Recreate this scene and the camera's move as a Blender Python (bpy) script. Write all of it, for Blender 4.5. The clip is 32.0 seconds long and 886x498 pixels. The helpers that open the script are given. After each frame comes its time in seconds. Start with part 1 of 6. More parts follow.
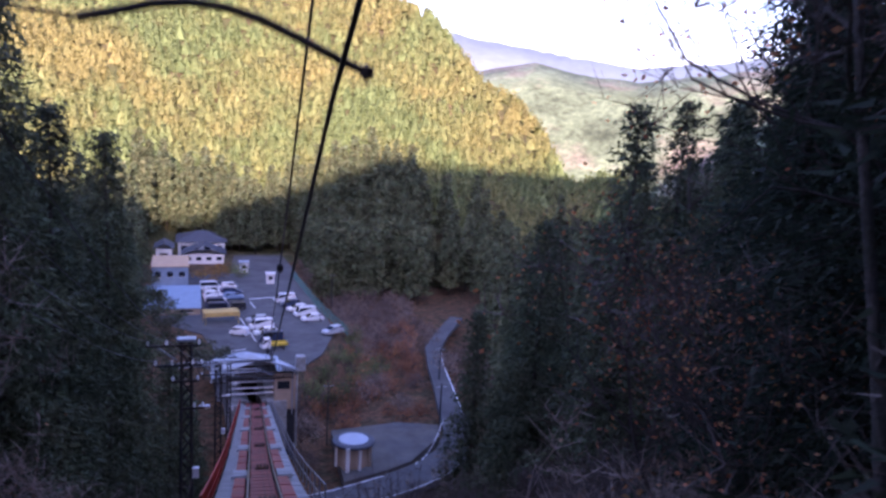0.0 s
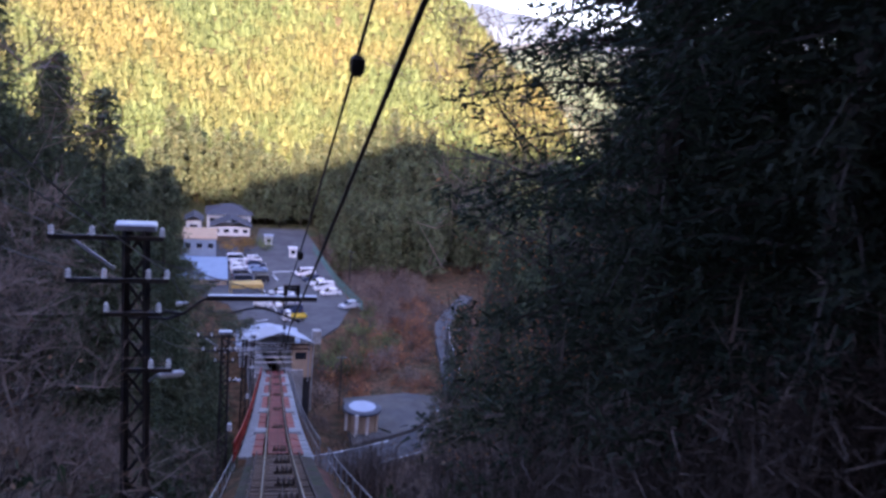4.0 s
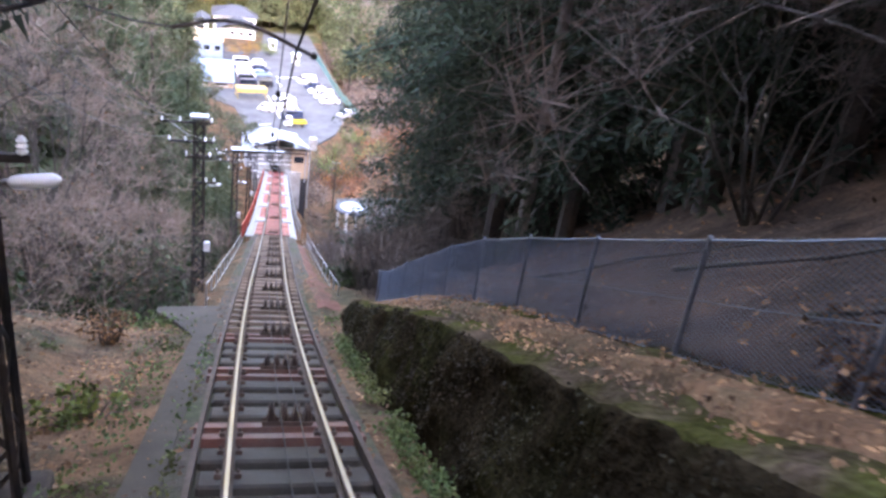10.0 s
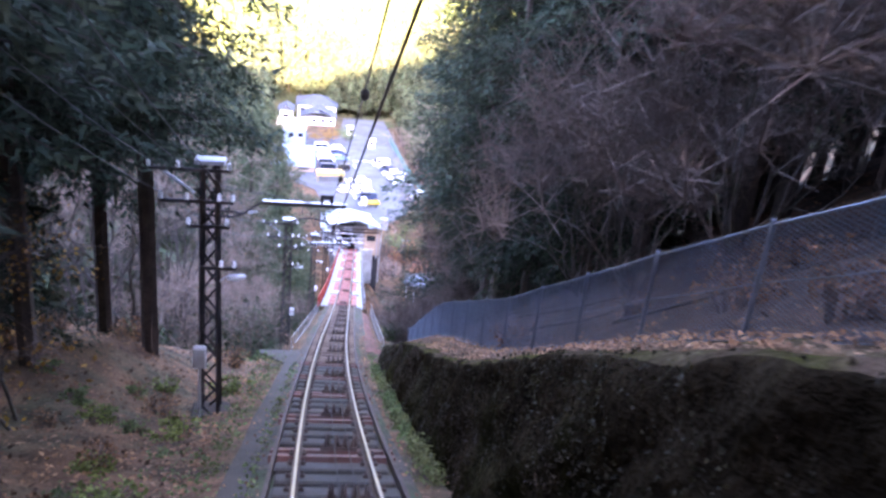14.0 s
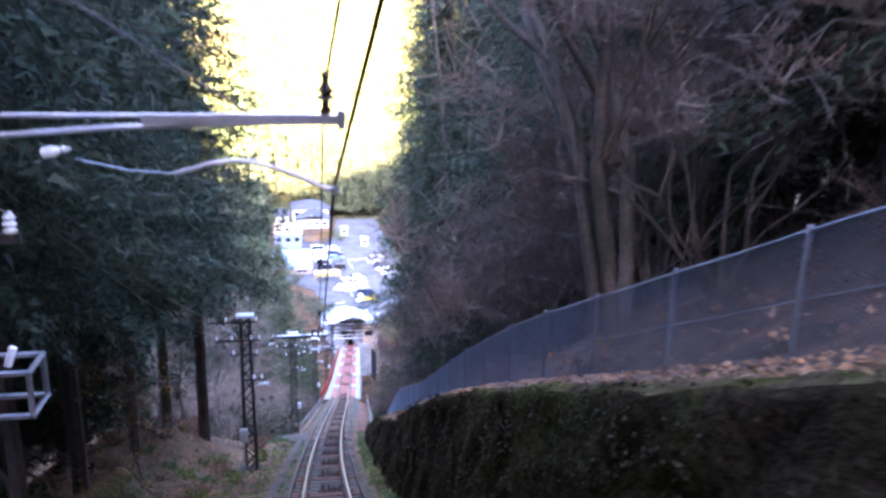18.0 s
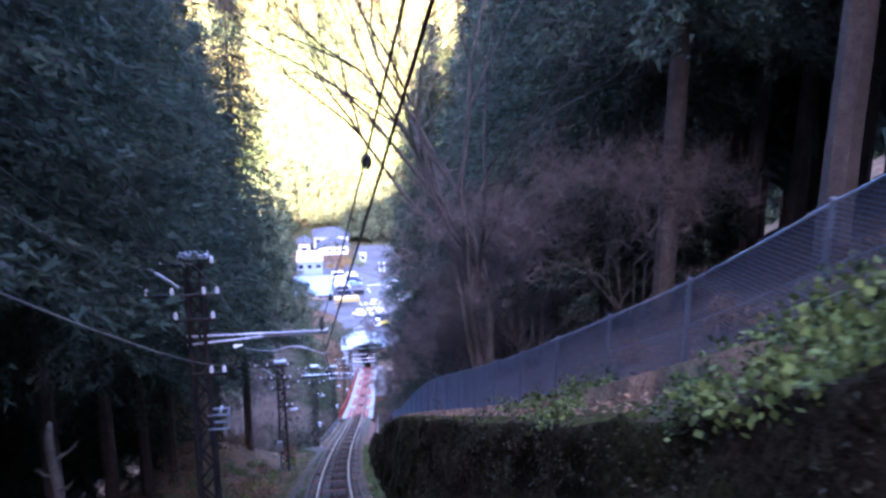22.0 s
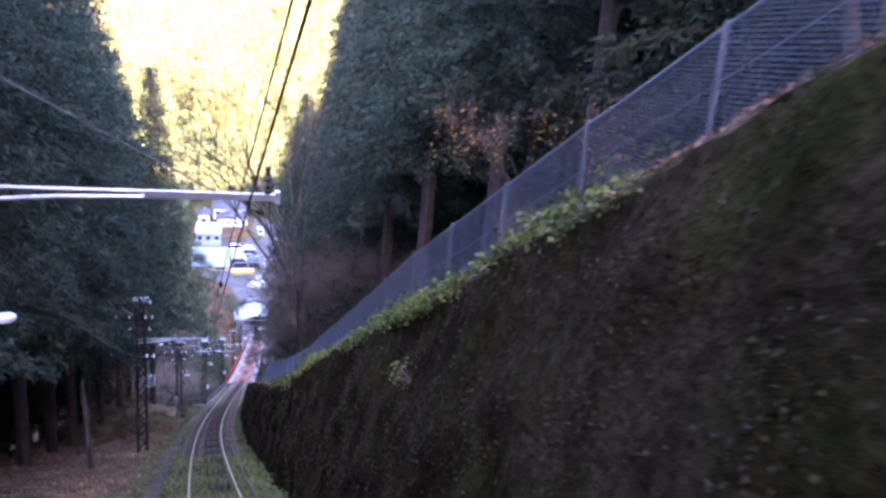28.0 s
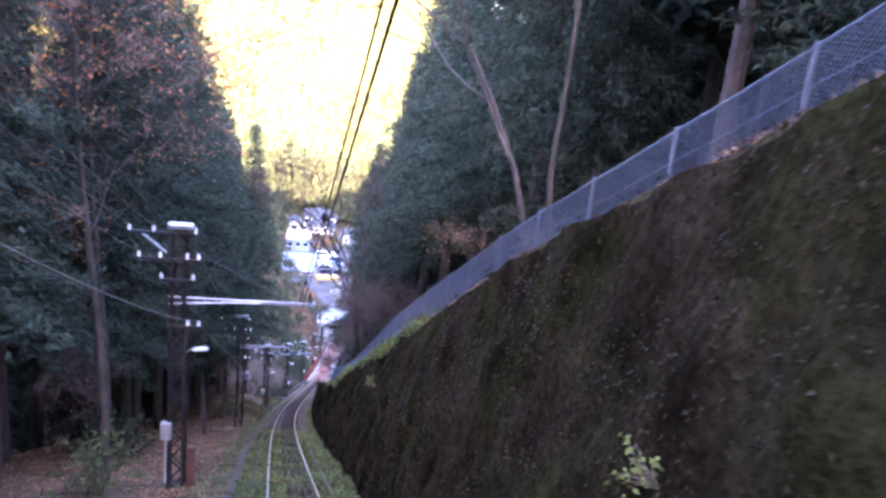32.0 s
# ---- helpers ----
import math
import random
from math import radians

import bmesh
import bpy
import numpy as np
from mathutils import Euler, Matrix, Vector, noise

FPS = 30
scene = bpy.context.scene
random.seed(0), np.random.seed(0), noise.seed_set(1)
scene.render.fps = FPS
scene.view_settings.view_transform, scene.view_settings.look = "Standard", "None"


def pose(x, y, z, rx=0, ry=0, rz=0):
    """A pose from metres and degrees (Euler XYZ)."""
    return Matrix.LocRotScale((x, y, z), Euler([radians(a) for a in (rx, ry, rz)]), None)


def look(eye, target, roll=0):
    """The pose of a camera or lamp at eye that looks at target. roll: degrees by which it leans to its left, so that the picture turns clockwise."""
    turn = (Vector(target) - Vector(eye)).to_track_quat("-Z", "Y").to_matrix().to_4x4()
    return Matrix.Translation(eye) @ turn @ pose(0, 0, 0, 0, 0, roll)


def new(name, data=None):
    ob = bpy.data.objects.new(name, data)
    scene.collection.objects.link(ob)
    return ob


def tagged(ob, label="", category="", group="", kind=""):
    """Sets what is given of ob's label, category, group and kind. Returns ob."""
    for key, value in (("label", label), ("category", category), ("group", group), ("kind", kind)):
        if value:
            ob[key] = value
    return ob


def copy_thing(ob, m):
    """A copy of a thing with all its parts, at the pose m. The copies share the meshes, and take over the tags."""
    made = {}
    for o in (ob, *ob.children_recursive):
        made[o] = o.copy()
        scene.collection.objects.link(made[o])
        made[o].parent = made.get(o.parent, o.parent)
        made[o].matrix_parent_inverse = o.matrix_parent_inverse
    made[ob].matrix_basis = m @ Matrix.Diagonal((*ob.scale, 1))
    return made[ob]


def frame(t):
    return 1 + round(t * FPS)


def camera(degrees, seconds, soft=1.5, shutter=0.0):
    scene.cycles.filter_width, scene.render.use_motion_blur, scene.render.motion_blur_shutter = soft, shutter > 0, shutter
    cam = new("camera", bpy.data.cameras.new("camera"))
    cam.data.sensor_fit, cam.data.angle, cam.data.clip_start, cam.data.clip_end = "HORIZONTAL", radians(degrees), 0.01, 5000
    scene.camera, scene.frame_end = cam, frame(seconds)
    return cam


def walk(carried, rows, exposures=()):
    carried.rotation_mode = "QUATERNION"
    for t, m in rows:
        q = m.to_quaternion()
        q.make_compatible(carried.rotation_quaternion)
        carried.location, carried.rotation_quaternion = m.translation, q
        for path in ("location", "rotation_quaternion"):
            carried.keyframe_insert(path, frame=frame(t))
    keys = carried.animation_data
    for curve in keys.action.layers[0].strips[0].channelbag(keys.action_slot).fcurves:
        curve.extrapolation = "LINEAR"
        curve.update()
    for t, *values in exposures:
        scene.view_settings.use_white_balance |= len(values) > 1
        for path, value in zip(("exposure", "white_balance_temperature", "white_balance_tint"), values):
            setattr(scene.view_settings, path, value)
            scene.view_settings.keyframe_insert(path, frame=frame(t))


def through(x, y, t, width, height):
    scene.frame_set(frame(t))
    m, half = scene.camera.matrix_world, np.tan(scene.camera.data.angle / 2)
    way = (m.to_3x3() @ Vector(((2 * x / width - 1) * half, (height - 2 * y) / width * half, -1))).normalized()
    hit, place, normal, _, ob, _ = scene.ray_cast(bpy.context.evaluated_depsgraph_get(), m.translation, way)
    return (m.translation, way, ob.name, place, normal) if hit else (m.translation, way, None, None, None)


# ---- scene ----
cam = camera(57.0, 32.0, 2.8, 0.5)
PATH = [
    (0.0, pose(0.000, 0.000, 2.800, 79.95, -3.16, -16.83)),
    (0.5, pose(-0.103, -1.221, 3.375, 80.21, -3.03, -16.98)),
    (1.0, pose(-0.208, -2.444, 3.946, 80.07, -2.32, -16.64)),
    (1.5, pose(-0.314, -3.670, 4.507, 80.15, -2.76, -16.18)),
    (2.0, pose(-0.424, -4.901, 5.055, 80.52, -2.37, -16.77)),
    (2.5, pose(-0.539, -6.138, 5.586, 80.66, -3.51, -16.70)),
    (4.5, pose(-0.692, -11.079, 7.752, 75.05, -5.25, -14.56)),
    (5.0, pose(-0.748, -12.315, 8.282, 71.94, -5.99, -15.03)),
    (5.5, pose(-0.802, -13.547, 8.811, 70.38, -6.86, -15.42)),
    (6.0, pose(-0.857, -14.772, 9.342, 66.68, -7.25, -16.21)),
    (6.5, pose(-0.913, -15.989, 9.872, 63.15, -8.05, -15.06)),
    (7.0, pose(-0.964, -17.196, 10.402, 63.22, -8.85, -15.91)),
    (7.5, pose(-1.016, -18.393, 10.932, 62.67, -9.07, -15.50)),
    (8.0, pose(-1.061, -19.584, 11.455, 62.67, -9.11, -15.47)),
    (8.5, pose(-1.112, -20.768, 11.980, 62.82, -8.67, -14.60)),
    (9.0, pose(-1.163, -21.948, 12.509, 63.24, -8.15, -13.96)),
    (9.5, pose(-1.198, -23.126, 13.044, 63.38, -7.76, -13.09)),
    (10.0, pose(-1.233, -24.308, 13.574, 64.15, -8.00, -13.38)),
    (10.5, pose(-1.294, -25.494, 14.100, 65.02, -7.59, -12.58)),
    (11.0, pose(-1.332, -26.688, 14.647, 65.46, -7.77, -12.83)),
    (11.5, pose(-1.348, -27.899, 15.212, 65.52, -7.74, -12.04)),
    (12.0, pose(-1.364, -29.131, 15.792, 65.97, -7.76, -11.66)),
    (12.5, pose(-1.373, -30.385, 16.381, 66.37, -7.74, -10.95)),
    (13.0, pose(-1.375, -31.659, 16.976, 67.17, -7.05, -8.89)),
    (13.5, pose(-1.375, -32.953, 17.583, 68.09, -6.55, -8.65)),
    (15.5, pose(-1.465, -38.244, 20.015, 69.67, -3.88, -8.07)),
    (16.0, pose(-1.462, -39.583, 20.639, 70.22, -4.03, -8.41)),
    (16.5, pose(-1.441, -40.938, 21.272, 70.96, -3.22, -7.82)),
    (17.0, pose(-1.397, -42.309, 21.917, 72.29, -2.08, -8.44)),
    (17.5, pose(-1.340, -43.693, 22.574, 73.17, -1.39, -8.77)),
    (18.0, pose(-1.284, -45.092, 23.244, 74.66, -1.26, -9.95)),
    (18.5, pose(-1.249, -46.507, 23.922, 75.23, -1.41, -10.42)),
    (19.0, pose(-1.224, -47.933, 24.612, 75.70, -1.05, -10.55)),
    (19.5, pose(-1.194, -49.364, 25.318, 75.83, -0.96, -10.30)),
    (20.0, pose(-1.162, -50.794, 26.030, 75.69, -1.11, -10.08)),
    (20.5, pose(-1.127, -52.224, 26.738, 75.70, -1.44, -10.09)),
    (21.0, pose(-1.090, -53.651, 27.441, 75.85, -1.29, -9.54)),
    (21.5, pose(-1.059, -55.077, 28.136, 75.96, -1.31, -9.23)),
    (22.0, pose(-1.033, -56.504, 28.817, 75.85, -0.28, -8.68)),
    (22.5, pose(-0.990, -57.933, 29.500, 76.11, 0.79, -8.29)),
    (23.0, pose(-0.936, -59.365, 30.193, 76.00, 0.81, -7.87)),
    (23.5, pose(-0.877, -60.803, 30.896, 76.03, 0.93, -7.61)),
    (24.0, pose(-0.814, -62.247, 31.606, 76.10, 0.72, -8.06)),
    (24.5, pose(-0.756, -63.697, 32.315, 76.12, 0.65, -7.78)),
    (25.0, pose(-0.706, -65.153, 33.016, 76.75, -0.55, -9.10)),
    (25.5, pose(-0.658, -66.613, 33.710, 77.03, -1.67, -10.24)),
    (26.0, pose(-0.605, -68.076, 34.400, 77.09, -2.30, -11.49)),
    (26.5, pose(-0.552, -69.538, 35.090, 76.59, -2.86, -11.26)),
    (28.5, pose(-0.371, -75.384, 37.851, 73.78, -5.44, -14.85)),
    (29.0, pose(-0.310, -76.840, 38.545, 74.21, -5.25, -13.55)),
    (29.5, pose(-0.258, -78.291, 39.245, 73.45, -5.02, -11.38)),
    (30.0, pose(-0.206, -79.738, 39.953, 74.11, -4.68, -10.36)),
    (30.5, pose(-0.154, -81.183, 40.661, 73.61, -5.61, -8.87)),
    (31.0, pose(-0.103, -82.630, 41.364, 74.60, -7.38, -10.62)),
    (31.5, pose(-0.050, -84.076, 42.068, 73.92, -6.81, -9.40)),
    (32.0, pose(0.000, -85.519, 42.776, 74.04, -6.16, -7.75)),
]
EXPOSURES = [(0.0, 1.95, 5600, 56), (2.5, 1.9, 5550, 57), (4.5, 2.75, 6100, 44), (5.0, 3.2, 6300, 42), (5.5, 3.4, 6600, 38), (6.0, 4.05, 7200, 36), (7.0, 4.65, 7900, 30), (10.0, 4.8, 7700, 32),
             (13.0, 5.05, 6550, 40), (17.0, 4.95, 6150, 44), (18.0, 4.9, 6050, 40), (19.0, 4.65, 5950, 41), (20.0, 4.45, 5800, 42), (21.0, 4.4, 5700, 44), (23.0, 4.55, 5400, 50), (25.0, 4.55, 5450, 54), (26.0, 4.35, 5700, 52), (29.0, 4.55, 6050, 49), (32.0, 4.65, 6050, 49)]
walk(cam, PATH, EXPOSURES)

# ---- world and sun ----
SUN_EL, SUN_AZ = 20.0, 8.0      # height, and how far it swings off the track's line, degrees
world = bpy.data.worlds.new("world")
scene.world = world
world.use_nodes = True
_nt = world.node_tree
_sky = _nt.nodes.new("ShaderNodeTexSky")
_sky.sky_type = "NISHITA"
_sky.sun_disc = False
_sky.sun_elevation = radians(SUN_EL)
_sky.sun_rotation = radians(180.0 + SUN_AZ)
_sky.air_density, _sky.dust_density, _sky.ozone_density = 1.0, 1.2, 1.5
_bg = _nt.nodes["Background"]
_bg.inputs["Strength"].default_value = 0.15
_nt.links.new(_sky.outputs[0], _bg.inputs[0])
sun = new("sun", bpy.data.lights.new("sun", "SUN"))
sun.data.energy, sun.data.angle, sun.data.color = 3.9, radians(0.5), (1.0, 0.86, 0.50)
_sd = Vector((math.sin(radians(SUN_AZ)), math.cos(radians(SUN_AZ)), -math.tan(radians(SUN_EL))))
sun.matrix_world = look((0, -300, 400), Vector((0, -300, 400)) + _sd)


# ---- the line of the track: centre between the rails, at the rails' top ----
def tx(y):
    if y > 0:
        return 0.457 + 0.0725 * y
    if y < -88:
        return tx(-88) + (y + 88) * (tx(-87) - tx(-88))
    return (((-1.1769e-07 * y - 1.33254e-05) * y + 5.13692e-04) * y + 6.77986e-02) * y + 0.457


def tz(y):
    if y < -88:
        return tz(-88) + (y + 88) * (tz(-87) - tz(-88))
    if y <= 0:
        return ((5.1904e-06 * y + 1.02245e-03) * y - 0.416) * y + 0.143
    if y <= 12:
        return 0.143 - 0.416 * y
    u = min(y, 52) - 12
    return 0.143 - 0.416 * 12 - 0.416 * u + 0.0011375 * u * u - 0.325 * max(0.0, y - 52)


def lerp_table(table, v):
    if v <= table[0][0]:
        return table[0][1]
    for (a, p), (b, q) in zip(table, table[1:]):
        if v <= b:
            return p + (q - p) * (v - a) / (b - a)
    return table[-1][1]


WALL_TOP = [(-110, 4.95), (-82, 4.85), (-76, 4.83), (-73, 4.74), (-70, 4.5), (-67.5, 4.3), (-64, 4.03), (-61, 3.82), (-59.5, 3.7), (-57, 3.46), (-55, 3.3), (-53.5, 2.95), (-51, 2.66), (-46, 2.64), (-36, 2.64),
            (-33, 2.6), (-30, 2.45), (-26.7, 2.14), (-24.9, 1.84), (-21, 1.4), (-17, 1.28), (-14, 1.15), (-11.7, 0.85), (-7.4, 0.28), (-3, -0.25)]
FENCE_FOOT = [(-110, 5.0), (-72, 4.92), (-67, 4.5), (-63, 4.2), (-60, 4.15), (-56, 3.7), (-52.7, 3.35), (-48.6, 3.05), (-44, 2.8), (-31.6, 2.64), (-27.8, 2.45), (-24.2, 1.96),
              (-21, 1.63), (-17, 1.52), (-13, 1.28), (-9.5, 0.74), (-6.1, 0.02), (-4, -0.3)]
FENCE_TOP = [(-110, 5.7), (-80, 5.55), (-73, 5.64), (-70, 5.5), (-67.5, 5.44), (-64.2, 5.27), (-60.6, 5.08), (-58.7, 4.85), (-57, 4.69), (-54.5, 4.46), (-52.1, 4.28), (-49.5, 4.0), (-47, 3.9),
             (-43, 3.78), (-36, 3.82), (-33, 3.82), (-31, 3.7), (-27.3, 3.43), (-25.3, 3.2), (-23.6, 3.05), (-20.8, 2.74), (-14.5, 2.5), (-12.4, 2.32), (-10, 1.85), (-8.9, 1.7), (-5.8, 1.03), (-4, 0.8)]
FENCE_S = 3.1


def smooth(a, b, v):
    t = min(1.0, max(0.0, (v - a) / (b - a)))
    return t * t * (3 - 2 * t)


def lean_back(y):
    """How far the wall's top lies back, where the wall is high."""
    return 0.66 * smooth(-50, -61, y)


def on_top(y, s):
    """The height over the rails of the strip between the wall's edge and the fence."""
    e = lean_back(y)
    q = 3.2 - (3.2 - s) * 1.16 / (1.16 - e)
    return lerp_table(WALL_TOP, y) + (lerp_table(FENCE_FOOT, y) - lerp_table(WALL_TOP, y)) * min(1.0, max(0.0, (q - 2.36) / 0.75))


RIDGE = [(-60, 190), (-25, 185), (-10, 170), (0, 128), (8, 84), (13, 52), (18, 24), (22, 0), (26, -20), (33, -36), (60, -40)]
VALLEY = [(0, -2.5), (24, -14), (60, -34), (82, -46.2), (110, -46.8), (160, -47.6), (260, -49), (420, -52)]


TERRACE = [(94, 9.5), (112, 11.5), (124, 14), (136, 22), (150, 26.6), (200, 25.5), (226, 27), (260, 34)]


def ground(x, y):
    s = x - tx(min(y, 100))
    b = tz(y)
    n = noise.noise((x * 0.21, y * 0.21, 3.1)) * 0.16 + noise.noise((x * 0.06, y * 0.06, 7.7)) * 0.35
    # the upper slope, on which the track lies
    if s >= 0:
        e = lean_back(y)
        if s < 2.42 + e:
            up = b - 0.34 - 0.1 * smooth(1.6, 1.8, s)
        elif s < 2.6 + e * 0.7:
            up = b + lerp_table(WALL_TOP, y) - 0.12
        else:
            f = lerp_table(FENCE_FOOT, y)
            up = b + f - 0.03 + 0.5 * max(0.0, min(s, 30) - 3.3) + 0.3 * max(0.0, s - 30) + n * min(1.0, max(0, s - 3.4) / 3)
    else:
        d = -s
        up = b - 0.34 - 0.12 * smooth(1.2, 2.2, d) - 0.25 * smooth(2.2, 4, d) + n * smooth(2.4, 5, d) - 0.5 * max(0.0, d - 8.0) * smooth(8, 14, d)
        up += 1.7 * math.exp(-((y + 13) / 6.5) ** 2) * smooth(2.8, 6.5, d) * (1 - smooth(8.5, 13, d))
        up -= 2.6 * smooth(-5.5, -2.0, y) * smooth(2.0, 3.4, d)
    # the valley
    v = lerp_table(VALLEY, y) + n * 2
    right = max(0.0, s - 7 - 0.34 * max(0.0, y - 40)) * 0.62 * (1 - smooth(70, 150, y))
    left = max(0.0, min(-s, 30) - 5) * (0.30 + 0.9 * smooth(16, 40, y)) * (1 - smooth(84, 116, y))
    v += right + left
    # bank on which the track runs to the bridge
    if -2 < y < 30:
        bank = b - 0.36 - 0.62 * max(0.0, min(abs(s), 2.6) - 1.25) - 0.95 * max(0.0, abs(s) - 2.6)
        v = max(v, bank * (1 - smooth(22, 27, y)) + v * smooth(22, 27, y))
    w = smooth(-3.0, 9.0, y + (2.0 if s < 0 else -1.0) - 0.10 * max(0.0, s - 6))
    z = up * (1 - w) + v * w
    if y > 88:      # terrace of the car park and the station
        edge = lerp_table(TERRACE, y)
        inside = smooth(-22, -16, x) * (1 - smooth(edge, edge + 5.5, x)) * smooth(94, 99, y) * (1 - smooth(290, 330, y))
        z = z * (1 - inside) + -41.0 * inside
    if 85 < y < 185 and x < -4:     # wooded spur beside the car park
        z += (15 * smooth(-6, -12, x) + 0.72 * max(0.0, min(-x, 60) - 12)) * math.exp(-((y - 134) / 17) ** 2)
    # the mountain on the other side
    r = math.hypot(x, y)
    if y > 60 and r > 150:
        az = math.degrees(math.atan2(x, y))
        base = 232 + 0.9 * max(0.0, az - 12) + 6 * math.sin(az * 0.35)
        top = lerp_table(RIDGE, az) + 5 * math.sin(az * 0.9) + 8 * noise.noise((az * 0.16, 2.0, 0))
        rise = -43 + 0.60 * max(0.0, r - base) + 9 * noise.noise((x * 0.012, y * 0.012, 1.0)) * smooth(base, base + 60, r)
        over = max(0.0, rise - top)
        m = min(rise, top) - 0.35 * over
        if r > base - 2:
            z = max(z, m) if m > -60 else z
        if r > 520:
            z = max(min(z, m if m > -60 else -60), -60 + 8 * noise.noise((x * 0.004, y * 0.004, 5.0)))
    if y < -105:    # the mountain that the track climbs
        k = smooth(-105, -160, y)
        up2 = 52 + 0.565 * max(0.0, -105 - y) - 1.1 * max(0.0, -105 - y - 316)
        z = z * (1 - k) + (up2 + 14 * noise.noise((x * 0.011, 0.3, 9.0)) * smooth(-200, -400, y) + (12 * math.sin(x * 0.02 + 0.8) - 6 - 2 * math.exp(-((x + 55) / 32) ** 2)) * smooth(-250, -420, y)) * k
    return z


# ---- materials ----
def mat(name, base, rough=0.8, metal=0.0, vary=0.25, scale=3.0, fine=40.0, bump=0.15, dist=0.02, tint=None, tint_scale=0.6, tint_amount=0.5, random_amount=0.0, island=0.0, spec=0.3, coords="Object"):
    """A surface with variation at two scales, a second colour in patches, and relief."""
    m = bpy.data.materials.new(name)
    m.use_nodes = True
    nt = m.node_tree
    b = nt.nodes["Principled BSDF"]
    b.inputs["Roughness"].default_value = rough
    b.inputs["Metallic"].default_value = metal
    b.inputs["Specular IOR Level"].default_value = spec
    tc = nt.nodes.new("ShaderNodeTexCoord")
    src = tc.outputs[coords]
    if coords == "World":
        src = None
    def tex(sc, detail):
        t = nt.nodes.new("ShaderNodeTexNoise")
        t.inputs["Scale"].default_value = sc
        t.inputs["Detail"].default_value = detail
        t.inputs["Roughness"].default_value = 0.62
        nt.links.new(src, t.inputs["Vector"])
        return t
    big, small = tex(scale, 5), tex(fine, 3)
    def ramp(source, lo, hi, a, c):
        r = nt.nodes.new("ShaderNodeMapRange")
        r.inputs["From Min"].default_value, r.inputs["From Max"].default_value = lo, hi
        r.inputs["To Min"].default_value, r.inputs["To Max"].default_value = a, c
        nt.links.new(source, r.inputs["Value"])
        return r.outputs["Result"]
    def mul(x, y):
        q = nt.nodes.new("ShaderNodeMath")
        q.operation = "MULTIPLY"
        nt.links.new(x, q.inputs[0])
        if isinstance(y, float):
            q.inputs[1].default_value = y
        else:
            nt.links.new(y, q.inputs[1])
        return q.outputs[0]
    k = mul(ramp(big.outputs["Fac"], 0.3, 0.7, 1 - vary, 1 + vary), ramp(small.outputs["Fac"], 0.3, 0.7, 1 - vary * 0.7, 1 + vary * 0.7))
    if random_amount:
        oi = nt.nodes.new("ShaderNodeObjectInfo")
        k = mul(k, ramp(oi.outputs["Random"], 0, 1, 1 - random_amount, 1 + random_amount))
    if island:
        ge = nt.nodes.new("ShaderNodeNewGeometry")
        k = mul(k, ramp(ge.outputs["Random Per Island"], 0, 1, 1 - island, 1 + island))
    if tint:
        t = tex(tint_scale, 6)
        mx = nt.nodes.new("ShaderNodeMix")
        mx.data_type = "RGBA"
        mx.inputs[6].default_value = (*base, 1)
        mx.inputs[7].default_value = (*tint, 1)
        nt.links.new(ramp(t.outputs["Fac"], 0.62 - tint_amount * 0.4, 0.75 - tint_amount * 0.3, 0, 1), mx.inputs[0])
        col = mx.outputs[2]
    else:
        c = nt.nodes.new("ShaderNodeRGB")
        c.outputs[0].default_value = (*base, 1)
        col = c.outputs[0]
    vm = nt.nodes.new("ShaderNodeVectorMath")
    vm.operation = "SCALE"
    nt.links.new(col, vm.inputs[0])
    nt.links.new(k, vm.inputs[3])
    nt.links.new(vm.outputs[0], b.inputs["Base Color"])
    if bump:
        bp = nt.nodes.new("ShaderNodeBump")
        bp.inputs["Strength"].default_value = min(1.0, bump * 3)
        bp.inputs["Distance"].default_value = dist
        nt.links.new(small.outputs["Fac"], bp.inputs["Height"])
        nt.links.new(bp.outputs[0], b.inputs["Normal"])
    return m


def leafy(name, base, tint, island=0.45, through=0.25, rnd=0.2, patch=0.5):
    """Leaves: colour that varies from clump to clump, some light passing through."""
    m = mat(name, base, 0.75, vary=0.3, scale=0.35, fine=6.0, bump=0.0, tint=tint, tint_scale=patch, tint_amount=0.5, island=island, random_amount=rnd, spec=0.2)
    nt = m.node_tree
    b = nt.nodes["Principled BSDF"]
    tr = nt.nodes.new("ShaderNodeBsdfTranslucent")
    mix = nt.nodes.new("ShaderNodeMixShader")
    mix.inputs[0].default_value = through
    src = b.inputs["Base Color"].links[0].from_socket
    nt.links.new(src, tr.inputs["Color"])
    nt.links.new(b.outputs[0], mix.inputs[1])
    nt.links.new(tr.outputs[0], mix.inputs[2])
    nt.links.new(mix.outputs[0], nt.nodes["Material Output"].inputs["Surface"])
    return m


M_UNDERWOOD = mat("dull_green_underwood", (0.085, 0.090, 0.036), 0.95, vary=0.5, scale=0.2, fine=1.5, bump=0.3, dist=0.3, tint=(0.11, 0.085, 0.045), tint_scale=0.05, tint_amount=0.4, spec=0.1)
M_LITTER = mat("leaf_litter", (0.150, 0.080, 0.043), 0.95, vary=0.6, scale=1.2, fine=16, bump=0.3, dist=0.05, tint=(0.068, 0.055, 0.030), tint_scale=0.5, tint_amount=0.45, spec=0.1)
# litter darkened in colour for the shade on the slope behind the fence
M_SHADEFLOOR = mat("shade_darkened_forest_floor", (0.062, 0.040, 0.028), 0.96, vary=0.6, scale=1.4, fine=14, bump=0.3, dist=0.05, tint=(0.110, 0.062, 0.038), tint_scale=0.6, tint_amount=0.35, spec=0.1)
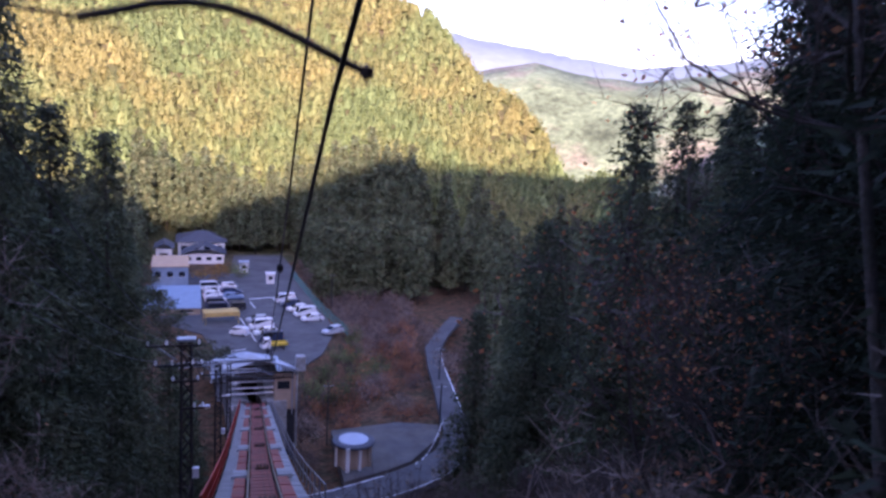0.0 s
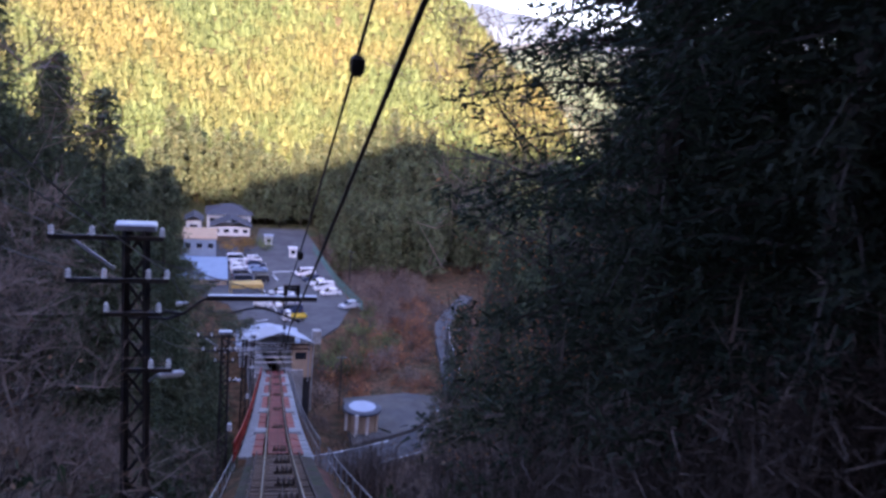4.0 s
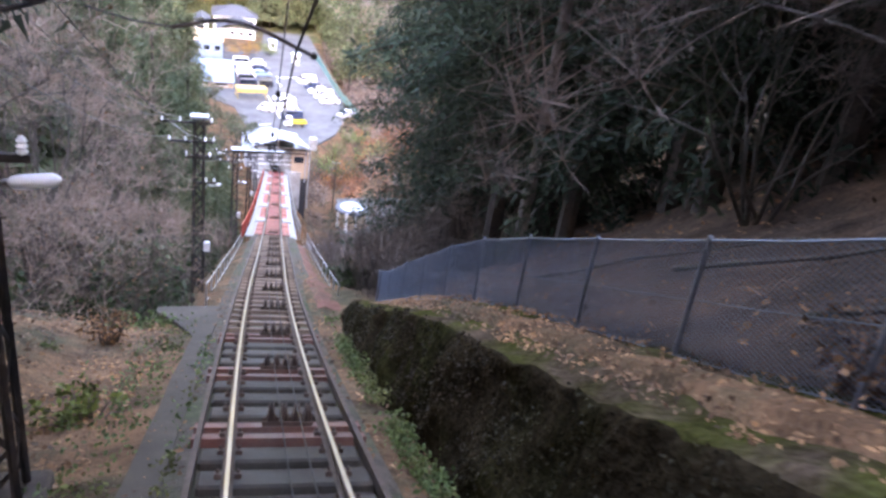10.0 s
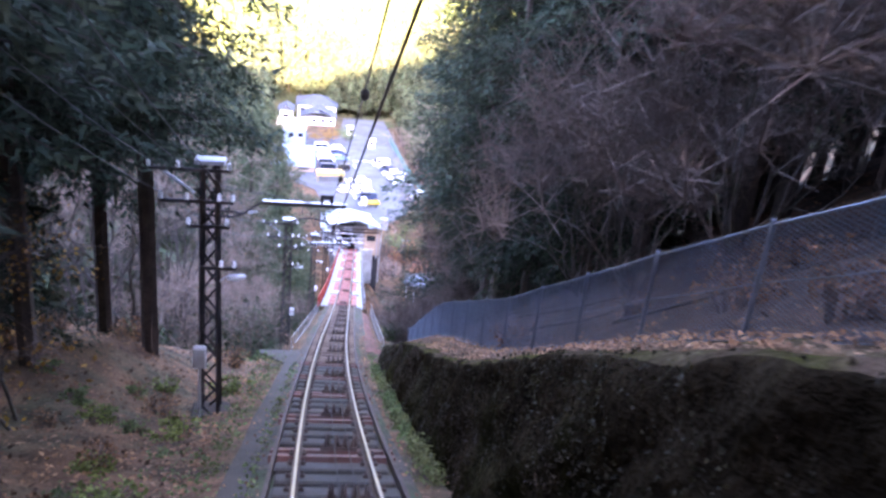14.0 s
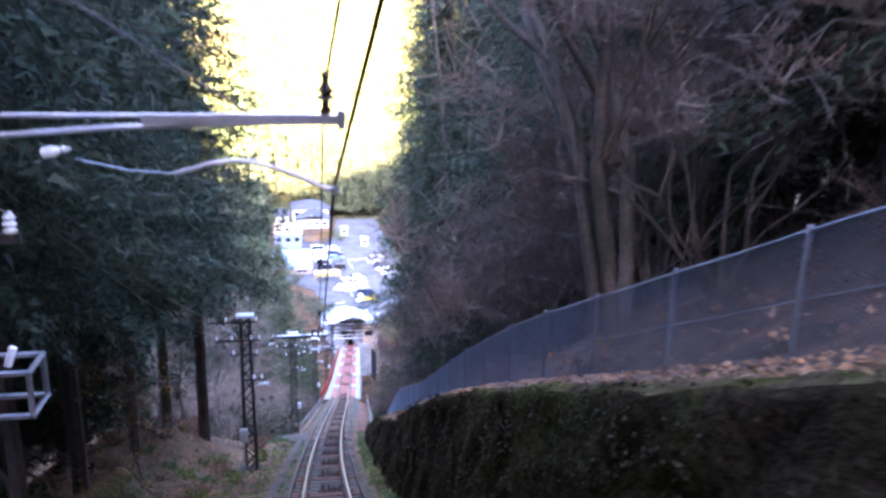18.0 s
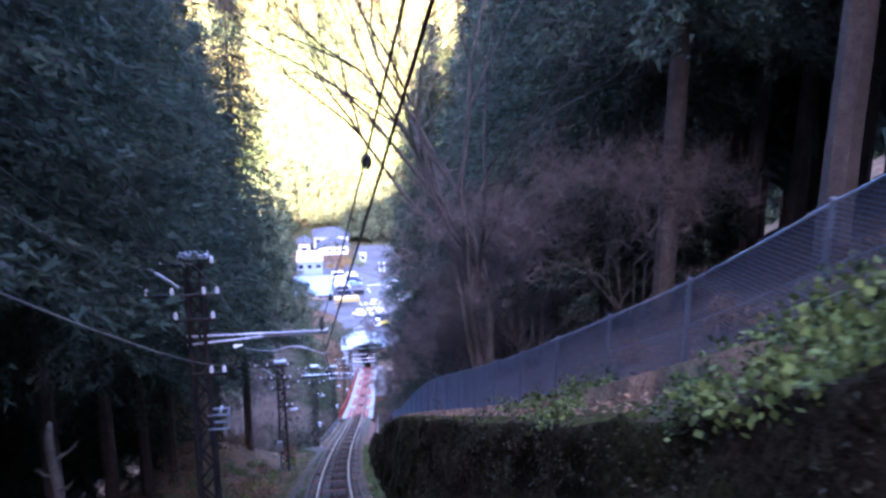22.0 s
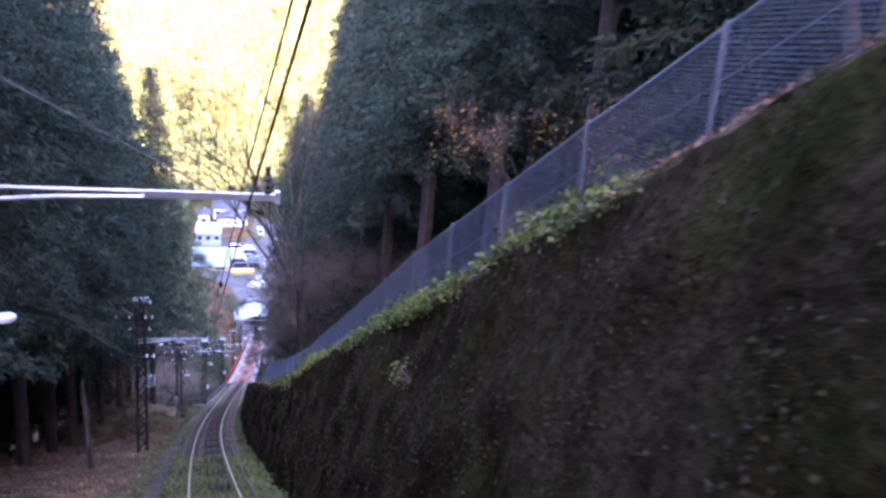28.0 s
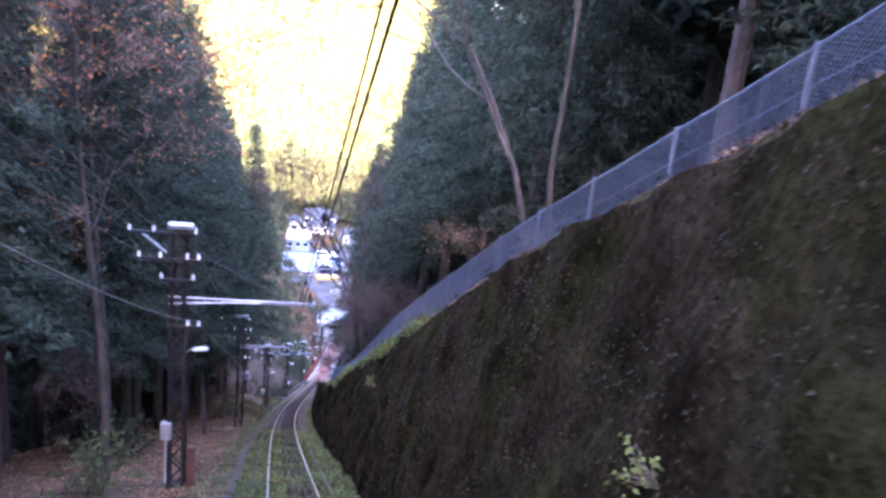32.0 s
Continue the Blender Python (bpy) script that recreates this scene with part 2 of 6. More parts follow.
M_ASPHALT = mat("asphalt", (0.090, 0.088, 0.087), 0.92, vary=0.18, scale=0.5, fine=30, bump=0.1, tint=(0.12, 0.117, 0.114), tint_scale=0.2)
M_PATH = mat("old_asphalt_path", (0.050, 0.039, 0.029), 0.92, vary=0.25, scale=0.8, fine=35, bump=0.15, tint=(0.074, 0.058, 0.042), tint_scale=0.9, tint_amount=0.4)
M_RAIL = mat("rail_steel", (0.22, 0.20, 0.18), 0.42, 1.0, vary=0.15, scale=1.5, fine=60, bump=0.03)
M_RAILSIDE = mat("rusty_steel", (0.075, 0.05, 0.038), 0.8, 0.2, vary=0.3, scale=4, fine=60, bump=0.1)
M_TIMBER = mat("weathered_timber", (0.31, 0.22, 0.155), 0.9, vary=0.3, scale=3, fine=50, bump=0.2, dist=0.01, random_amount=0.3, tint=(0.17, 0.12, 0.09), tint_scale=1.5)
M_CHANNEL = mat("red_brown_steel", (0.16, 0.062, 0.045), 0.7, 0.1, vary=0.3, scale=4, fine=40, bump=0.1, random_amount=0.2, tint=(0.10, 0.06, 0.05), tint_scale=2)
M_CONCRETE = mat("stained_concrete", (0.058, 0.045, 0.034), 0.95, vary=0.3, scale=1.5, fine=40, bump=0.15, random_amount=0.2, tint=(0.06, 0.055, 0.045), tint_scale=1.0)
M_PALE = mat("pale_concrete", (0.36, 0.36, 0.35), 0.9, vary=0.18, scale=1.2, fine=30, bump=0.1, random_amount=0.1, tint=(0.24, 0.23, 0.21), tint_scale=0.8)
M_RED = mat("red_paint", (0.50, 0.055, 0.030), 0.6, vary=0.2, scale=1.5, fine=30, bump=0.05, random_amount=0.15, tint=(0.34, 0.05, 0.035), tint_scale=1.0)
M_REDDECK = mat("dull_red_deck_paint", (0.27, 0.042, 0.030), 0.7, vary=0.3, scale=1.2, fine=24, bump=0.05, random_amount=0.22, tint=(0.17, 0.040, 0.032), tint_scale=0.9)
M_REDPALE = mat("faded_red_paint", (0.32, 0.075, 0.052), 0.75, vary=0.25, scale=1.5, fine=30, bump=0.05, random_amount=0.15, tint=(0.22, 0.07, 0.055), tint_scale=1.0)
M_POLE = mat("dark_painted_steel", (0.028, 0.028, 0.032), 0.6, 0.3, vary=0.3, scale=4, fine=40, bump=0.05, tint=(0.06, 0.045, 0.035), tint_scale=3)
M_GALV = mat("galvanised_steel", (0.34, 0.35, 0.37), 0.42, 0.75, vary=0.15, scale=5, fine=60, bump=0.03)
M_WHITE = mat("white_enamel", (0.78, 0.79, 0.80), 0.4, vary=0.06, scale=3, fine=30, bump=0.02)
M_PORCELAIN = mat("white_porcelain", (0.80, 0.79, 0.76), 0.2, vary=0.05, scale=8, fine=60, bump=0.0)
M_CABLE = mat("greased_steel_cable", (0.025, 0.022, 0.020), 0.75, 0.2, vary=0.2, bump=0.0)
M_REDEARTH = mat("red_brown_earth", (0.165, 0.070, 0.050), 0.95, vary=0.4, scale=1.5, fine=18, bump=0.25, dist=0.03, tint=(0.10, 0.062, 0.042), tint_scale=0.8, tint_amount=0.4, spec=0.1)
M_LINEWIRE = mat("grey_line_wire", (0.10, 0.097, 0.094), 0.6, 0.4, vary=0.1, bump=0.0)
M_WIRE = mat("dark_wire", (0.035, 0.033, 0.032), 0.6, 0.5, vary=0.1, bump=0.0)
M_MESH = mat("grey_blue_fence_wire", (0.15, 0.18, 0.225), 0.6, 0.4, vary=0.15, scale=0.8, fine=20, bump=0.0)
M_POST = mat("grey_fence_post", (0.16, 0.18, 0.21), 0.6, 0.3, vary=0.2, scale=3, fine=40, bump=0.03)
M_MOSS = mat("mossy_concrete", (0.026, 0.019, 0.0115), 1.0, vary=0.6, scale=1.1, fine=9, bump=0.33, dist=0.06, tint=(0.023, 0.022, 0.0085), tint_scale=0.5, tint_amount=0.4, spec=0.0)
M_TUFT = leafy("moss_and_fern_tufts", (0.025, 0.022, 0.0095), (0.031, 0.021, 0.011), island=0.35, through=0.1, rnd=0.0, patch=0.45)
M_TOPMOSS = mat("bright_moss", (0.046, 0.045, 0.014), 1.0, vary=0.5, scale=1.5, fine=12, bump=0.33, dist=0.04, tint=(0.070, 0.048, 0.032), tint_scale=0.8, tint_amount=0.5, spec=0.0)
M_BARK = mat("grey_brown_bark", (0.070, 0.054, 0.044), 0.95, vary=0.35, scale=3, fine=24, bump=0.3, dist=0.02, random_amount=0.2)
M_PALEBARK = mat("pale_bark", (0.120, 0.098, 0.082), 0.95, vary=0.45, scale=2.2, fine=18, bump=0.33, dist=0.04, random_amount=0.15, tint=(0.052, 0.050, 0.036), tint_scale=1.1, tint_amount=0.45)
M_CEDAR = leafy("cedar_foliage", (0.050, 0.080, 0.056), (0.064, 0.082, 0.050))
# darker copy of the cedar foliage, with deep shade put into its colour
M_CEDARSHADE = leafy("shaded_cedar_foliage", (0.026, 0.042, 0.025), (0.040, 0.050, 0.028))
M_CEDARWARM = leafy("yellow_green_foliage", (0.075, 0.085, 0.030), (0.085, 0.070, 0.030))
M_HILL = leafy("hillside_foliage", (0.138, 0.178, 0.064), (0.215, 0.192, 0.066), island=0.34, through=0.15, rnd=0.0, patch=0.022)
M_RUSSET = leafy("russet_leaves", (0.34, 0.11, 0.05), (0.38, 0.19, 0.07))
M_GOLD = leafy("golden_leaves", (0.42, 0.24, 0.05), (0.34, 0.16, 0.05))
M_IVY = leafy("ivy_leaves", (0.155, 0.180, 0.044), (0.070, 0.098, 0.035), island=0.6)
M_WEED = leafy("weed_leaves", (0.105, 0.155, 0.058), (0.135, 0.135, 0.048))
M_BUSH = leafy("evergreen_leaves", (0.036, 0.060, 0.026), (0.055, 0.072, 0.030))
M_DRYLEAF = leafy("fallen_leaves", (0.25, 0.128, 0.060), (0.14, 0.082, 0.050), island=0.75, through=0.05)
M_TWIG = mat("bare_twigs", (0.135, 0.102, 0.082), 0.95, vary=0.2, bump=0.0, random_amount=0.2)
M_TWIGPALE = mat("pale_brown_twigs", (0.30, 0.215, 0.165), 0.95, vary=0.2, bump=0.0, random_amount=0.2)
M_SLATE = mat("grey_roof_sheet", (0.085, 0.09, 0.105), 0.6, vary=0.15, scale=0.8, fine=14, bump=0.1)
M_TINROOF = mat("pale_metal_roof", (0.42, 0.46, 0.52), 0.5, 0.2, vary=0.1, scale=0.6, fine=12, bump=0.05)
M_BLUEROOF = mat("blue_grey_metal_roof", (0.26, 0.34, 0.43), 0.55, 0.2, vary=0.12, scale=0.6, fine=12, bump=0.05)
M_PLASTER = mat("white_plaster", (0.74, 0.73, 0.70), 0.9, vary=0.08, scale=0.8, fine=20, bump=0.05)
M_OCHRE = mat("ochre_board", (0.56, 0.38, 0.12), 0.7, vary=0.15, scale=1.0, fine=12, bump=0.03)
M_TAN = mat("tan_plaster", (0.46, 0.34, 0.24), 0.9, vary=0.15, scale=0.7, fine=16, bump=0.08)
M_DARK = mat("dark_interior", (0.03, 0.03, 0.034), 0.8, vary=0.2, bump=0.05)
M_GLASS = mat("dark_window_glass", (0.02, 0.024, 0.03), 0.08, 0.0, vary=0.05, bump=0.0)
M_PAINTLINE = mat("white_road_paint", (0.72, 0.72, 0.70), 0.7, vary=0.15, fine=20, bump=0.0)
M_GREENMESH = mat("green_net_fence", (0.10, 0.23, 0.19), 0.7, vary=0.15, bump=0.0)
M_TYRE = mat("black_rubber", (0.02, 0.02, 0.02), 0.85, vary=0.1, bump=0.0)
# woods paled towards blue-grey: the haze of distance is in the colour
M_FARHAZE = mat("haze_pale_distant_woods", (0.20, 0.24, 0.26), 1.0, vary=0.12, scale=0.004, fine=0.03, bump=0.0)
CAR_PAINT = {k: mat("car_paint_" + k, c, 0.28, 0.1, vary=0.04, bump=0.0) for k, c in
             dict(white=(0.80, 0.80, 0.80), silver=(0.48, 0.50, 0.53), navy=(0.035, 0.05, 0.10), black=(0.025, 0.025, 0.03), blue=(0.20, 0.29, 0.42), yellow=(0.66, 0.48, 0.06), red=(0.5, 0.05, 0.05)).items()}


# ---- small building kit ----
def mesh_of(bm, name, material, flat=True):
    me = bpy.data.meshes.new(name)
    bm.to_mesh(me)
    bm.free()
    for q in (material if isinstance(material, (list, tuple)) else [material]):
        me.materials.append(q)
    if not flat:
        for p in me.polygons:
            p.use_smooth = True
    return me


def part(name, bm, material, parent, label="", flat=True):
    ob = new(name, mesh_of(bm, name, material, flat))
    ob.parent = parent
    if label:
        tagged(ob, label)
    return ob


def thing(name, label, category, m=None, group="", kind=""):
    ob = new(name)
    ob.empty_display_size = 0.2
    if m is not None:
        ob.matrix_basis = m
    return tagged(ob, label, category, group, kind)


def whole(name, bm, material, label, category, group="", kind="", flat=True, m=None):
    ob = new(name, mesh_of(bm, name, material, flat))
    if m is not None:
        ob.matrix_basis = m
    return tagged(ob, label, category, group, kind)


def box(bm, c, size, m=None, mi=0):
    hx, hy, hz = size[0] / 2, size[1] / 2, size[2] / 2
    vs = []
    for dx in (-1, 1):
        for dy in (-1, 1):
            for dz in (-1, 1):
                p = Vector((c[0] + dx * hx, c[1] + dy * hy, c[2] + dz * hz))
                vs.append(bm.verts.new(m @ p if m is not None else p))
    for f in ((0, 1, 3, 2), (4, 6, 7, 5), (0, 4, 5, 1), (2, 3, 7, 6), (0, 2, 6, 4), (1, 5, 7, 3)):
        bm.faces.new([vs[i] for i in f]).material_index = mi


def bevel_box(bm, c, size, r, m=None):
    """A box with chamfered upright edges and top."""
    hx, hy, hz = size[0] / 2, size[1] / 2, size[2] / 2
    rings = []
    for z, k in ((-hz, 0.0), (hz - r, 0.0), (hz, r)):
        ring = []
        for x, y in ((-hx + r, -hy), (hx - r, -hy), (hx, -hy + r), (hx, hy - r), (hx - r, hy), (-hx + r, hy), (-hx, hy - r), (-hx, -hy + r)):
            p = Vector((c[0] + x * (1 - k / hx), c[1] + y * (1 - k / hy), c[2] + z))
            ring.append(bm.verts.new(m @ p if m is not None else p))
        rings.append(ring)
    for a, b in zip(rings, rings[1:]):
        for i in range(8):
            bm.faces.new((a[i], a[(i + 1) % 8], b[(i + 1) % 8], b[i]))
    bm.faces.new(rings[-1])
    bm.faces.new(list(reversed(rings[0])))


def frame_at(d):
    d = Vector(d).normalized()
    a = Vector((0, 0, 1)) if abs(d.z) < 0.9 else Vector((1, 0, 0))
    u = d.cross(a).normalized()
    return u, d.cross(u)


def tube(bm, pts, radii, seg=6, cap=True):
    pts = [Vector(p) for p in pts]
    if not isinstance(radii, (list, tuple)):
        radii = [radii] * len(pts)
    rings = []
    u = None
    for i, p in enumerate(pts):
        d = (pts[min(i + 1, len(pts) - 1)] - pts[max(i - 1, 0)])
        if d.length < 1e-9:
            d = Vector((0, 0, 1))
        d.normalize()
        if u is None:
            u, v = frame_at(d)
        else:
            u = (u - d * u.dot(d))
            u = u.normalized() if u.length > 1e-6 else frame_at(d)[0]
            v = d.cross(u)
        rings.append([bm.verts.new(p + (u * math.cos(6.28318 * k / seg) + v * math.sin(6.28318 * k / seg)) * radii[i]) for k in range(seg)])
    for a, b in zip(rings, rings[1:]):
        for k in range(seg):
            bm.faces.new((a[k], a[(k + 1) % seg], b[(k + 1) % seg], b[k]))
    if cap and seg > 2:
        bm.faces.new(rings[-1])
        bm.faces.new(list(reversed(rings[0])))


def bar(bm, a, b, w, h, up=(0, 0, 1)):
    """A straight bar of rectangular section from a to b."""
    a, b = Vector(a), Vector(b)
    d = (b - a).normalized()
    s = d.cross(Vector(up))
    s = s.normalized() if s.length > 1e-6 else Vector((1, 0, 0))
    t = s.cross(d)
    vs = [bm.verts.new(p + s * sx * w / 2 + t * sy * h / 2) for p in (a, b) for sx, sy in ((-1, -1), (1, -1), (1, 1), (-1, 1))]
    for f in ((3, 2, 1, 0), (4, 5, 6, 7), (0, 1, 5, 4), (1, 2, 6, 5), (2, 3, 7, 6), (3, 0, 4, 7)):
        bm.faces.new([vs[i] for i in f])


def lathe(bm, rings, seg=8, c=(0, 0, 0), m=None):
    out = []
    for r, z in rings:
        ring = []
        for k in range(seg):
            p = Vector((c[0] + r * math.cos(6.28318 * k / seg), c[1] + r * math.sin(6.28318 * k / seg), c[2] + z))
            ring.append(bm.verts.new(m @ p if m is not None else p))
        out.append(ring)
    for a, b in zip(out, out[1:]):
        for k in range(seg):
            bm.faces.new((a[k], a[(k + 1) % seg], b[(k + 1) % seg], b[k]))
    bm.faces.new(out[-1])
    bm.faces.new(list(reversed(out[0])))


def sweep(bm, profile, y0, y1, step, off=0.0, closed=True):
    """A profile of (sideways, up) points carried along the track's line from y0 to y1."""
    n = max(1, int(round(abs(y1 - y0) / step)))
    rings = []
    for i in range(n + 1):
        y = y0 + (y1 - y0) * i / n
        e = 0.05
        d = Vector((tx(y + e) - tx(y - e), 2 * e, tz(y + e) - tz(y - e))).normalized()
        s = d.cross(Vector((0, 0, 1))).normalized()
        u = s.cross(d)
        c = Vector((tx(y), y, tz(y)))
        rings.append([bm.verts.new(c + s * (off + px) + u * pz) for px, pz in profile])
    k = len(profile)
    for a, b in zip(rings, rings[1:]):
        for j in range(k if closed else k - 1):
            bm.faces.new((a[j], b[j], b[(j + 1) % k], a[(j + 1) % k]))
    if closed:
        bm.faces.new(rings[0])
        bm.faces.new(list(reversed(rings[-1])))


def at_track(y, s=0.0, h=0.0):
    """The pose whose x points to the track's right, y down the track and z off its plane, at s to the right and h above the rails' top."""
    e = 0.05
    d = Vector((tx(y + e) - tx(y - e), 2 * e, tz(y + e) - tz(y - e))).normalized()
    r = d.cross(Vector((0, 0, 1))).normalized()
    u = r.cross(d)
    m = Matrix((r, d, u)).transposed().to_4x4()
    m.translation = Vector((tx(y), y, tz(y))) + r * s + u * h
    return m


def from_arrays(name, verts, faces, material):
    me = bpy.data.meshes.new(name)
    me.from_pydata([tuple(v) for v in verts], [], faces)
    me.materials.append(material)
    return me


# ---- the ground, one sheet out to the horizon ----
def build_ground():
    ss = [-1.0, -0.5, 0.0, 0.5, 1.0, 1.4, 1.7, 2.1, 2.38, 2.45, 2.55, 2.65, 3.1, 3.7, 4.5, 5.5, 7, 9, 11, 13.5, 16, 19, 22, 26, 30, 35, 41, 48, 56, 66, 78, 92, 110, 135, 165, 200, 245, 300, 370, 460, 600, 850, 1300, 2200]
    sl = [-1.5, -2.0, -2.5, -3.0, -3.5, -4.2, -5, -6, -7, -8.5, -10, -12, -14.5, -17, -20, -24, -29, -35, -42, -50, -60, -75, -95, -120, -150, -190, -240, -300, -380, -500, -700, -1100, -2000]
    xs = sorted(ss + sl)
    ys = [-900, -700, -560, -480, -440, -421, -400, -370, -330, -290, -250, -210, -180, -155, -135, -120]
    y = -110.0
    while y < 112:
        ys.append(y)
        y += 1.5
    while y < 300:
        ys.append(y)
        y += 5
    while y < 3200:
        ys.append(y)
        y *= 1.05
    verts, faces = [], []
    for y in ys:
        for s in xs:
            x = tx(min(max(y, -110), 100)) + s
            verts.append((x, y, ground(x, y)))
    n = len(xs)
    for j in range(len(ys) - 1):
        for i in range(n - 1):
            a = j * n + i
            faces.append((a, a + 1, a + n + 1, a + n))
    ob = new("ground", from_arrays("ground", verts, faces, M_LITTER))
    ob.data.materials.append(M_UNDERWOOD)
    ob.data.materials.append(M_SHADEFLOOR)
    for p in ob.data.polygons:
        p.use_smooth = True
        p.material_index = 1 if p.center.y > 216 else 2 if p.center.y < 6 and p.center.x - tx(p.center.y) > 3.1 else 0
    tagged(ob, "brown leaf-littered earth slope falling to the valley", "ground", kind="structure")


build_ground()

# ---- track ----
Y_TOP, Y_BRIDGE, Y_STATION = -96.0, 24.0, 97.0
GAUGE = 1.11
HEAD = [(-0.032, 0.0), (0.032, 0.0), (0.034, -0.03), (0.009, -0.045), (0.009, -0.11), (0.06, -0.135), (0.06, -0.15), (-0.06, -0.15), (-0.06, -0.135), (-0.009, -0.11), (-0.009, -0.045), (-0.034, -0.03)]
track = thing("railway_track", "narrow funicular railway track with worn steel rails on a steep slope", "railway track", kind="structure")
for side in (-1, 1):
    bm = bmesh.new()
    sweep(bm, HEAD , Y_TOP, Y_STATION + 14, 1.5, side * GAUGE / 2)
    r = part("rail", bm, M_RAILSIDE, track, "rusty sided steel rail")
    bm = bmesh.new()
    sweep(bm, [(-0.021, -0.004), (-0.019, 0.003), (0.019, 0.003), (0.021, -0.004)], Y_TOP, Y_STATION + 14, 1.5, side * GAUGE / 2)
    part("rail_head", bm, M_RAIL, r, "bright worn rail head")
for side in (-1, 1):
    bm = bmesh.new()
    sweep(bm, [(-0.03, -0.06), (0.03, -0.06), (0.03, -0.2), (-0.03, -0.2)], Y_TOP, Y_BRIDGE, 1.5, side * 0.92)
    part("edge_beam", bm, M_RAILSIDE, track, "thin dark steel edge beam")


def sleeper_mesh(w, d, h, r, material, name):
    bm = bmesh.new()
    bevel_box(bm, (0, 0, -0.15 - h / 2), (w, d, h), r)
    return mesh_of(bm, name, material)


def channel_mesh():
    """A steel channel laid on its back: web and two flanges."""
    bm = bmesh.new()
    box(bm, (0, 0, -0.16), (2.05, 0.22, 0.016))
    for sy in (-1, 1):
        box(bm, (0, sy * 0.117, -0.20), (2.05, 0.014, 0.11))
    return mesh_of(bm, "sleeper", M_CHANNEL)


SL_TIMBER = sleeper_mesh(1.95, 0.21, 0.15, 0.015, M_TIMBER, "sleeper")
SL_CONC = sleeper_mesh(1.75, 0.50, 0.20, 0.03, M_CONCRETE, "sleeper")
SL_CHAN = channel_mesh()
bm = bmesh.new()
for sx in (-1, 1):
    for k in (-1, 1):
        box(bm, (sx * GAUGE / 2 + k * 0.10, 0, -0.125), (0.07, 0.10, 0.05))
        lathe(bm, [(0.018, 0), (0.018, 0.05)], 6, (sx * GAUGE / 2 + k * 0.10, 0, -0.11))
CLIP = mesh_of(bm, "rail_clip", M_RAILSIDE)


def pulley_mesh():
    """A row of grooved cable rollers on a small frame."""
    bm = bmesh.new()
    box(bm, (0, 0.10, -0.13), (0.62, 0.04, 0.06))
    box(bm, (0, -0.14, -0.13), (0.62, 0.04, 0.06))
    for x in (-0.20, -0.04, 0.12, 0.26):
        m = Matrix.Translation((x, -0.02, -0.02)) @ Matrix.Rotation(radians(90), 4, "Y") @ Matrix.Rotation(radians(0), 4, "X")
        lathe(bm, [(0.13, -0.035), (0.13, -0.02), (0.09, 0.0), (0.13, 0.02), (0.13, 0.035)], 12, (0, 0, 0), m)
        for k in (-0.05, 0.05):
            box(bm, (x + k, -0.02, -0.07), (0.012, 0.26, 0.14))
    return mesh_of(bm, "cable_roller", M_RAILSIDE)


ROLLER = pulley_mesh()


def lay(name, me, y, s=0.0, h=0.0, parent=None, turn=0.0):
    ob = new(name, me)
    ob.parent = parent or track
    ob.matrix_basis = at_track(y, s, h) @ Matrix.Rotation(turn, 4, "Z")
    return ob


rnd = random.Random(5)
y = -9.2
rollers = []
while y > Y_TOP:
    rollers.append(y)
    for k, me in ((-0.55, SL_CHAN), (-0.08, SL_CHAN), (-1.2, SL_CONC), (-1.95, SL_CONC), (-2.7, SL_CONC)):
        lay("sleeper", me, y + k, rnd.uniform(-0.02, 0.02), rnd.uniform(-0.012, 0.0), turn=rnd.uniform(-0.012, 0.012))
    for k in (-0.55, -1.2, -1.95, -2.7):
        lay("rail_clip", CLIP, y + k)
    y -= 3.3
y = -8.4
while y < Y_BRIDGE:
    lay("sleeper", SL_TIMBER, y, rnd.uniform(-0.04, 0.04), rnd.uniform(-0.015, 0.0), turn=rnd.uniform(-0.02, 0.02))
    if y < 10:
        lay("rail_clip", CLIP, y)
    y += 0.88
rollers += [-5.6, -1.7, 2.1, 6.0, 9.9, 13.5, 17.0, 20.5]
for y in rollers:
    lay("cable_roller", ROLLER, y, 0.12)
bm = bmesh.new()
for s in (0.02, 0.24):
    tube(bm, [Vector(at_track(yy, s, 0.055).translation) for yy in np.arange(Y_TOP, Y_STATION + 10, 2.0)], 0.009, 5)
cable = whole("haulage_cable", bm, M_CABLE, "dark steel haulage cable running over the rollers", "cable", flat=False)

# ballast bed: dark trodden earth and stones between and beside the sleepers
M_BED = mat("dark_track_bed", (0.066, 0.050, 0.037), 0.97, vary=0.4, scale=2.0, fine=18, bump=0.35, dist=0.04, tint=(0.045, 0.055, 0.022), tint_scale=0.6, tint_amount=0.4)
bm = bmesh.new()
sweep(bm, [(-1.32, -0.31), (-0.9, -0.255), (0.9, -0.255), (1.5, -0.33), (1.5, -0.5), (-1.32, -0.5)], Y_TOP, Y_BRIDGE, 1.5)
whole("track_bed", bm, M_BED, "dark earth and gravel track bed with moss", "track bed", kind="structure")
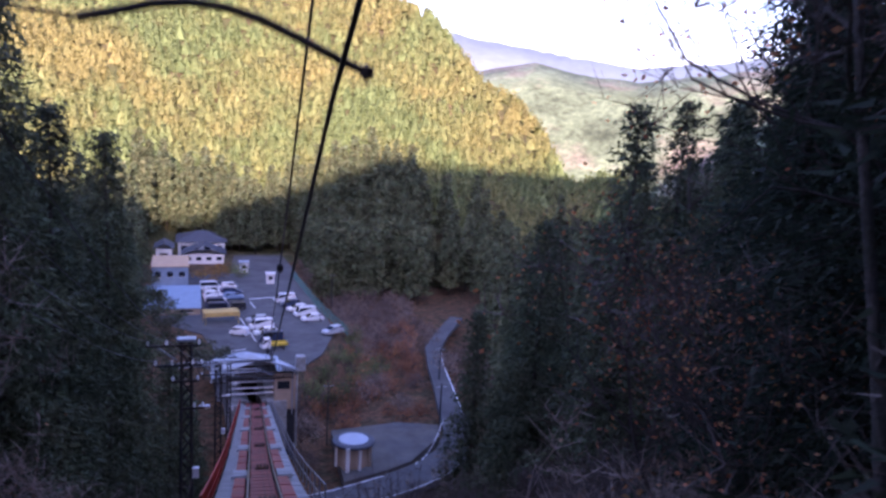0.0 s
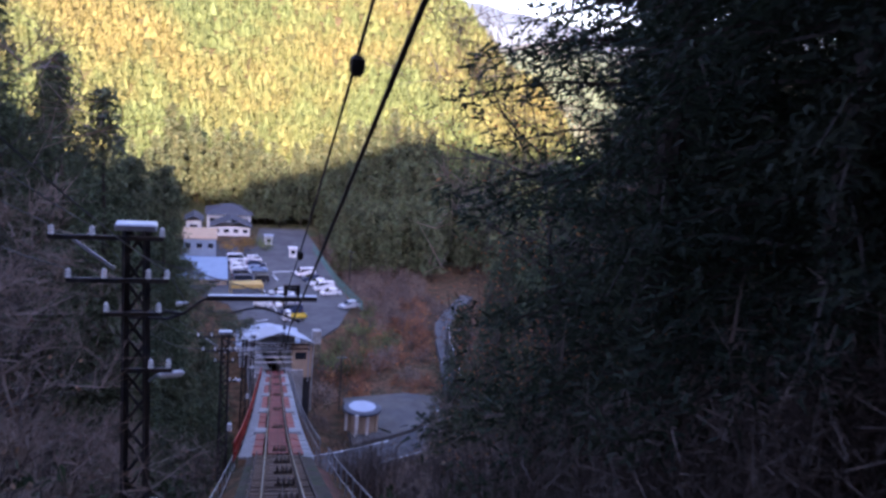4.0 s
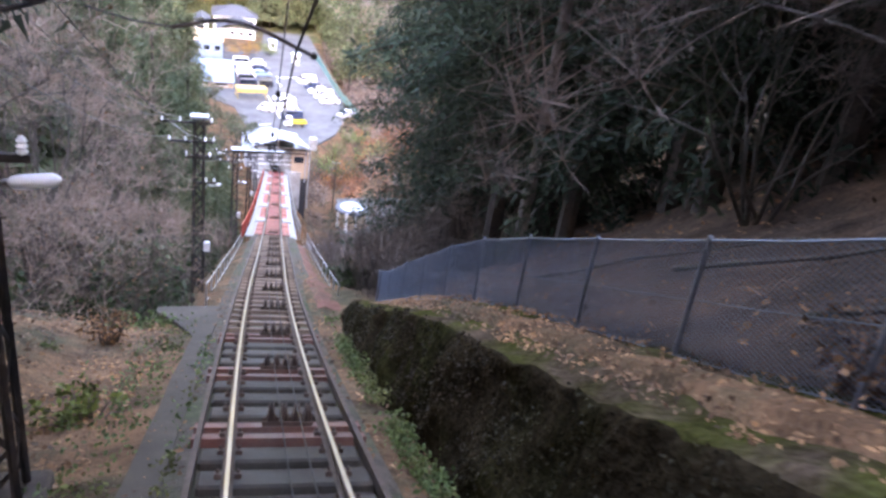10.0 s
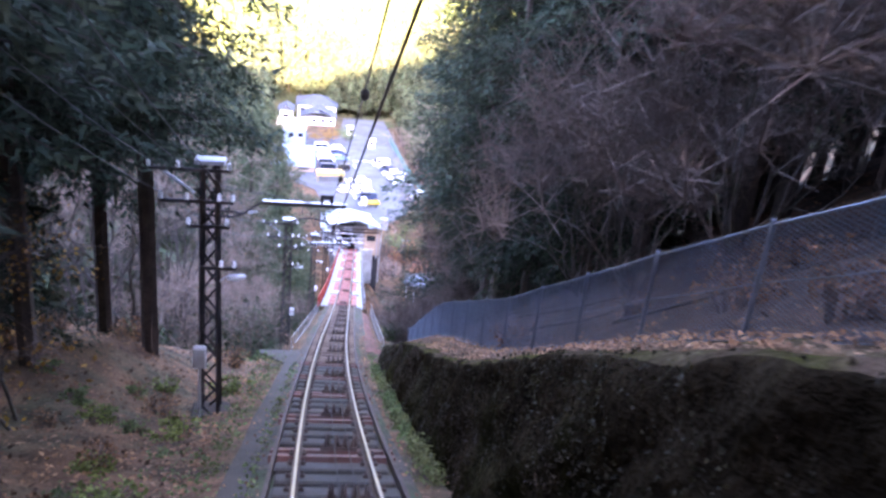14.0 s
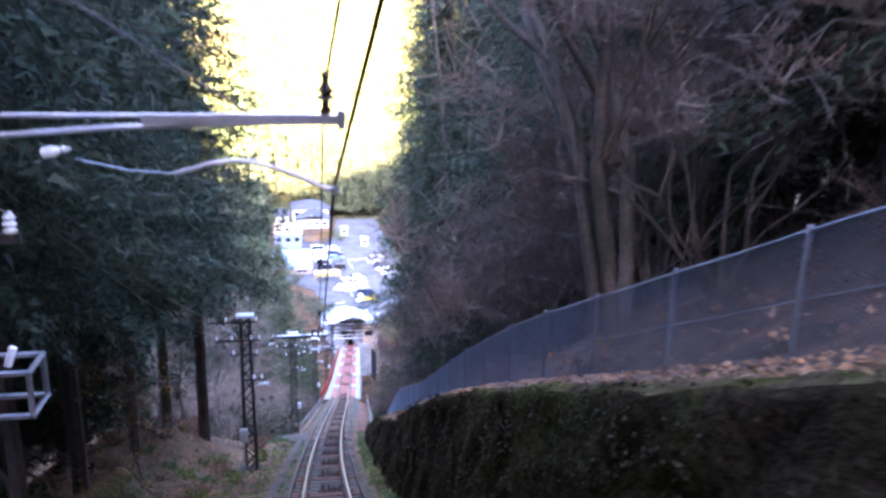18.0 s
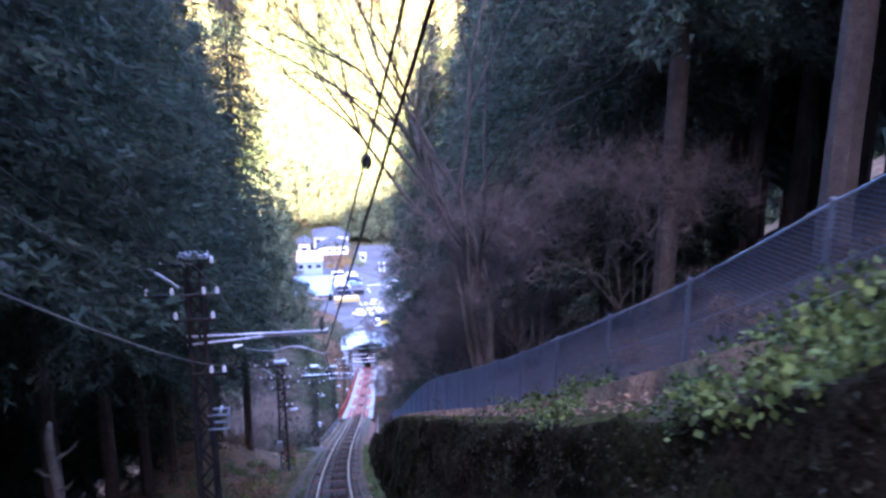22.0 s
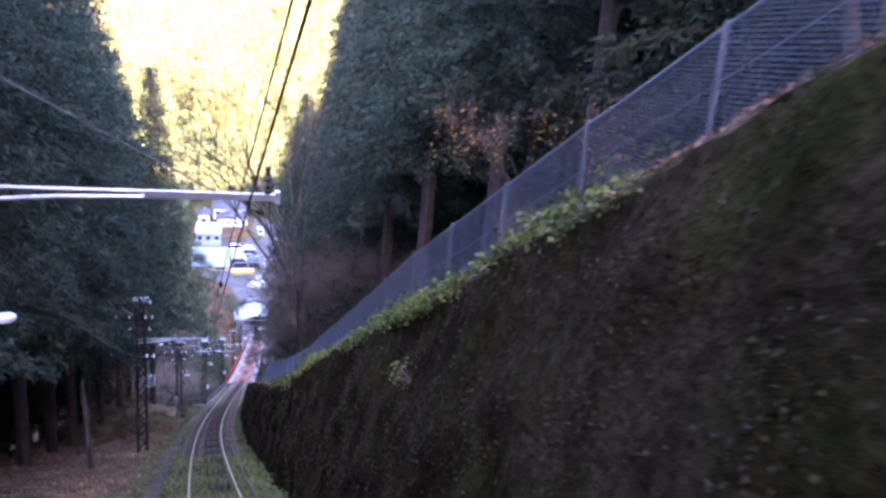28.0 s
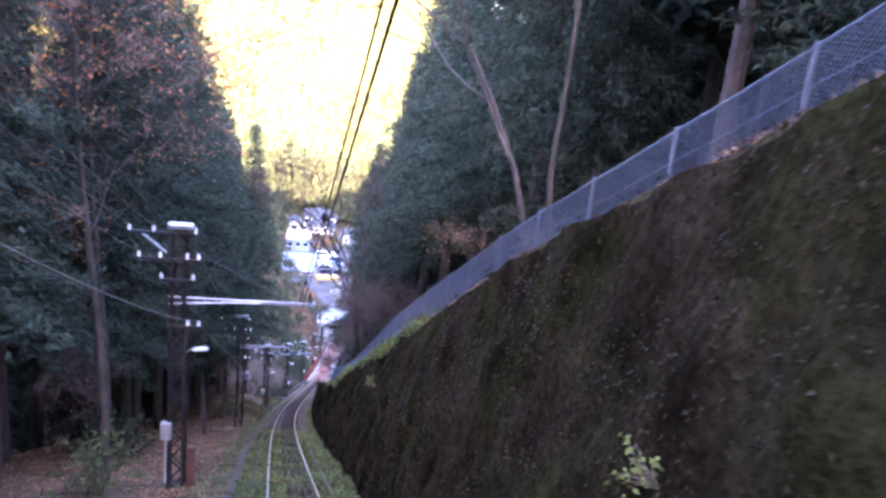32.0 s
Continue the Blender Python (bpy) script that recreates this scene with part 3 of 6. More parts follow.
# footpath on the left
bm = bmesh.new()
sweep(bm, [(-0.23, 0.03), (0.15, 0.035), (0.18, -0.2), (-0.26, -0.2)], Y_TOP, -5.5, 1.5, -1.36)
for v in bm.verts:
    v.co.z -= 0.335 + 0.02 * noise.noise((v.co.x * 2, v.co.y * 0.7, 0))
    v.co.x += 0.05 * noise.noise((0.0, v.co.y * 0.6, 5.0))
whole("footpath", bm, M_PATH, "narrow worn asphalt footpath beside the track", "footpath", kind="structure")
bm = bmesh.new()
rows = []
for yy, sa, sb in ((-8.6, -1.62, -1.1), (-7.6, -1.9, -1.1), (-6.8, -2.15, -1.1), (-5.9, -2.5, -1.1), (-5.0, -2.85, -1.1), (-4.5, -2.9, -1.1), (-4.2, -2.85, -1.1)):
    rows.append([bm.verts.new((tx(yy) + q, yy, tz(yy) - h)) for q, h in ((sa, 0.34), (sb, 0.31), (sb, 0.7), (sa, 1.4))])
for a, b in zip(rows, rows[1:]):
    for k in range(4):
        bm.faces.new((a[k], a[(k + 1) % 4], b[(k + 1) % 4], b[k]))
bm.faces.new(rows[0])
bm.faces.new(list(reversed(rows[-1])))
bmesh.ops.recalc_face_normals(bm, faces=bm.faces)
whole("landing", bm, M_PATH, "grey paved landing at the end of the footpath", "landing", kind="structure")


# ---- strip of bare red earth beside the rails ----
verts, faces = [], []
rng = random.Random(5)
for i in range(30):
    y = -4.5 + i
    for k, s in enumerate((1.36, 1.6, 1.85, 2.02 + rng.uniform(-0.1, 0.12))):
        x = tx(y) + s
        verts.append((x, y, ground(x, y) + (0.03 if 0 < k < 3 else -0.01) + rng.uniform(0, 0.015)))
    if i:
        for k in range(3):
            a = (i - 1) * 4 + k
            faces.append((a, a + 1, a + 5, a + 4))
tagged(new("earth_strip", from_arrays("earth_strip", verts, faces, M_REDEARTH)), "bare red-brown earth beside the rails", "ground", kind="structure")


# ---- retaining wall with moss ----
def build_wall():
    verts, faces, tags = [], [], []
    prof = [(1.66, -0.03)] + [(1.70 + 0.34 * (k / 14) ** 1.5, k / 14 * 0.975) for k in range(15)] + [(2.09, 0.995), (2.20, 1.0), (2.36, 1.01), (2.6, 1.0), (2.85, 0.99), (3.2, 0.98)]
    ys = [-4.7 - 0.16 * i for i in range(592)]
    n = len(prof) + 1
    for y in ys:
        top = lerp_table(WALL_TOP, y)
        foot = lerp_table(FENCE_FOOT, y)
        near = 1 - smooth(-3.0, -9.0, y)
        c = Vector((tx(y), y, tz(y)))
        e = lean_back(y)
        for k, (s, f) in enumerate(prof):
            z = -0.45 if k == 0 else -0.38 + (top + 0.38) * f
            if s > 2.36:
                z = top + (foot - top) * (s - 2.36) / 0.75
            rough = 0.17 * noise.noise((y * 0.55, z * 0.7, 1.0)) + 0.11 * noise.noise((y * 1.7, z * 1.8, 4.0)) + 0.06 * noise.noise((y * 4.1, z * 4.3, 9.0))
            back = e * max(0.0, (s - 1.70) / 0.34) if s < 2.04 else e * (3.2 - s) / 1.16
            q = s + back + near * 0.55 + (rough if 0 < k < 18 else 0.0)
            lift = (0.09 * noise.noise((y * 0.8, s * 2, 11.0)) + 0.06 * noise.noise((y * 3.1, s * 6, 2.0))) * (k > 11)
            verts.append(c + Vector((q, 0, z + lift)))
        verts.append(c + Vector((3.2, 0, -0.9)))
    for j in range(len(ys) - 1):
        for k in range(n - 1):
            a = j * n + k
            faces.append((a, a + n, a + n + 1, a + 1))
            tags.append(1 if k > 15 else 0)
    faces.append(tuple(range(n)))
    tags.append(0)
    me = from_arrays("retaining_wall", verts, faces, M_MOSS)
    me.materials.append(M_TOPMOSS)
    for q, t in zip(me.polygons, tags):
        q.material_index = t
        q.use_smooth = len(q.vertices) == 4
    bm = bmesh.new()
    bm.from_mesh(me)
    bmesh.ops.recalc_face_normals(bm, faces=bm.faces)
    bm.to_mesh(me)
    bm.free()
    return tagged(new("retaining_wall", me), "dark moss-covered concrete retaining wall beside the track", "retaining wall", kind="structure")


build_wall()


def wall_tufts():
    """Hanging moss, fern and dead leaf over the wall's face."""
    rng = random.Random(62)
    v, f = [], []
    for _ in range(64000):
        y = rng.uniform(-92, -6)
        top = lerp_table(WALL_TOP, y)
        q = rng.random() ** 0.8
        z = -0.35 + (top + 0.42) * q
        clump = noise.noise((y * 0.9, z * 1.1, 8.0)) + 0.6 * noise.noise((y * 2.7, z * 2.9, 3.0))
        if clump < rng.uniform(-0.35, 0.25):
            continue
        rough = 0.17 * noise.noise((y * 0.55, z * 0.7, 1.0)) + 0.11 * noise.noise((y * 1.7, z * 1.8, 4.0)) + 0.06 * noise.noise((y * 4.1, z * 4.3, 9.0))
        s = 1.70 + (0.34 + lean_back(y)) * min(1.0, q) ** 1.5 + rough + (1 - smooth(-3.0, -9.0, y)) * 0.55
        c = Vector((tx(y) + s - 0.02, y, tz(y) + z))
        k = rng.uniform(0.02, 0.055)
        a = Vector((-rng.uniform(0.3, 1.0), rng.gauss(0, 0.5), rng.gauss(-0.7, 0.5))).normalized()
        b = a.cross(Vector((rng.gauss(0, 1), rng.gauss(0, 1), rng.gauss(0, 1)))).normalized()
        n = len(v)
        v.extend((c - b * k * 0.4, c + b * k * 0.4, c + a * k))
        f.append((n, n + 1, n + 2))
    tagged(new("moss_tufts", from_arrays("moss_tufts", v, f, M_TUFT)), "dark green and brown moss tufts on the retaining wall", "moss", kind="stuff")


wall_tufts()


# ---- chain-link fence above the wall ----
def build_fence():
    fence = thing("chain_link_fence", "grey-blue chain-link fence on posts above the mossy wall", "fence", kind="structure")
    S = FENCE_S
    y, ends = -4.0, []
    while y > -97:
        ends.append(y)
        y -= 1.9
    def low(y):
        return Vector((tx(y) + S, y, tz(y) + lerp_table(FENCE_FOOT, y)))
    def high(y):
        return Vector((tx(y) + S, y, tz(y) + lerp_table(FENCE_TOP, y)))
    bm = bmesh.new()
    tube(bm, [(0, 0, -0.35), (0, 0, 1.0)], 0.024, 8)
    post_me = mesh_of(bm, "fence_post", M_POST)
    for y in ends:
        ob = new("fence_post", post_me)
        ob.parent = fence
        a, b = low(y), high(y)
        ob.matrix_basis = Matrix.Translation(a) @ Matrix.Diagonal((1, 1, (b - a).length + 0.03, 1))
    for a, b in zip(ends, ends[1:]):
        bm = bmesh.new()
        p0, p1, q0, q1 = low(a), low(b), high(a), high(b)
        def pt(u, v):
            return (p0.lerp(p1, u)).lerp(q0.lerp(q1, u), v)
        rise = (q0 - p0).length / (p1 - p0).length
        for sg, lean, n, rad in ((-1, 2.25, 26, 0.0050), (1, 1.0, 30, 0.0042)):
            asp = lean * rise
            for i in range(-int(asp * n) - 1, n + 1):
                u0 = i / n
                u1 = u0 + asp
                va, vb, ua, ub = 0.0, 1.0, u0, u1
                if ub <= 0:
                    continue
                if ua < 0:
                    va = -ua / asp
                    ua = 0.0
                if ub > 1:
                    vb = (1 - u0) / asp
                    ub = 1.0
                if vb - va < 0.02:
                    continue
                if sg < 0:
                    ua, ub = 1 - ua, 1 - ub
                off = Vector((0.005 * sg, 0, 0))
                tube(bm, [pt(ua, va) + off, pt(ub, vb) + off], rad, 3, False)
        mesh = part("wire_mesh", bm, M_MESH, fence)
        bm = bmesh.new()
        for v in (0.01, 0.5, 0.99):
            tube(bm, [pt(0, v), pt(0.5, v) + Vector((0, 0, -0.01)), pt(1, v)], 0.006 if v < 0.9 else 0.012, 5)
        part("tension_wire", bm, M_MESH, fence)
    return fence


build_fence()


# ---- handrails of the bank ----
def handrail(name, s, y0, y1, step, h0, h1, label):
    rail = thing(name, label, "handrail")
    ys = list(np.linspace(y0, y1, int(abs(y1 - y0) / step) + 1))
    for y in ys:
        bm = bmesh.new()
        b = Vector((tx(y) + s, y, tz(y)))
        tube(bm, [b + Vector((0, 0, h1 - 1.6)), b + Vector((0, 0, h1))], 0.024, 6)
        tube(bm, [b + Vector((0, 0, h1)), b + Vector((-0.07 * (1 if s > 0 else -1), 0, h1 + 0.08))], 0.012, 5)
        part("post", bm, M_GALV, rail)
    for h in (h0, h1):
        bm = bmesh.new()
        tube(bm, [Vector((tx(y) + s, y, tz(y) + h)) for y in ys], 0.022, 6)
        part("pipe", bm, M_GALV, rail)
    return rail


handrail("handrail", 2.26, -1.2, 24, 2.1, -0.62, -0.06, "grey galvanised pipe handrail along the bank")
handrail("handrail", -1.86, -1.7, 24, 2.1, -0.60, 0.0, "grey galvanised pipe handrail along the bank")


# ---- the red bridge ----
def build_bridge():
    br = thing("funicular_bridge", "red painted steel railway bridge with pale walkways", "bridge", kind="structure")
    for s in (-0.9, 0.9):
        bm = bmesh.new()
        sweep(bm, [(-0.12, -0.35), (0.12, -0.35), (0.12, -1.5), (-0.12, -1.5)], Y_BRIDGE - 1, Y_STATION, 3, s)
        part("girder", bm, M_RED, br)
    y = Y_BRIDGE
    bm = bmesh.new()
    box(bm, (0, 0, -0.17), (0.92, 1.16, 0.03))
    plate = mesh_of(bm, "deck_plate", M_REDDECK)
    bm = bmesh.new()
    box(bm, (0, 0, -0.20), (0.46, 3.3, 0.05))
    box(bm, (0, 1.62, -0.28), (0.48, 0.06, 0.16))
    side = mesh_of(bm, "side_plate", M_REDPALE)
    bm = bmesh.new()
    bevel_box(bm, (0, 0, -0.20), (0.66, 2.7, 0.14), 0.02)
    pale = mesh_of(bm, "pale_slab", M_PALE)
    bm = bmesh.new()
    bevel_box(bm, (0, 0, -0.35), (0.62, 0.72, 0.10), 0.02)
    step = mesh_of(bm, "walkway_step", M_PALE)
    bm = bmesh.new()
    bevel_box(bm, (0, 0, -0.42), (0.5, 3.9, 0.10), 0.02)
    slab = mesh_of(bm, "walkway_slab", M_PALE)
    while y < Y_STATION:
        lay("deck_plate", plate, y + 0.6, parent=br)
        y += 1.2
    y = Y_BRIDGE
    while y < Y_STATION - 2:
        for s in (-0.90, 0.90):
            for k in range(3):
                lay("side_plate", side, y + 1.65 + 3.36 * k, s, parent=br)
            lay("pale_slab", pale, y + 11.6, s + (0.12 if s > 0 else -0.05), parent=br)
        y += 13.2
    for y in np.arange(Y_BRIDGE + 1, Y_STATION - 1, 12.0):
        lay("cable_roller", ROLLER, y, 0.05, parent=br)
    y = Y_BRIDGE
    while y < Y_STATION:
        lay("walkway_step", step, y + 0.4, -1.42, parent=br)
        y += 0.8
    y = Y_BRIDGE
    while y < Y_STATION - 3:
        lay("walkway_slab", slab, y + 2, 1.38, parent=br)
        y += 4.0
    # red side fence on the left
    ys = np.arange(Y_BRIDGE - 1.5, Y_STATION + 0.1, 2.0)
    for ya, yb in zip(ys, ys[1:]):
        bm = bmesh.new()
        pa, pb = (Vector((tx(q) - 1.85, q, tz(q))) for q in (ya, yb))
        for j in range(14):
            a = pa.lerp(pb, j / 14)
            bar(bm, a + Vector((0, 0, -0.3)), a + Vector((0, 0, 0.55)), 0.03, 0.045, (1, 0, 0))
        for h in (-0.28, 0.12, 0.55):
            bar(bm, pa + Vector((0, 0, h)), pb + Vector((0, 0, h)), 0.05, 0.07)
        part("red_railing", bm, M_RED, br, "red painted steel railing")
    # grey handrail on the right
    for ya, yb in zip(ys, ys[1:]):
        bm = bmesh.new()
        pa, pb = (Vector((tx(q) + 1.72, q, tz(q))) for q in (ya, yb))
        tube(bm, [pa + Vector((0, 0, -0.4)), pa + Vector((0, 0, 0.62))], 0.025, 6)
        for h in (0.1, 0.6):
            tube(bm, [pa + Vector((0, 0, h)), pb + Vector((0, 0, h))], 0.022, 6)
        part("grey_railing", bm, M_GALV, br, "grey pipe railing")
    for y in (25, 43, 61, 79, 95):
        bm = bmesh.new()
        g = ground(tx(y), y) - 0.5
        for s in (-0.9, 0.9):
            box(bm, (tx(y) + s, y, (tz(y) - 1.3 + g) / 2), (0.5, 0.7, tz(y) - 1.3 - g))
        box(bm, (tx(y), y, tz(y) - 1.75), (2.6, 0.8, 0.5))
        part("pier", bm, M_CONCRETE, br, "grey concrete bridge pier")


build_bridge()


# ---- lattice poles with crossarms, bracket and lamp ----
INS = [(0.035, 0.0), (0.05, 0.02), (0.03, 0.045), (0.05, 0.065), (0.03, 0.09), (0.045, 0.11), (0.02, 0.15)]
ARM_TIPS, LINE_PTS = [], {}


def build_pole(y, s, foot, cap, lamp, arm_h, arm_to, box_h, bent, label, dark_box=False, side_cage=False, steady_arm=True, steady_off=(0.0, 0.0)):
    top = tz(y) + cap
    base = tz(y) + foot
    H = top - base
    X, Y = tx(y) + s, y
    p = thing("catenary_pole", label, "power pole", Matrix.Translation((X, Y, base)), group="poles beside the track")
    w0, w1 = 0.20, 0.15
    def leg(sx, sy, z):
        w = w0 + (w1 - w0) * z / H
        return Vector((sx * w, sy * w, z))
    for sx, sy in ((-1, -1), (1, -1), (1, 1), (-1, 1)):
        bm = bmesh.new()
        bar(bm, leg(sx, sy, -0.3), leg(sx, sy, H), 0.065, 0.065, (sx, sy, 0))
        part("leg", bm, M_POLE, p)
    n = max(6, int(H / 0.46))
    for f in range(4):
        c = ((-1, -1), (1, -1), (1, 1), (-1, 1))
        a, b = c[f], c[(f + 1) % 4]
        for i in range(n):
            bm = bmesh.new()
            z0, z1 = H * i / n, H * (i + 1) / n
            q, r = (a, b) if i % 2 else (b, a)
            bar(bm, leg(*q, z0), leg(*r, z1), 0.05, 0.014, (a[0] + b[0], a[1] + b[1], 0))
            part("lacing_bar", bm, M_POLE, p)
    bm = bmesh.new()
    bevel_box(bm, (0, 0, H + 0.04), (0.62, 0.36, 0.1), 0.02)
    part("cap", bm, M_GALV, p, "pale metal cap")
    bm = bmesh.new()
    bevel_box(bm, (0, 0, -0.05), (0.85, 0.8, 0.5), 0.04)
    part("footing", bm, M_CONCRETE, p, "concrete footing")
    def crossarm(h, x0, x1, ins, yy=-0.2):
        bm = bmesh.new()
        bar(bm, (x0, yy, h), (x1, yy, h), 0.06, 0.07)
        a = part("crossarm", bm, M_POLE, p)
        for x in ins:
            bm = bmesh.new()
            lathe(bm, INS, 8, (x, yy, h + 0.035))
            part("insulator", bm, M_PORCELAIN, a, "white porcelain insulator")
            LINE_PTS.setdefault((round(h - H, 1), round(x, 1)), []).append(Vector((X + x, Y + yy, base + h + 0.17)))
    crossarm(H - 0.12, -1.25, 0.42, (-1.2, -0.62, 0.4))
    crossarm(H - 0.80, -1.0, 0.5, (-0.97, -0.45, 0.2, 0.48))
    crossarm(H - 1.35, -0.45, 0.42, (-0.42, 0.36))
    crossarm(H - (2.6 if cap > 6 else 2.3), -0.2, 0.58, (0.25, 0.52))
    bm = bmesh.new()
    bar(bm, (-0.9, -0.2, H - 0.16), (-0.3, -0.2, H - 0.62), 0.03, 0.05)
    part("stay", bm, M_GALV, p, "pale diagonal stay bar")
    # bracket over the track
    a0 = arm_h - foot
    L = arm_to - s
    bm = bmesh.new()
    if bent:
        for z in (a0 - 0.34, a0 - 0.22):
            tube(bm, [(-0.2, 0, z), (L - 2.4, 0, z - 0.02), (L - 2.15, 0, a0 - 0.27), (L - 1.85, 0, a0 - 0.03), (L - 1.74, 0, a0)], 0.026, 6)
        box(bm, (L - 0.885, 0, a0), (1.77, 0.10, 0.075))
    else:
        tube(bm, [(-0.25, 0, a0 - 0.16), (1.2, 0, a0 - 0.05), (L - 0.1, 0, a0)], 0.024, 6)
        tube(bm, [(-0.25, 0, a0 + 0.03), (0.8, 0, a0 + 0.03), (L - 0.1, 0, a0 + 0.03)], 0.022, 6)
        box(bm, (L - 0.7, 0, a0 + 0.005), (1.4, 0.07, 0.07))
        box(bm, (L - 0.02, 0, a0 + 0.01), (0.05, 0.11, 0.13))
    # bent arms take the dark steel: their backlit shade is in the colour
    arm = part("bracket_arm", bm, M_POLE if bent else M_GALV, p, "steel bracket arm over the track")
    if bent:
        # thin pale strip added as the highlight along the top edge
        bm = bmesh.new()
        box(bm, (L - 0.885, 0, a0 + 0.045), (1.77, 0.11, 0.014))
        part("arm_flange", bm, M_GALV, arm, "pale strip painting the light on the arm top")
    xh = L - 0.42
    if bent:
        bm = bmesh.new()
        for dx in (-0.105, 0.105):
            box(bm, (xh + dx, 0, a0 + 0.13), (0.06, 0.07, 0.22))
        box(bm, (xh, 0, a0 + 0.225), (0.27, 0.07, 0.03))
        part("holder_frame", bm, M_POLE, arm, "dark steel frame on the arm")
        bm = bmesh.new()
        m = Matrix.Translation((xh, 0, a0 + 0.16)) @ Matrix.Rotation(radians(90), 4, "Y")
        lathe(bm, [(0.02, -0.08), (0.045, -0.07), (0.025, -0.045), (0.045, -0.02), (0.025, 0.005), (0.045, 0.03), (0.025, 0.05), (0.045, 0.07), (0.02, 0.08)], 8, (0, 0, 0), m)
        part("wire_holder", bm, M_POLE, arm)
    else:
        bm = bmesh.new()
        lathe(bm, [(0.03, 0.05), (0.05, 0.07), (0.02, 0.10), (0.02, 0.14), (0.085, 0.16), (0.03, 0.19), (0.06, 0.21), (0.03, 0.25), (0.02, 0.30), (0.035, 0.32), (0.015, 0.35)], 8, (L - 0.13, 0, a0))
        part("wire_holder", bm, M_POLE, arm)
    if steady_arm:
        bm = bmesh.new()
        ys = -0.08
        SL, sa = L + steady_off[0], a0 + steady_off[1]
        curve = [(0.08, 0.50), (0.20, 0.455), (0.36, 0.385), (0.52, 0.32), (0.66, 0.285), (0.80, 0.275), (0.94, 0.295), (1.06, 0.33), (1.2, 0.365)]
        tube(bm, [(SL - q, ys, sa - d) for q, d in curve], 0.018, 8)
        tube(bm, [(SL - 1.2, ys, sa - 0.365), (SL - 1.5, ys, sa - 0.34), (SL - 1.84, ys, sa - 0.26)], 0.008, 5)
        lathe(bm, [(0.0, -0.035), (0.03, -0.02), (0.03, 0.02), (0.0, 0.035)], 8, (SL - 0.08, ys, sa - 0.50))
        steady = part("steady_arm", bm, M_POLE if bent else M_GALV, p, "thin curved grey steady arm")
        bm = bmesh.new()
        m = Matrix.Translation((SL - 2.06, ys, sa - 0.22)) @ Matrix.Rotation(radians(80), 4, "Y")
        lathe(bm, [(0.015, 0.0), (0.038, 0.012), (0.043, 0.08), (0.03, 0.11), (0.015, 0.13), (0.026, 0.15), (0.01, 0.20)], 8, (0, 0, 0), m)
        part("insulator", bm, M_PORCELAIN, steady, "white porcelain insulator")
    tip = Vector((X + L - 0.3, Y, base + a0))
    ARM_TIPS.append((tip, 0.50 if steady_arm else 0.06))
    # span wire to the arm's tip
    bm = bmesh.new()
    tube(bm, [(0.2, 0, H - 0.5), (L - 0.66, 0, a0 + 0.04)], 0.011, 5)
    part("stay_wire", bm, M_LINEWIRE, p)
    if lamp:
        bm = bmesh.new()
        lz = lamp - foot
        tube(bm, [(0.2, -0.05, lz - 0.05), (0.32, -0.05, lz + 0.06), (0.42, -0.05, lz + 0.07)], 0.02, 6)
        part("lamp_bracket", bm, M_GALV, p)
        bm = bmesh.new()
        m = Matrix.Translation((0.36, -0.05, lz + 0.05)) @ Matrix.Rotation(radians(84), 4, "Y")
        lathe(bm, [(0.03, 0.0), (0.052, 0.03), (0.062, 0.10), (0.062, 0.34), (0.04, 0.39), (0.012, 0.41)], 10, (0, 0, 0), m)
        part("street_lamp_head", bm, M_WHITE, p, "white enamel lamp head", flat=False)
    if box_h is not None:
        bm = bmesh.new()
        bevel_box(bm, (0.30, -0.2, box_h - foot), (0.22, 0.16, 0.36), 0.02)
        part("meter_box", bm, M_WHITE, p, "white metal box")
    if dark_box:
        bm = bmesh.new()
        bevel_box(bm, (0.02, -0.02, 0.55), (0.5, 0.45, 0.75), 0.03)
        part("base_cover", bm, M_DARK, p, "black cover round the pole base")
    if side_cage:
        bm = bmesh.new()
        z = 3.15 - foot
        ends = [((0.1, yy, z - k), (0.56, yy, z - k)) for yy in (-0.25, 0.1) for k in (0, 0.33)]
        ends += [((0.54, yy, z - 0.33), (0.54, yy, z)) for yy in (-0.25, 0.1)]
        ends += [((0.54, -0.25, z - k), (0.54, 0.1, z - k)) for k in (0, 0.33)]
        for a, b in ends:
            bm = bmesh.new()
            bar(bm, a, b, 0.03, 0.035, (0.3, 1, 0.2))
            part("bracket_bar", bm, M_GALV, p, "pale metal bracket bar")
        bm = bmesh.new()
        tube(bm, [(0.36, -0.1, z), (0.41, -0.1, z + 0.14)], 0.03, 6)
        part("spotlight", bm, M_WHITE, p)
    return p


build_pole(73, -2.5, -3.5, 5.4, 3.2, 4.6, 0.3, 1.0, False, "dark lattice steel pole beside the red bridge")
build_pole(50, -2.5, -3.0, 5.5, 3.2, 4.7, 0.3, 1.0, False, "dark lattice steel pole beside the red bridge")
build_pole(27.3, -2.6, -2.6, 5.6, 3.2, 4.8, 0.3, 1.0, False, "dark lattice steel pole beside the red bridge", True)
build_pole(3.55, -2.6, -2.6, 5.75, 3.25, 4.62, 0.28, 0.95, True, "dark lattice steel pole with bent bracket arm and lamp", True, steady_off=(-0.21, 0.13))
build_pole(-17.4, -2.75, -0.62, 5.58, 2.95, 4.76, 0.10, None, True, "dark lattice steel pole with bent bracket arm and lamp")
build_pole(-39.1, -2.85, -0.85, 6.72, None, 4.90, -0.06, None, False, "tall dark lattice steel pole with straight bracket arm", False, True)
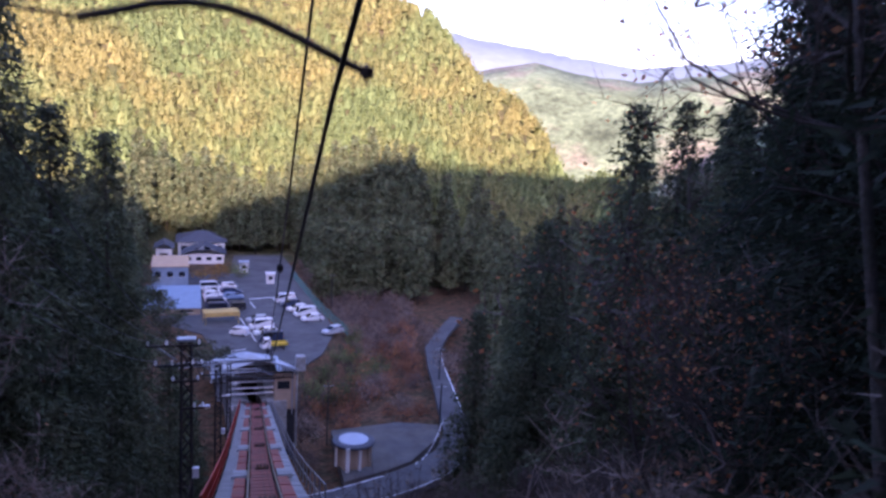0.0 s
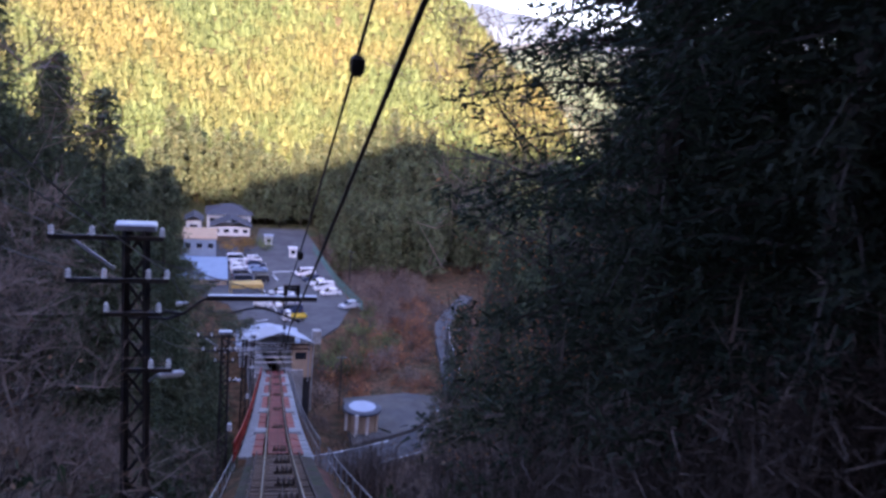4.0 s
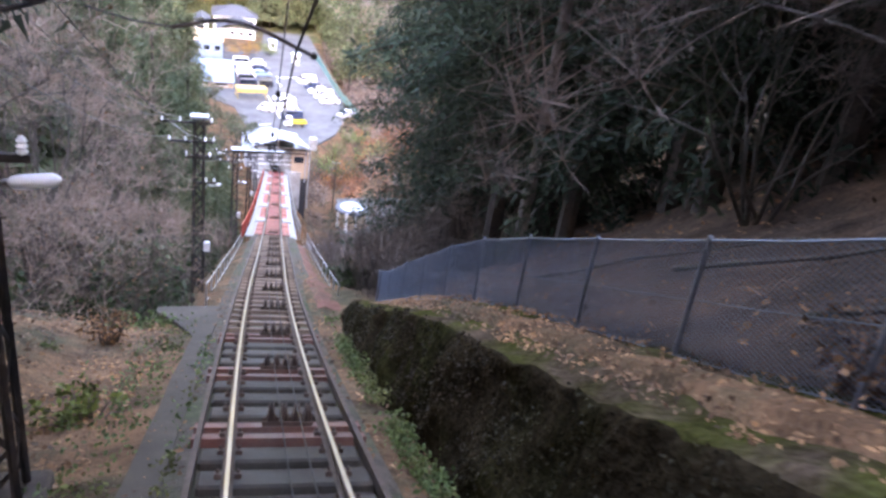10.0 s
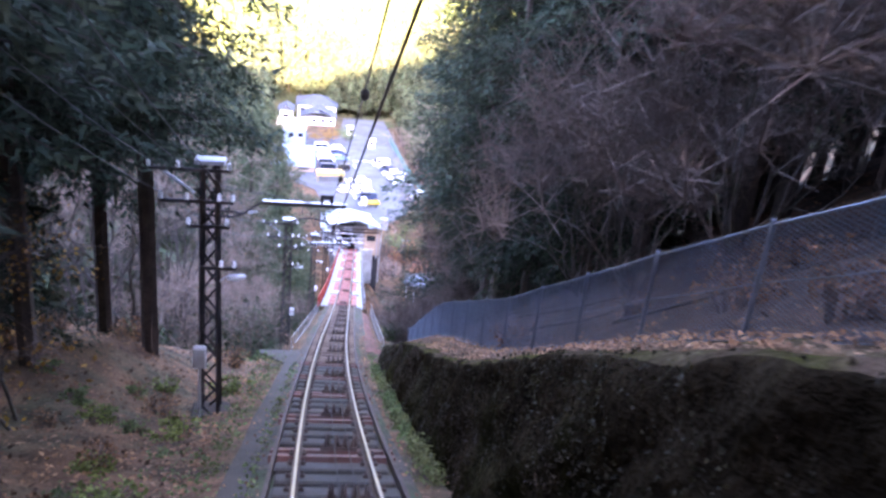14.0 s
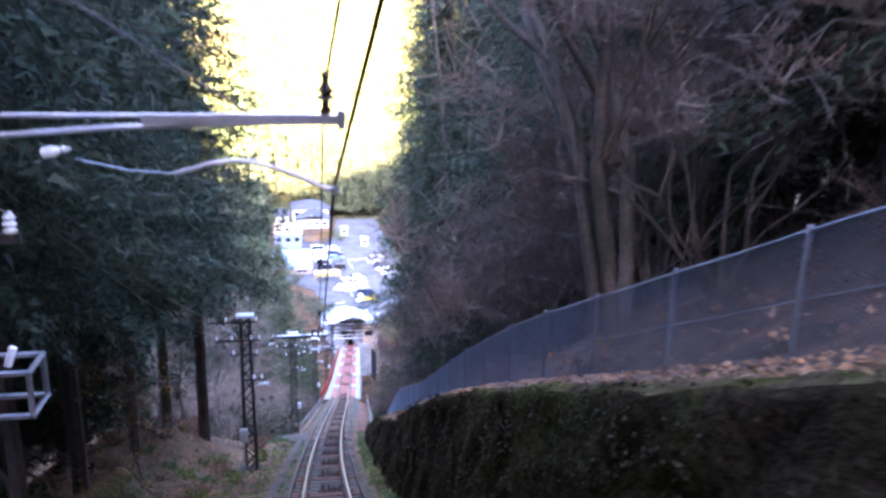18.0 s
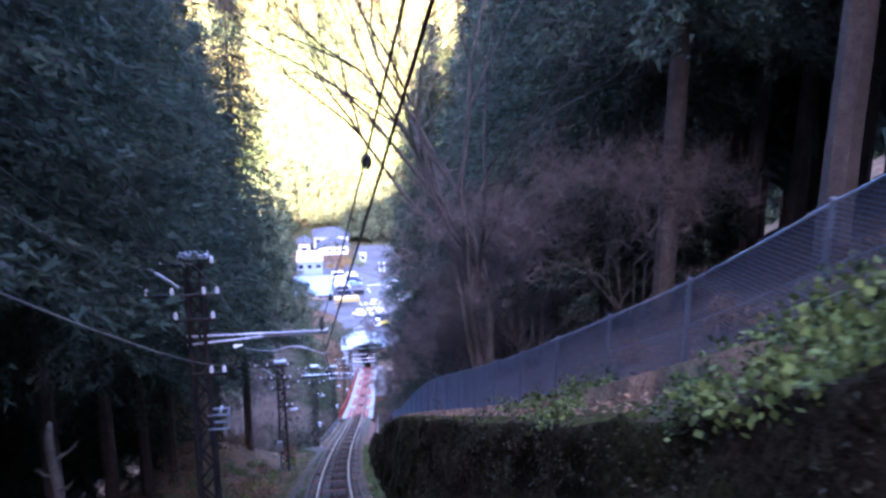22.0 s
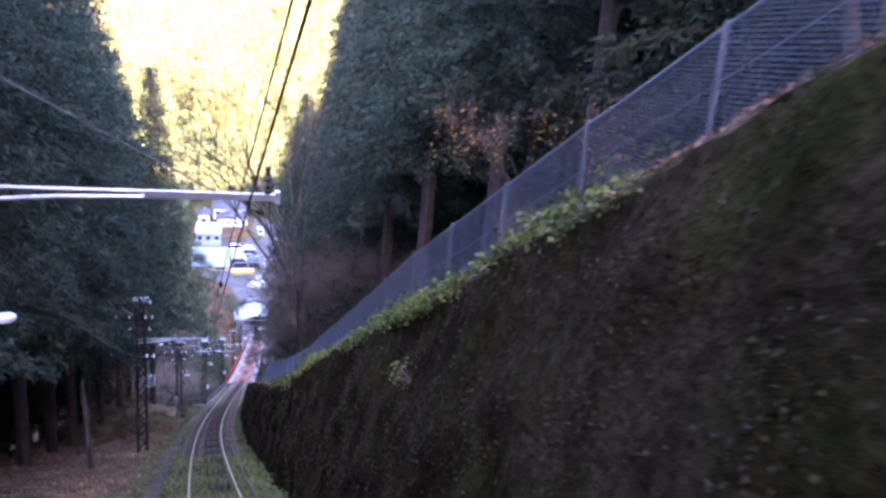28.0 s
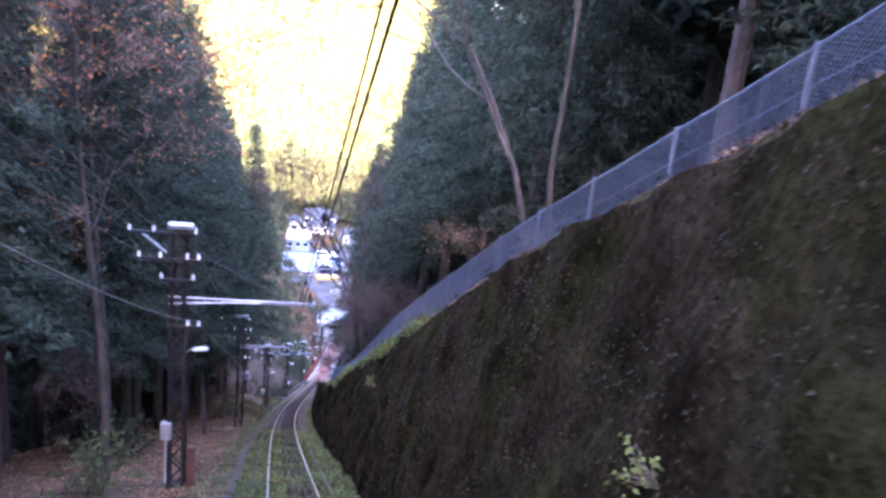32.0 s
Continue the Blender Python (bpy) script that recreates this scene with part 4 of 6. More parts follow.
build_pole(-65.0, -3.05, -0.75, 6.9, 3.55, 5.0, 0.4, None, False, "tall dark lattice steel pole with straight bracket arm and lamp", steady_arm=False)
build_pole(-91.0, -3.05, -0.75, 6.9, None, 5.0, 0.4, None, False, "tall dark lattice steel pole with straight bracket arm", steady_arm=False)
for (px, py, pz, w) in ((-3.45, -17.7, 1.03, 0.28), (-3.52, -65.2, 1.2, 0.28)):
    bm = bmesh.new()
    bevel_box(bm, (0, 0, 0), (w, 0.2, 0.5), 0.03)
    box(bm, (0, 0.0, -0.9), (0.05, 0.05, 1.4))
    whole("switch_box", bm, M_PALE, "pale grey metal switch box on the pole", "switch box", m=Matrix.Translation((px, py, tz(py) + pz)))


bm = bmesh.new()
bevel_box(bm, (0, 0, 0.65), (0.2, 0.05, 1.5), 0.012)
whole("marker_board", bm, M_CHANNEL, "brown upright board beside the pole foot", "board", m=Matrix.Translation((tx(-65.4) - 2.62, -65.4, tz(-65.4) - 0.7)))


# ---- wires ----
def wire(pts, r, label, name="overhead_wire", sag=0.25, seg=5):
    bm = bmesh.new()
    out = []
    for a, b in zip(pts, pts[1:]):
        for i in range(10):
            t = i / 10
            out.append(a.lerp(b, t) - Vector((0, 0, 4 * sag * t * (1 - t))))
    out.append(pts[-1])
    tube(bm, out, r, seg)
    return whole(name, bm, M_WIRE if "thin line" not in label else M_LINEWIRE, label, "wire", group="overhead wires")


tips = sorted(ARM_TIPS, key=lambda q: q[0].y)
end = Vector((tx(99), 99, tz(99) + 4.3))
MAIN_OFF = [(-91, 0.08), (-65, 0.08), (-39, -0.14), (-17.4, -0.12), (4, -0.14), (27.3, 0.08), (100, 0.1)]
main = [Vector((tx(p.y) + lerp_table(MAIN_OFF, p.y), p.y, p.z - d)) for p, d in tips] + [end]
upper = [Vector((tx(p.y) + lerp_table(MAIN_OFF, p.y) - 0.07, p.y, p.z + 0.16)) for p, d in tips] + [end + Vector((-0.2, 0, 0.3))]
wire(main, 0.012, "dark contact wire above the track", sag=0.05)
wire(upper, 0.0085, "thin messenger wire above the track", sag=0.3)
for a, b in zip(upper, upper[1:]):
    for t in (0.25, 0.55, 0.8):
        p = a.lerp(b, t) - Vector((0, 0, 4 * 0.3 * t * (1 - t)))
        bm = bmesh.new()
        lathe(bm, [(0.015, -0.055), (0.036, -0.03), (0.04, 0.0), (0.036, 0.03), (0.015, 0.055)], 8)
        whole("wire_weight", bm, M_WIRE, "round dark weight hanging on the overhead wire", "wire fitting", group="wire weights", m=Matrix.Translation(p - Vector((0, 0, 0.05))))
for key in sorted(LINE_PTS):
    if key in ((-0.1, -1.2), (-0.1, -0.6), (-0.8, -1.0), (-0.8, 0.5), (-2.6, 0.5), (-1.4, -0.4)) and len(LINE_PTS[key]) > 2:
        pts = sorted(LINE_PTS[key], key=lambda p: p.y)
        wire(pts, 0.009 if key[0] > -2 else 0.008, "thin line wire between the poles", sag=0.5, seg=4)


# ---- trees ----
def leaf_cards(rng, pts, size, spread, per, up=0.2, wid=0.33):
    """Many small bent leaf sprays round the given points: arrays of corners and faces."""
    v, f = [], []
    for p in pts:
        for _ in range(per):
            c = p + Vector((rng.gauss(0, spread), rng.gauss(0, spread), rng.gauss(0, spread * 0.7)))
            a = Vector((rng.gauss(0, 1), rng.gauss(0, 1), rng.gauss(0, 0.5) + up)).normalized()
            b = a.cross(Vector((rng.gauss(0, 1), rng.gauss(0, 1), rng.gauss(0, 1)))).normalized()
            k = size * rng.uniform(0.6, 1.4)
            n = len(v)
            v += [c - a * k * 0.5, c + b * k * wid - a * k * 0.05, c + a * k * 0.55, c - b * k * wid + a * k * 0.05]
            f.append((n, n + 1, n + 2, n + 3))
    return v, f


def cedar_meshes(seed, H, R, start, per, size, wid, limbs=True, taper=0.75):
    """A straight trunk and a tall ragged cone of drooping sprays."""
    rng = random.Random(seed)
    bm = bmesh.new()
    tube(bm, [(0, 0, -0.6), (0.02, 0, H * 0.25), (rng.uniform(-.1, .1), rng.uniform(-.1, .1), H * 0.6), (0, 0, H * 0.97)], [H * 0.0095, H * 0.008, H * 0.006, 0.02], 7)
    z = H * start
    pts = []
    while z < H * 0.985:
        t = (z - H * start) / (H * (1 - start))
        rad = R * (1 - t) ** taper * (0.75 + 0.35 * rng.random()) + 0.12
        k = max(3, int(5 + 3 * (1 - t)))
        a0 = rng.uniform(0, 6.28)
        for i in range(k):
            a = a0 + 6.283 * i / k + rng.uniform(-0.3, 0.3)
            L = rad * rng.uniform(0.7, 1.12)
            tip = Vector((math.cos(a) * L, math.sin(a) * L, z - 0.22 * L + rng.uniform(-.2, .2)))
            root = Vector((0, 0, z))
            if L > 0.8 and limbs:
                tube(bm, [root, root.lerp(tip, 0.55) + Vector((0, 0, 0.05 * L)), tip], [0.035, 0.022, 0.008], 3, False)
            m = max(1, int(L / 0.55))
            for j in range(m):
                q = (j + 0.9) / (m + 0.4)
                pts.append(root.lerp(tip, q) + Vector((0, 0, 0.08 * L * (1 - q))))
        z += 0.42 + 0.25 * (1 - t)
    trunk = mesh_of(bm, "trunk", M_BARK)
    v, f = spray_tris(rng, pts, size, 0.24, per, wid)
    return trunk, v, f


def cedar(seed, H, R, start=0.12, per=5, size=0.5, material=None, wid=0.17, limbs=True, taper=0.75):
    trunk, v, f = cedar_meshes(seed, H, R, start, per, size, wid, limbs, taper)
    t = thing("cedar_tree", "tall dark green cedar with a ragged conical crown", "tree", group="cedars beside the track")
    a = new("trunk", trunk)
    a.parent = t
    c = new("crown", from_arrays("crown", v, f, material or M_CEDAR))
    c.parent = t
    return t


def grow(bm, rng, p, d, L, r, depth, tips, up=0.12, seg=5, fork=1.0):
    """A bent limb that forks, thinner each time."""
    n = 4
    pts, rad = [p.copy()], [r]
    for i in range(n):
        d = (d + Vector((rng.gauss(0, 0.13), rng.gauss(0, 0.13), rng.gauss(0, 0.10) + up * 0.4))).normalized()
        p = p + d * L / n
        pts.append(p.copy())
        rad.append(r * (1 - 0.42 * (i + 1) / n))
    tube(bm, pts, rad, max(3, seg), False)
    if depth == 0:
        tips.append(p)
        return
    k = rng.choice((2, 3, 3))
    for i in range(k):
        q = pts[rng.choice((2, 3, 4))] if i else pts[-1]
        ax, bx = frame_at(d)
        a = rng.uniform(0, 6.28)
        side = ax * math.cos(a) + bx * math.sin(a)
        e = (d + side * rng.uniform(0.45, 0.95) * fork).normalized()
        grow(bm, rng, q.copy(), e, L * rng.uniform(0.58, 0.82), r * 0.55, depth - 1, tips, up, seg - 1, min(1.0, fork * 1.15))


def bare_tree(seed, H, r, depth, stems, lean=(0, 0), material=None, leaves=None, per=3, leaf_size=0.16, spread=0.22, twig_material=None, label="bare deciduous tree with many thin grey branches", twig=True, fork=1.0):
    rng = random.Random(seed)
    t = thing("deciduous_tree", label, "tree", group="bare trees on the slope")
    bm = bmesh.new()
    tips = []
    for i in range(stems):
        d = Vector((lean[0] + rng.gauss(0, spread * (stems > 1)), lean[1] + rng.gauss(0, spread * (stems > 1)), 1)).normalized()
        grow(bm, rng, Vector((rng.gauss(0, 0.12 * stems ** 0.5), rng.gauss(0, 0.12 * stems ** 0.5), -0.3)), d, H * 0.42, r, depth, tips, seg=6, fork=fork)
    ob = new("trunk", mesh_of(bm, "trunk", material or M_PALEBARK, False))
    ob.parent = t
    if twig:
        v, f = [], []
        for p in tips:
            for _ in range(12):
                e = p + Vector((rng.gauss(0, 0.5), rng.gauss(0, 0.5), rng.gauss(0.25, 0.4)))
                n = len(v)
                o = Vector((rng.gauss(0, 0.012), rng.gauss(0, 0.012), 0.012))
                v += [p, p + o, e]
                f.append((n, n + 1, n + 2))
                mid = p.lerp(e, 0.5)
                e2 = mid + Vector((rng.gauss(0, 0.3), rng.gauss(0, 0.3), rng.gauss(0.15, 0.25)))
                n = len(v)
                v += [mid, mid + o, e2]
                f.append((n, n + 1, n + 2))
        c = new("fine_twig", from_arrays("fine_twig", v, f, twig_material or M_TWIG))
        c.parent = t
        tagged(c, kind="stuff")
    if leaves:
        v, f = leaf_cards(rng, tips, leaf_size, 0.38, per)
        c = new("crown", from_arrays("crown", v, f, leaves))
        c.parent = t
    return t


def clear_tree(seed, H, stem, r, lean, limbs, label, leaves=None, per=3, leaf_size=0.09, depth=3, bend=0.5):
    """A tall tree with a clear slender stem and limbs only in its upper part."""
    rng = random.Random(seed)
    t = thing("deciduous_tree", label, "tree", group="bare trees on the slope")
    bm = bmesh.new()
    pts = [Vector((lean[0] * q * H + bend * math.sin(q * 5.0 + seed), lean[1] * q * H + 0.6 * bend * math.sin(q * 4.0), -0.4 + q * H)) for q in (0, 0.12, 0.25, 0.38, 0.5, 0.62, 0.74, 0.85)]
    o = pts[0].copy()
    pts = [p - Vector((o.x, o.y, 0)) for p in pts]
    tube(bm, pts, [r * (1 - 0.8 * i / 7) for i in range(8)], 7, False)
    tips = []
    for i in range(limbs):
        q = stem + (0.84 - stem) * (i + rng.random()) / limbs
        k = min(6, int(q / 0.85 * 7))
        p = pts[k].lerp(pts[k + 1], rng.random())
        a = rng.uniform(0, 6.28)
        d = Vector((math.cos(a), math.sin(a), rng.uniform(0.35, 0.9))).normalized()
        grow(bm, rng, p, d, H * rng.uniform(0.10, 0.17), r * 0.26, depth, tips, 0.16, 5)
    ob = new("trunk", mesh_of(bm, "trunk", M_PALEBARK, False))
    ob.parent = t
    v, f = [], []
    for p in tips:
        for _ in range(9):
            e = p + Vector((rng.gauss(0, 0.45), rng.gauss(0, 0.45), rng.gauss(0.2, 0.35)))
            n = len(v)
            v += [p, p + Vector((rng.gauss(0, 0.012), rng.gauss(0, 0.012), 0.012)), e]
            f.append((n, n + 1, n + 2))
    c = new("fine_twig", from_arrays("fine_twig", v, f, M_TWIGPALE))
    c.parent = t
    tagged(c, kind="stuff")
    if leaves:
        v, f = leaf_cards(rng, tips, leaf_size, 0.4, per)
        c = new("crown", from_arrays("crown", v, f, leaves))
        c.parent = t
    return t


def shrub(seed, w, h, n, size, material, label, twigs=True, name="shrub"):
    rng = random.Random(seed)
    t = thing(name, label, "shrub", group="shrubs on the slope")
    pts = []
    bm = bmesh.new()
    for i in range(n):
        a, q = rng.uniform(0, 6.28), math.sqrt(rng.random())
        tip = Vector((math.cos(a) * q * w / 2, math.sin(a) * q * w / 2, h * (0.25 + 0.75 * rng.random()) * (1 - 0.4 * q * q)))
        tube(bm, [(0.1 * math.cos(a), 0.1 * math.sin(a), -0.1), tip * 0.6 + Vector((0, 0, 0.1 * h)), tip], [0.018, 0.012, 0.005], 3, False)
        pts.append(tip)
        pts.append(tip * 0.8)
    o = new("stalk", mesh_of(bm, "stalk", M_TWIG))
    o.parent = t
    tagged(o, kind="stuff")
    v, f = leaf_cards(rng, pts, size, 0.09 * (w + h) / 2, 7)
    c = new("leaves", from_arrays("leaves", v, f, material))
    c.parent = t
    return t


def plant(proto, spots, seed, lo=0.85, hi=1.15, ground_z=None, turn=3.1416):
    """Sets the first plant and its copies on the ground at the given (x, y) spots."""
    rng = random.Random(seed)
    for i, (x, y) in enumerate(spots):
        z = ground(x, y) if ground_z is None else ground_z
        k = rng.uniform(lo, hi)
        m = Matrix.Translation((x, y, z - 0.1)) @ Matrix.Rotation(rng.uniform(-turn, turn), 4, "Z") @ Matrix.Diagonal((k * rng.uniform(0.92, 1.08), k * rng.uniform(0.92, 1.08), k, 1))
        if i == 0:
            proto.matrix_basis = m
        else:
            c = copy_thing(proto, m)
            c.matrix_basis = m


def scatter(seed, n, x0, x1, y0, y1, gap, rel=True):
    """Spots at least gap apart, sideways of the track between x0 and x1."""
    rng = random.Random(seed)
    out = []
    for _ in range(n * 12):
        s, y = rng.uniform(x0, x1), rng.uniform(y0, y1)
        x = s + (tx(min(y, 100)) if rel else 0)
        if all((x - a) ** 2 + (y - b) ** 2 > gap * gap for a, b in out):
            out.append((x, y))
            if len(out) >= n:
                break
    return out


def rel(spots):
    return [(tx(min(y, 100)) + s, y) for s, y in spots]


def spray_tris(rng, pts, size, spread, per, wid):
    """Fine drooping needle sprays: one thin triangle each."""
    v, f = [], []
    for p in pts:
        out = Vector((p.x, p.y, 0))
        out = out.normalized() if out.length > 0.01 else Vector((1, 0, 0))
        for _ in range(per):
            c = p + Vector((rng.gauss(0, spread), rng.gauss(0, spread), rng.gauss(0, spread * 0.6)))
            a = (out * rng.uniform(0.2, 1.0) + Vector((rng.gauss(0, 0.55), rng.gauss(0, 0.55), rng.gauss(-0.35, 0.45)))).normalized()
            b = a.cross(Vector((rng.gauss(0, 1), rng.gauss(0, 1), rng.gauss(0, 1)))).normalized()
            k = size * rng.uniform(0.6, 1.4)
            n = len(v)
            v += [c - b * k * wid, c + b * k * wid, c + a * k]
            f.append((n, n + 1, n + 2))
    return v, f


def woods(name, seed, spots, H, R, start, per, size, wid, material, label, lo=0.85, hi=1.15, kinds=3):
    """A far stand of conifers, joined: trunks and crowns of many sprays."""
    rng = random.Random(seed)
    protos = []
    for k in range(kinds):
        trunk, v, f = cedar_meshes(seed * 10 + k, H, R, start, per, size, wid, False)
        tv = np.array([q.co[:] for q in trunk.vertices])
        tf = [tuple(q.vertices) for q in trunk.polygons]
        protos.append((tv, tf, np.array([q[:] for q in v]), f))
    out = {0: ([], [], 0), 1: ([], [], 0)}
    for x, y in spots:
        tv, tf, cv, cf = protos[rng.randrange(kinds)]
        a, k = rng.uniform(0, 6.28), rng.uniform(lo, hi)
        m = np.array([[math.cos(a), -math.sin(a), 0], [math.sin(a), math.cos(a), 0], [0, 0, 1]]) * k
        o = np.array([x, y, ground(x, y) - 0.3])
        for q, (vv, ff) in enumerate(((tv, tf), (cv, cf))):
            vs, fs, n = out[q]
            vs.append(vv @ m.T + o)
            fs.extend([tuple(i + n for i in g) for g in ff])
            out[q] = (vs, fs, n + len(vv))
    t = thing(name, label, "woods", kind="stuff")
    for q, (nm, mt) in enumerate((("tree_trunk", M_BARK), ("tree_crown", material))):
        vs, fs, n = out[q]
        me = bpy.data.meshes.new(nm)
        me.from_pydata(np.concatenate(vs).tolist(), [], fs)
        me.materials.append(mt)
        o = new(nm, me)
        o.parent = t
        tagged(o, kind="stuff")


# cedars that wall in the track
C0 = cedar(10, 27, 3.3, 0.09, 60, 0.17, M_CEDARSHADE, wid=0.13, taper=0.42)
plant(C0, rel([(5.5, 1.5), (5.9, -2.2)]), 22, 0.98, 1.06)
C5 = cedar(15, 26, 3.9, 0.25, 46, 0.23, wid=0.16)
plant(C5, rel([(-5.2, -12.4), (-7.6, -8.4), (-7.0, -16.4), (6.0, -4.8)]), 29, 0.98, 1.05)
C1 = cedar(11, 25, 3.3, 0.08, 44, 0.22, M_CEDARSHADE, wid=0.16)
C2 = cedar(12, 22, 3.0, 0.07, 44, 0.21, M_CEDARSHADE, wid=0.16)
C4 = cedar(14, 26, 3.6, 0.20, 42, 0.23, wid=0.16)
plant(C1, rel([(8.0, -3.5), (-10.2, -13.8), (-11.0, -18.5), (-11.2, -9.5), (-11.2, -23.6), (-11.6, -28.6), (-11.4, -33.6), (-11.8, -38.4), (-11.4, -43.2), (8.4, -35), (9.6, -60), (11.5, -70), (11.6, -76), (11, 1), (7.0, -7.6), (7.5, -12.4), (11.5, -9), (12, -18.5), (12.5, -28)]), 1, 0.95, 1.1)
plant(C2, rel([(7.8, 0.5), (9.6, -29), (8.6, 5.0), (9.6, 10.0), (12.5, 10.5), (11.0, 14.5), (14.0, 17.5)]), 2, 0.95, 1.1)
plant(C4, rel([(-9.8, -15.5), (-10.2, -24.5), (-8.2, -50), (-7.6, -54.5), (-9.0, -60.5), (-8.6, -66.5), (-9.5, -72), (-8.9, -78), (-9.4, -84)]), 20, 0.92, 1.1)
C6 = cedar(16, 26, 3.9, 0.26, 42, 0.23, wid=0.16)
plant(C6, rel([(-7.2, -50), (7.6, -39.5), (7.8, -45), (8.6, -50), (7.9, -10.5), (8.2, -14.5), (8.4, -19), (7.6, -24.5), (8.0, -29.5), (10.0, -66.5), (9.6, -73), (10.0, -80), (8.9, -55.5)]), 32, 0.95, 1.08)
C8 = cedar(18, 26, 5.5, 0.25, 40, 0.23, wid=0.16, taper=0.55)
plant(C8, rel([(-7.3, -21.8), (-7.2, -26.6), (-7.1, -31.4), (-7.2, -36.2), (-7.3, -41), (-7.6, -45.6)]), 35, 0.97, 1.05)
C7 = cedar(17, 27, 3.5, 0.24, 40, 0.24, wid=0.16)
plant(C7, rel([(12.0, -6), (12.4, -13.5), (12.2, -23.5), (13, -33.5), (10.6, -5.5), (10.9, -12), (11.2, -16), (10.8, -21.5), (11.4, -26.5), (11.0, -31), (14.5, -8), (15, -17), (15.4, -27), (14.2, -38), (16.5, -12.5), (17, -22), (-10, -12.5), (-10.4, -20.5), (-11, -29.5), (-10.6, -34), (-11, -38.5), (-11, -43), (-11.6, -48)]), 34, 0.9, 1.1)
C3 = cedar(13, 27, 3.3, 0.26, 6, 0.85, wid=0.24, limbs=False)
plant(C3, scatter(31, 36, 12.5, 25, -94, -38, 3.9) + scatter(79, 30, 13.5, 25, -38, 3, 3.2)  + scatter(32, 24, -24, -12, -95, -50, 3.9), 3, 0.85, 1.15)
woods("hillside_woods", 3, scatter(46, 40, 24, 42, -94, 6, 4.4) + scatter(47, 60, 15, 26, -40, 6, 3.4) + scatter(48, 64, -46, -14, -95, -6, 4.8), 26, 3.2, 0.22, 2, 1.3, 0.28, M_CEDAR, "dense dark cedar woods on the slopes beside the track")

# woods of the lower slope and the valley, left and right
M_SLOPE = leafy("slope_foliage", (0.078, 0.104, 0.056), (0.100, 0.106, 0.054))
L1 = cedar(21, 20, 3.4, 0.04, 34, 0.28, M_SLOPE, 0.18, False)
L2 = cedar(22, 15.5, 3.0, 0.03, 32, 0.28, M_SLOPE, 0.18, False)
def right_wood(seed, n, gap):
    return [(x, y) for x, y in scatter(seed, n * 3, 8, 80, 20, 110, gap) if x > 0.33 * y + 7.5][:n]
plant(L1, rel([(-7.2, 24), (-7.4, 31), (-6.8, 38), (-7.4, 46)]) + scatter(33, 20, -26, -9.5, 25, 70, 4.0), 4, 0.9, 1.1)
plant(L2, rel([(-5.9, 55), (-5.9, 64), (-6.0, 73), (-6.4, 82)]) + [q for q in right_wood(36, 46, 4.2) if q[1] < 62] + scatter(64, 14, 13.5, 26, 26, 48, 3.4), 5, 0.85, 1.05)
woods("valley_woods", 4, [q for q in right_wood(34, 90, 4.2) if q[1] >= 50 or q[0] > 0.5 * q[1] + 10] + scatter(35, 50, -44, -12, 12, 96, 4.4), 17, 3.1, 0.03, 2, 1.35, 0.29, M_SLOPE, "dense dark conifer woods on the valley slopes", 0.85, 1.05)

# bare trees behind the fence and on the left bank
B1 = bare_tree(47, 17, 0.15, 5, 3, (-0.06, 0.0), spread=0.06, fork=0.45, label="tall bare tree with pale mottled forked trunk behind the fence")
plant(B1, rel([(5.1, -32.25)]), 6, 0.99, 1.01, turn=0.1)
B12 = bare_tree(47, 15, 0.085, 4, 2, (-0.20, 0.05), spread=0.06, fork=0.6, label="slender bare tree with two pale leaning stems behind the fence")
plant(B12, rel([(5.8, -67.3), (6.6, -84)]), 6, 0.97, 1.03, turn=0.2)
B9 = clear_tree(50, 29, 0.64, 0.14, (-0.04, 0.02), 13, "very tall bare tree with fine twigs reaching over the track")
plant(B9, rel([(5.5, -8.5)]), 36, 1.0, 1.01, turn=0.1)
B10 = clear_tree(57, 13.5, 0.55, 0.12, (-0.10, 0.0), 12, "bare dark tree with long twigs reaching over the valley", bend=0.3)
plant(B10, rel([(6.9, 6.6)]), 37, 1.0, 1.02, turn=0.5)
B2 = bare_tree(42, 5.6, 0.045, 4, 6, (-0.30, 0.06), material=M_PALEBARK, spread=0.22, label="clump of thin pale bare stems arching over the fence")
plant(B2, rel([(6.4, -19.0), (6.8, -22.4), (6.6, -15.2), (7.3, -26.0), (7.2, -29.5), (6.4, -33.4), (7.6, -38)]), 7, 0.85, 1.1, turn=0.35)
B3 = bare_tree(43, 6.0, 0.06, 3, 5, (-0.05, 0.0), material=M_BARK, leaves=M_DRYLEAF, per=4, leaf_size=0.10, twig_material=M_TWIGPALE, label="bushy bare brown tree with few dry leaves beside the bank")
plant(B3, rel([(-6.4, 1.0), (-6.8, 5.5), (-7.4, 10), (-6.4, 14.5), (5.6, 9), (-7.4, -2.5), (-8.0, 18), (-5.6, 19)]), 8, 0.9, 1.2)
B4 = bare_tree(44, 8.0, 0.07, 3, 2, (-0.2, -0.1), leaves=M_RUSSET, per=16, leaf_size=0.085, material=M_BARK, label="autumn tree with russet leaves on thin dark branches")
plant(B4, rel([(7.6, 9.0), (9.0, 10.5), (12.5, 18), (11.0, 14.0), (8.4, 7.5), (6.8, 4.5)]), 9, 0.9, 1.2)
B7 = bare_tree(48, 14.0, 0.10, 4, 2, (-0.22, 0.0), material=M_BARK, leaves=M_RUSSET, per=9, leaf_size=0.085, label="tall autumn tree with sparse russet leaves")
plant(B7, rel([(11.0, 9.5), (13.5, 12.0), (12.0, 7.0)]), 21, 0.95, 1.1)
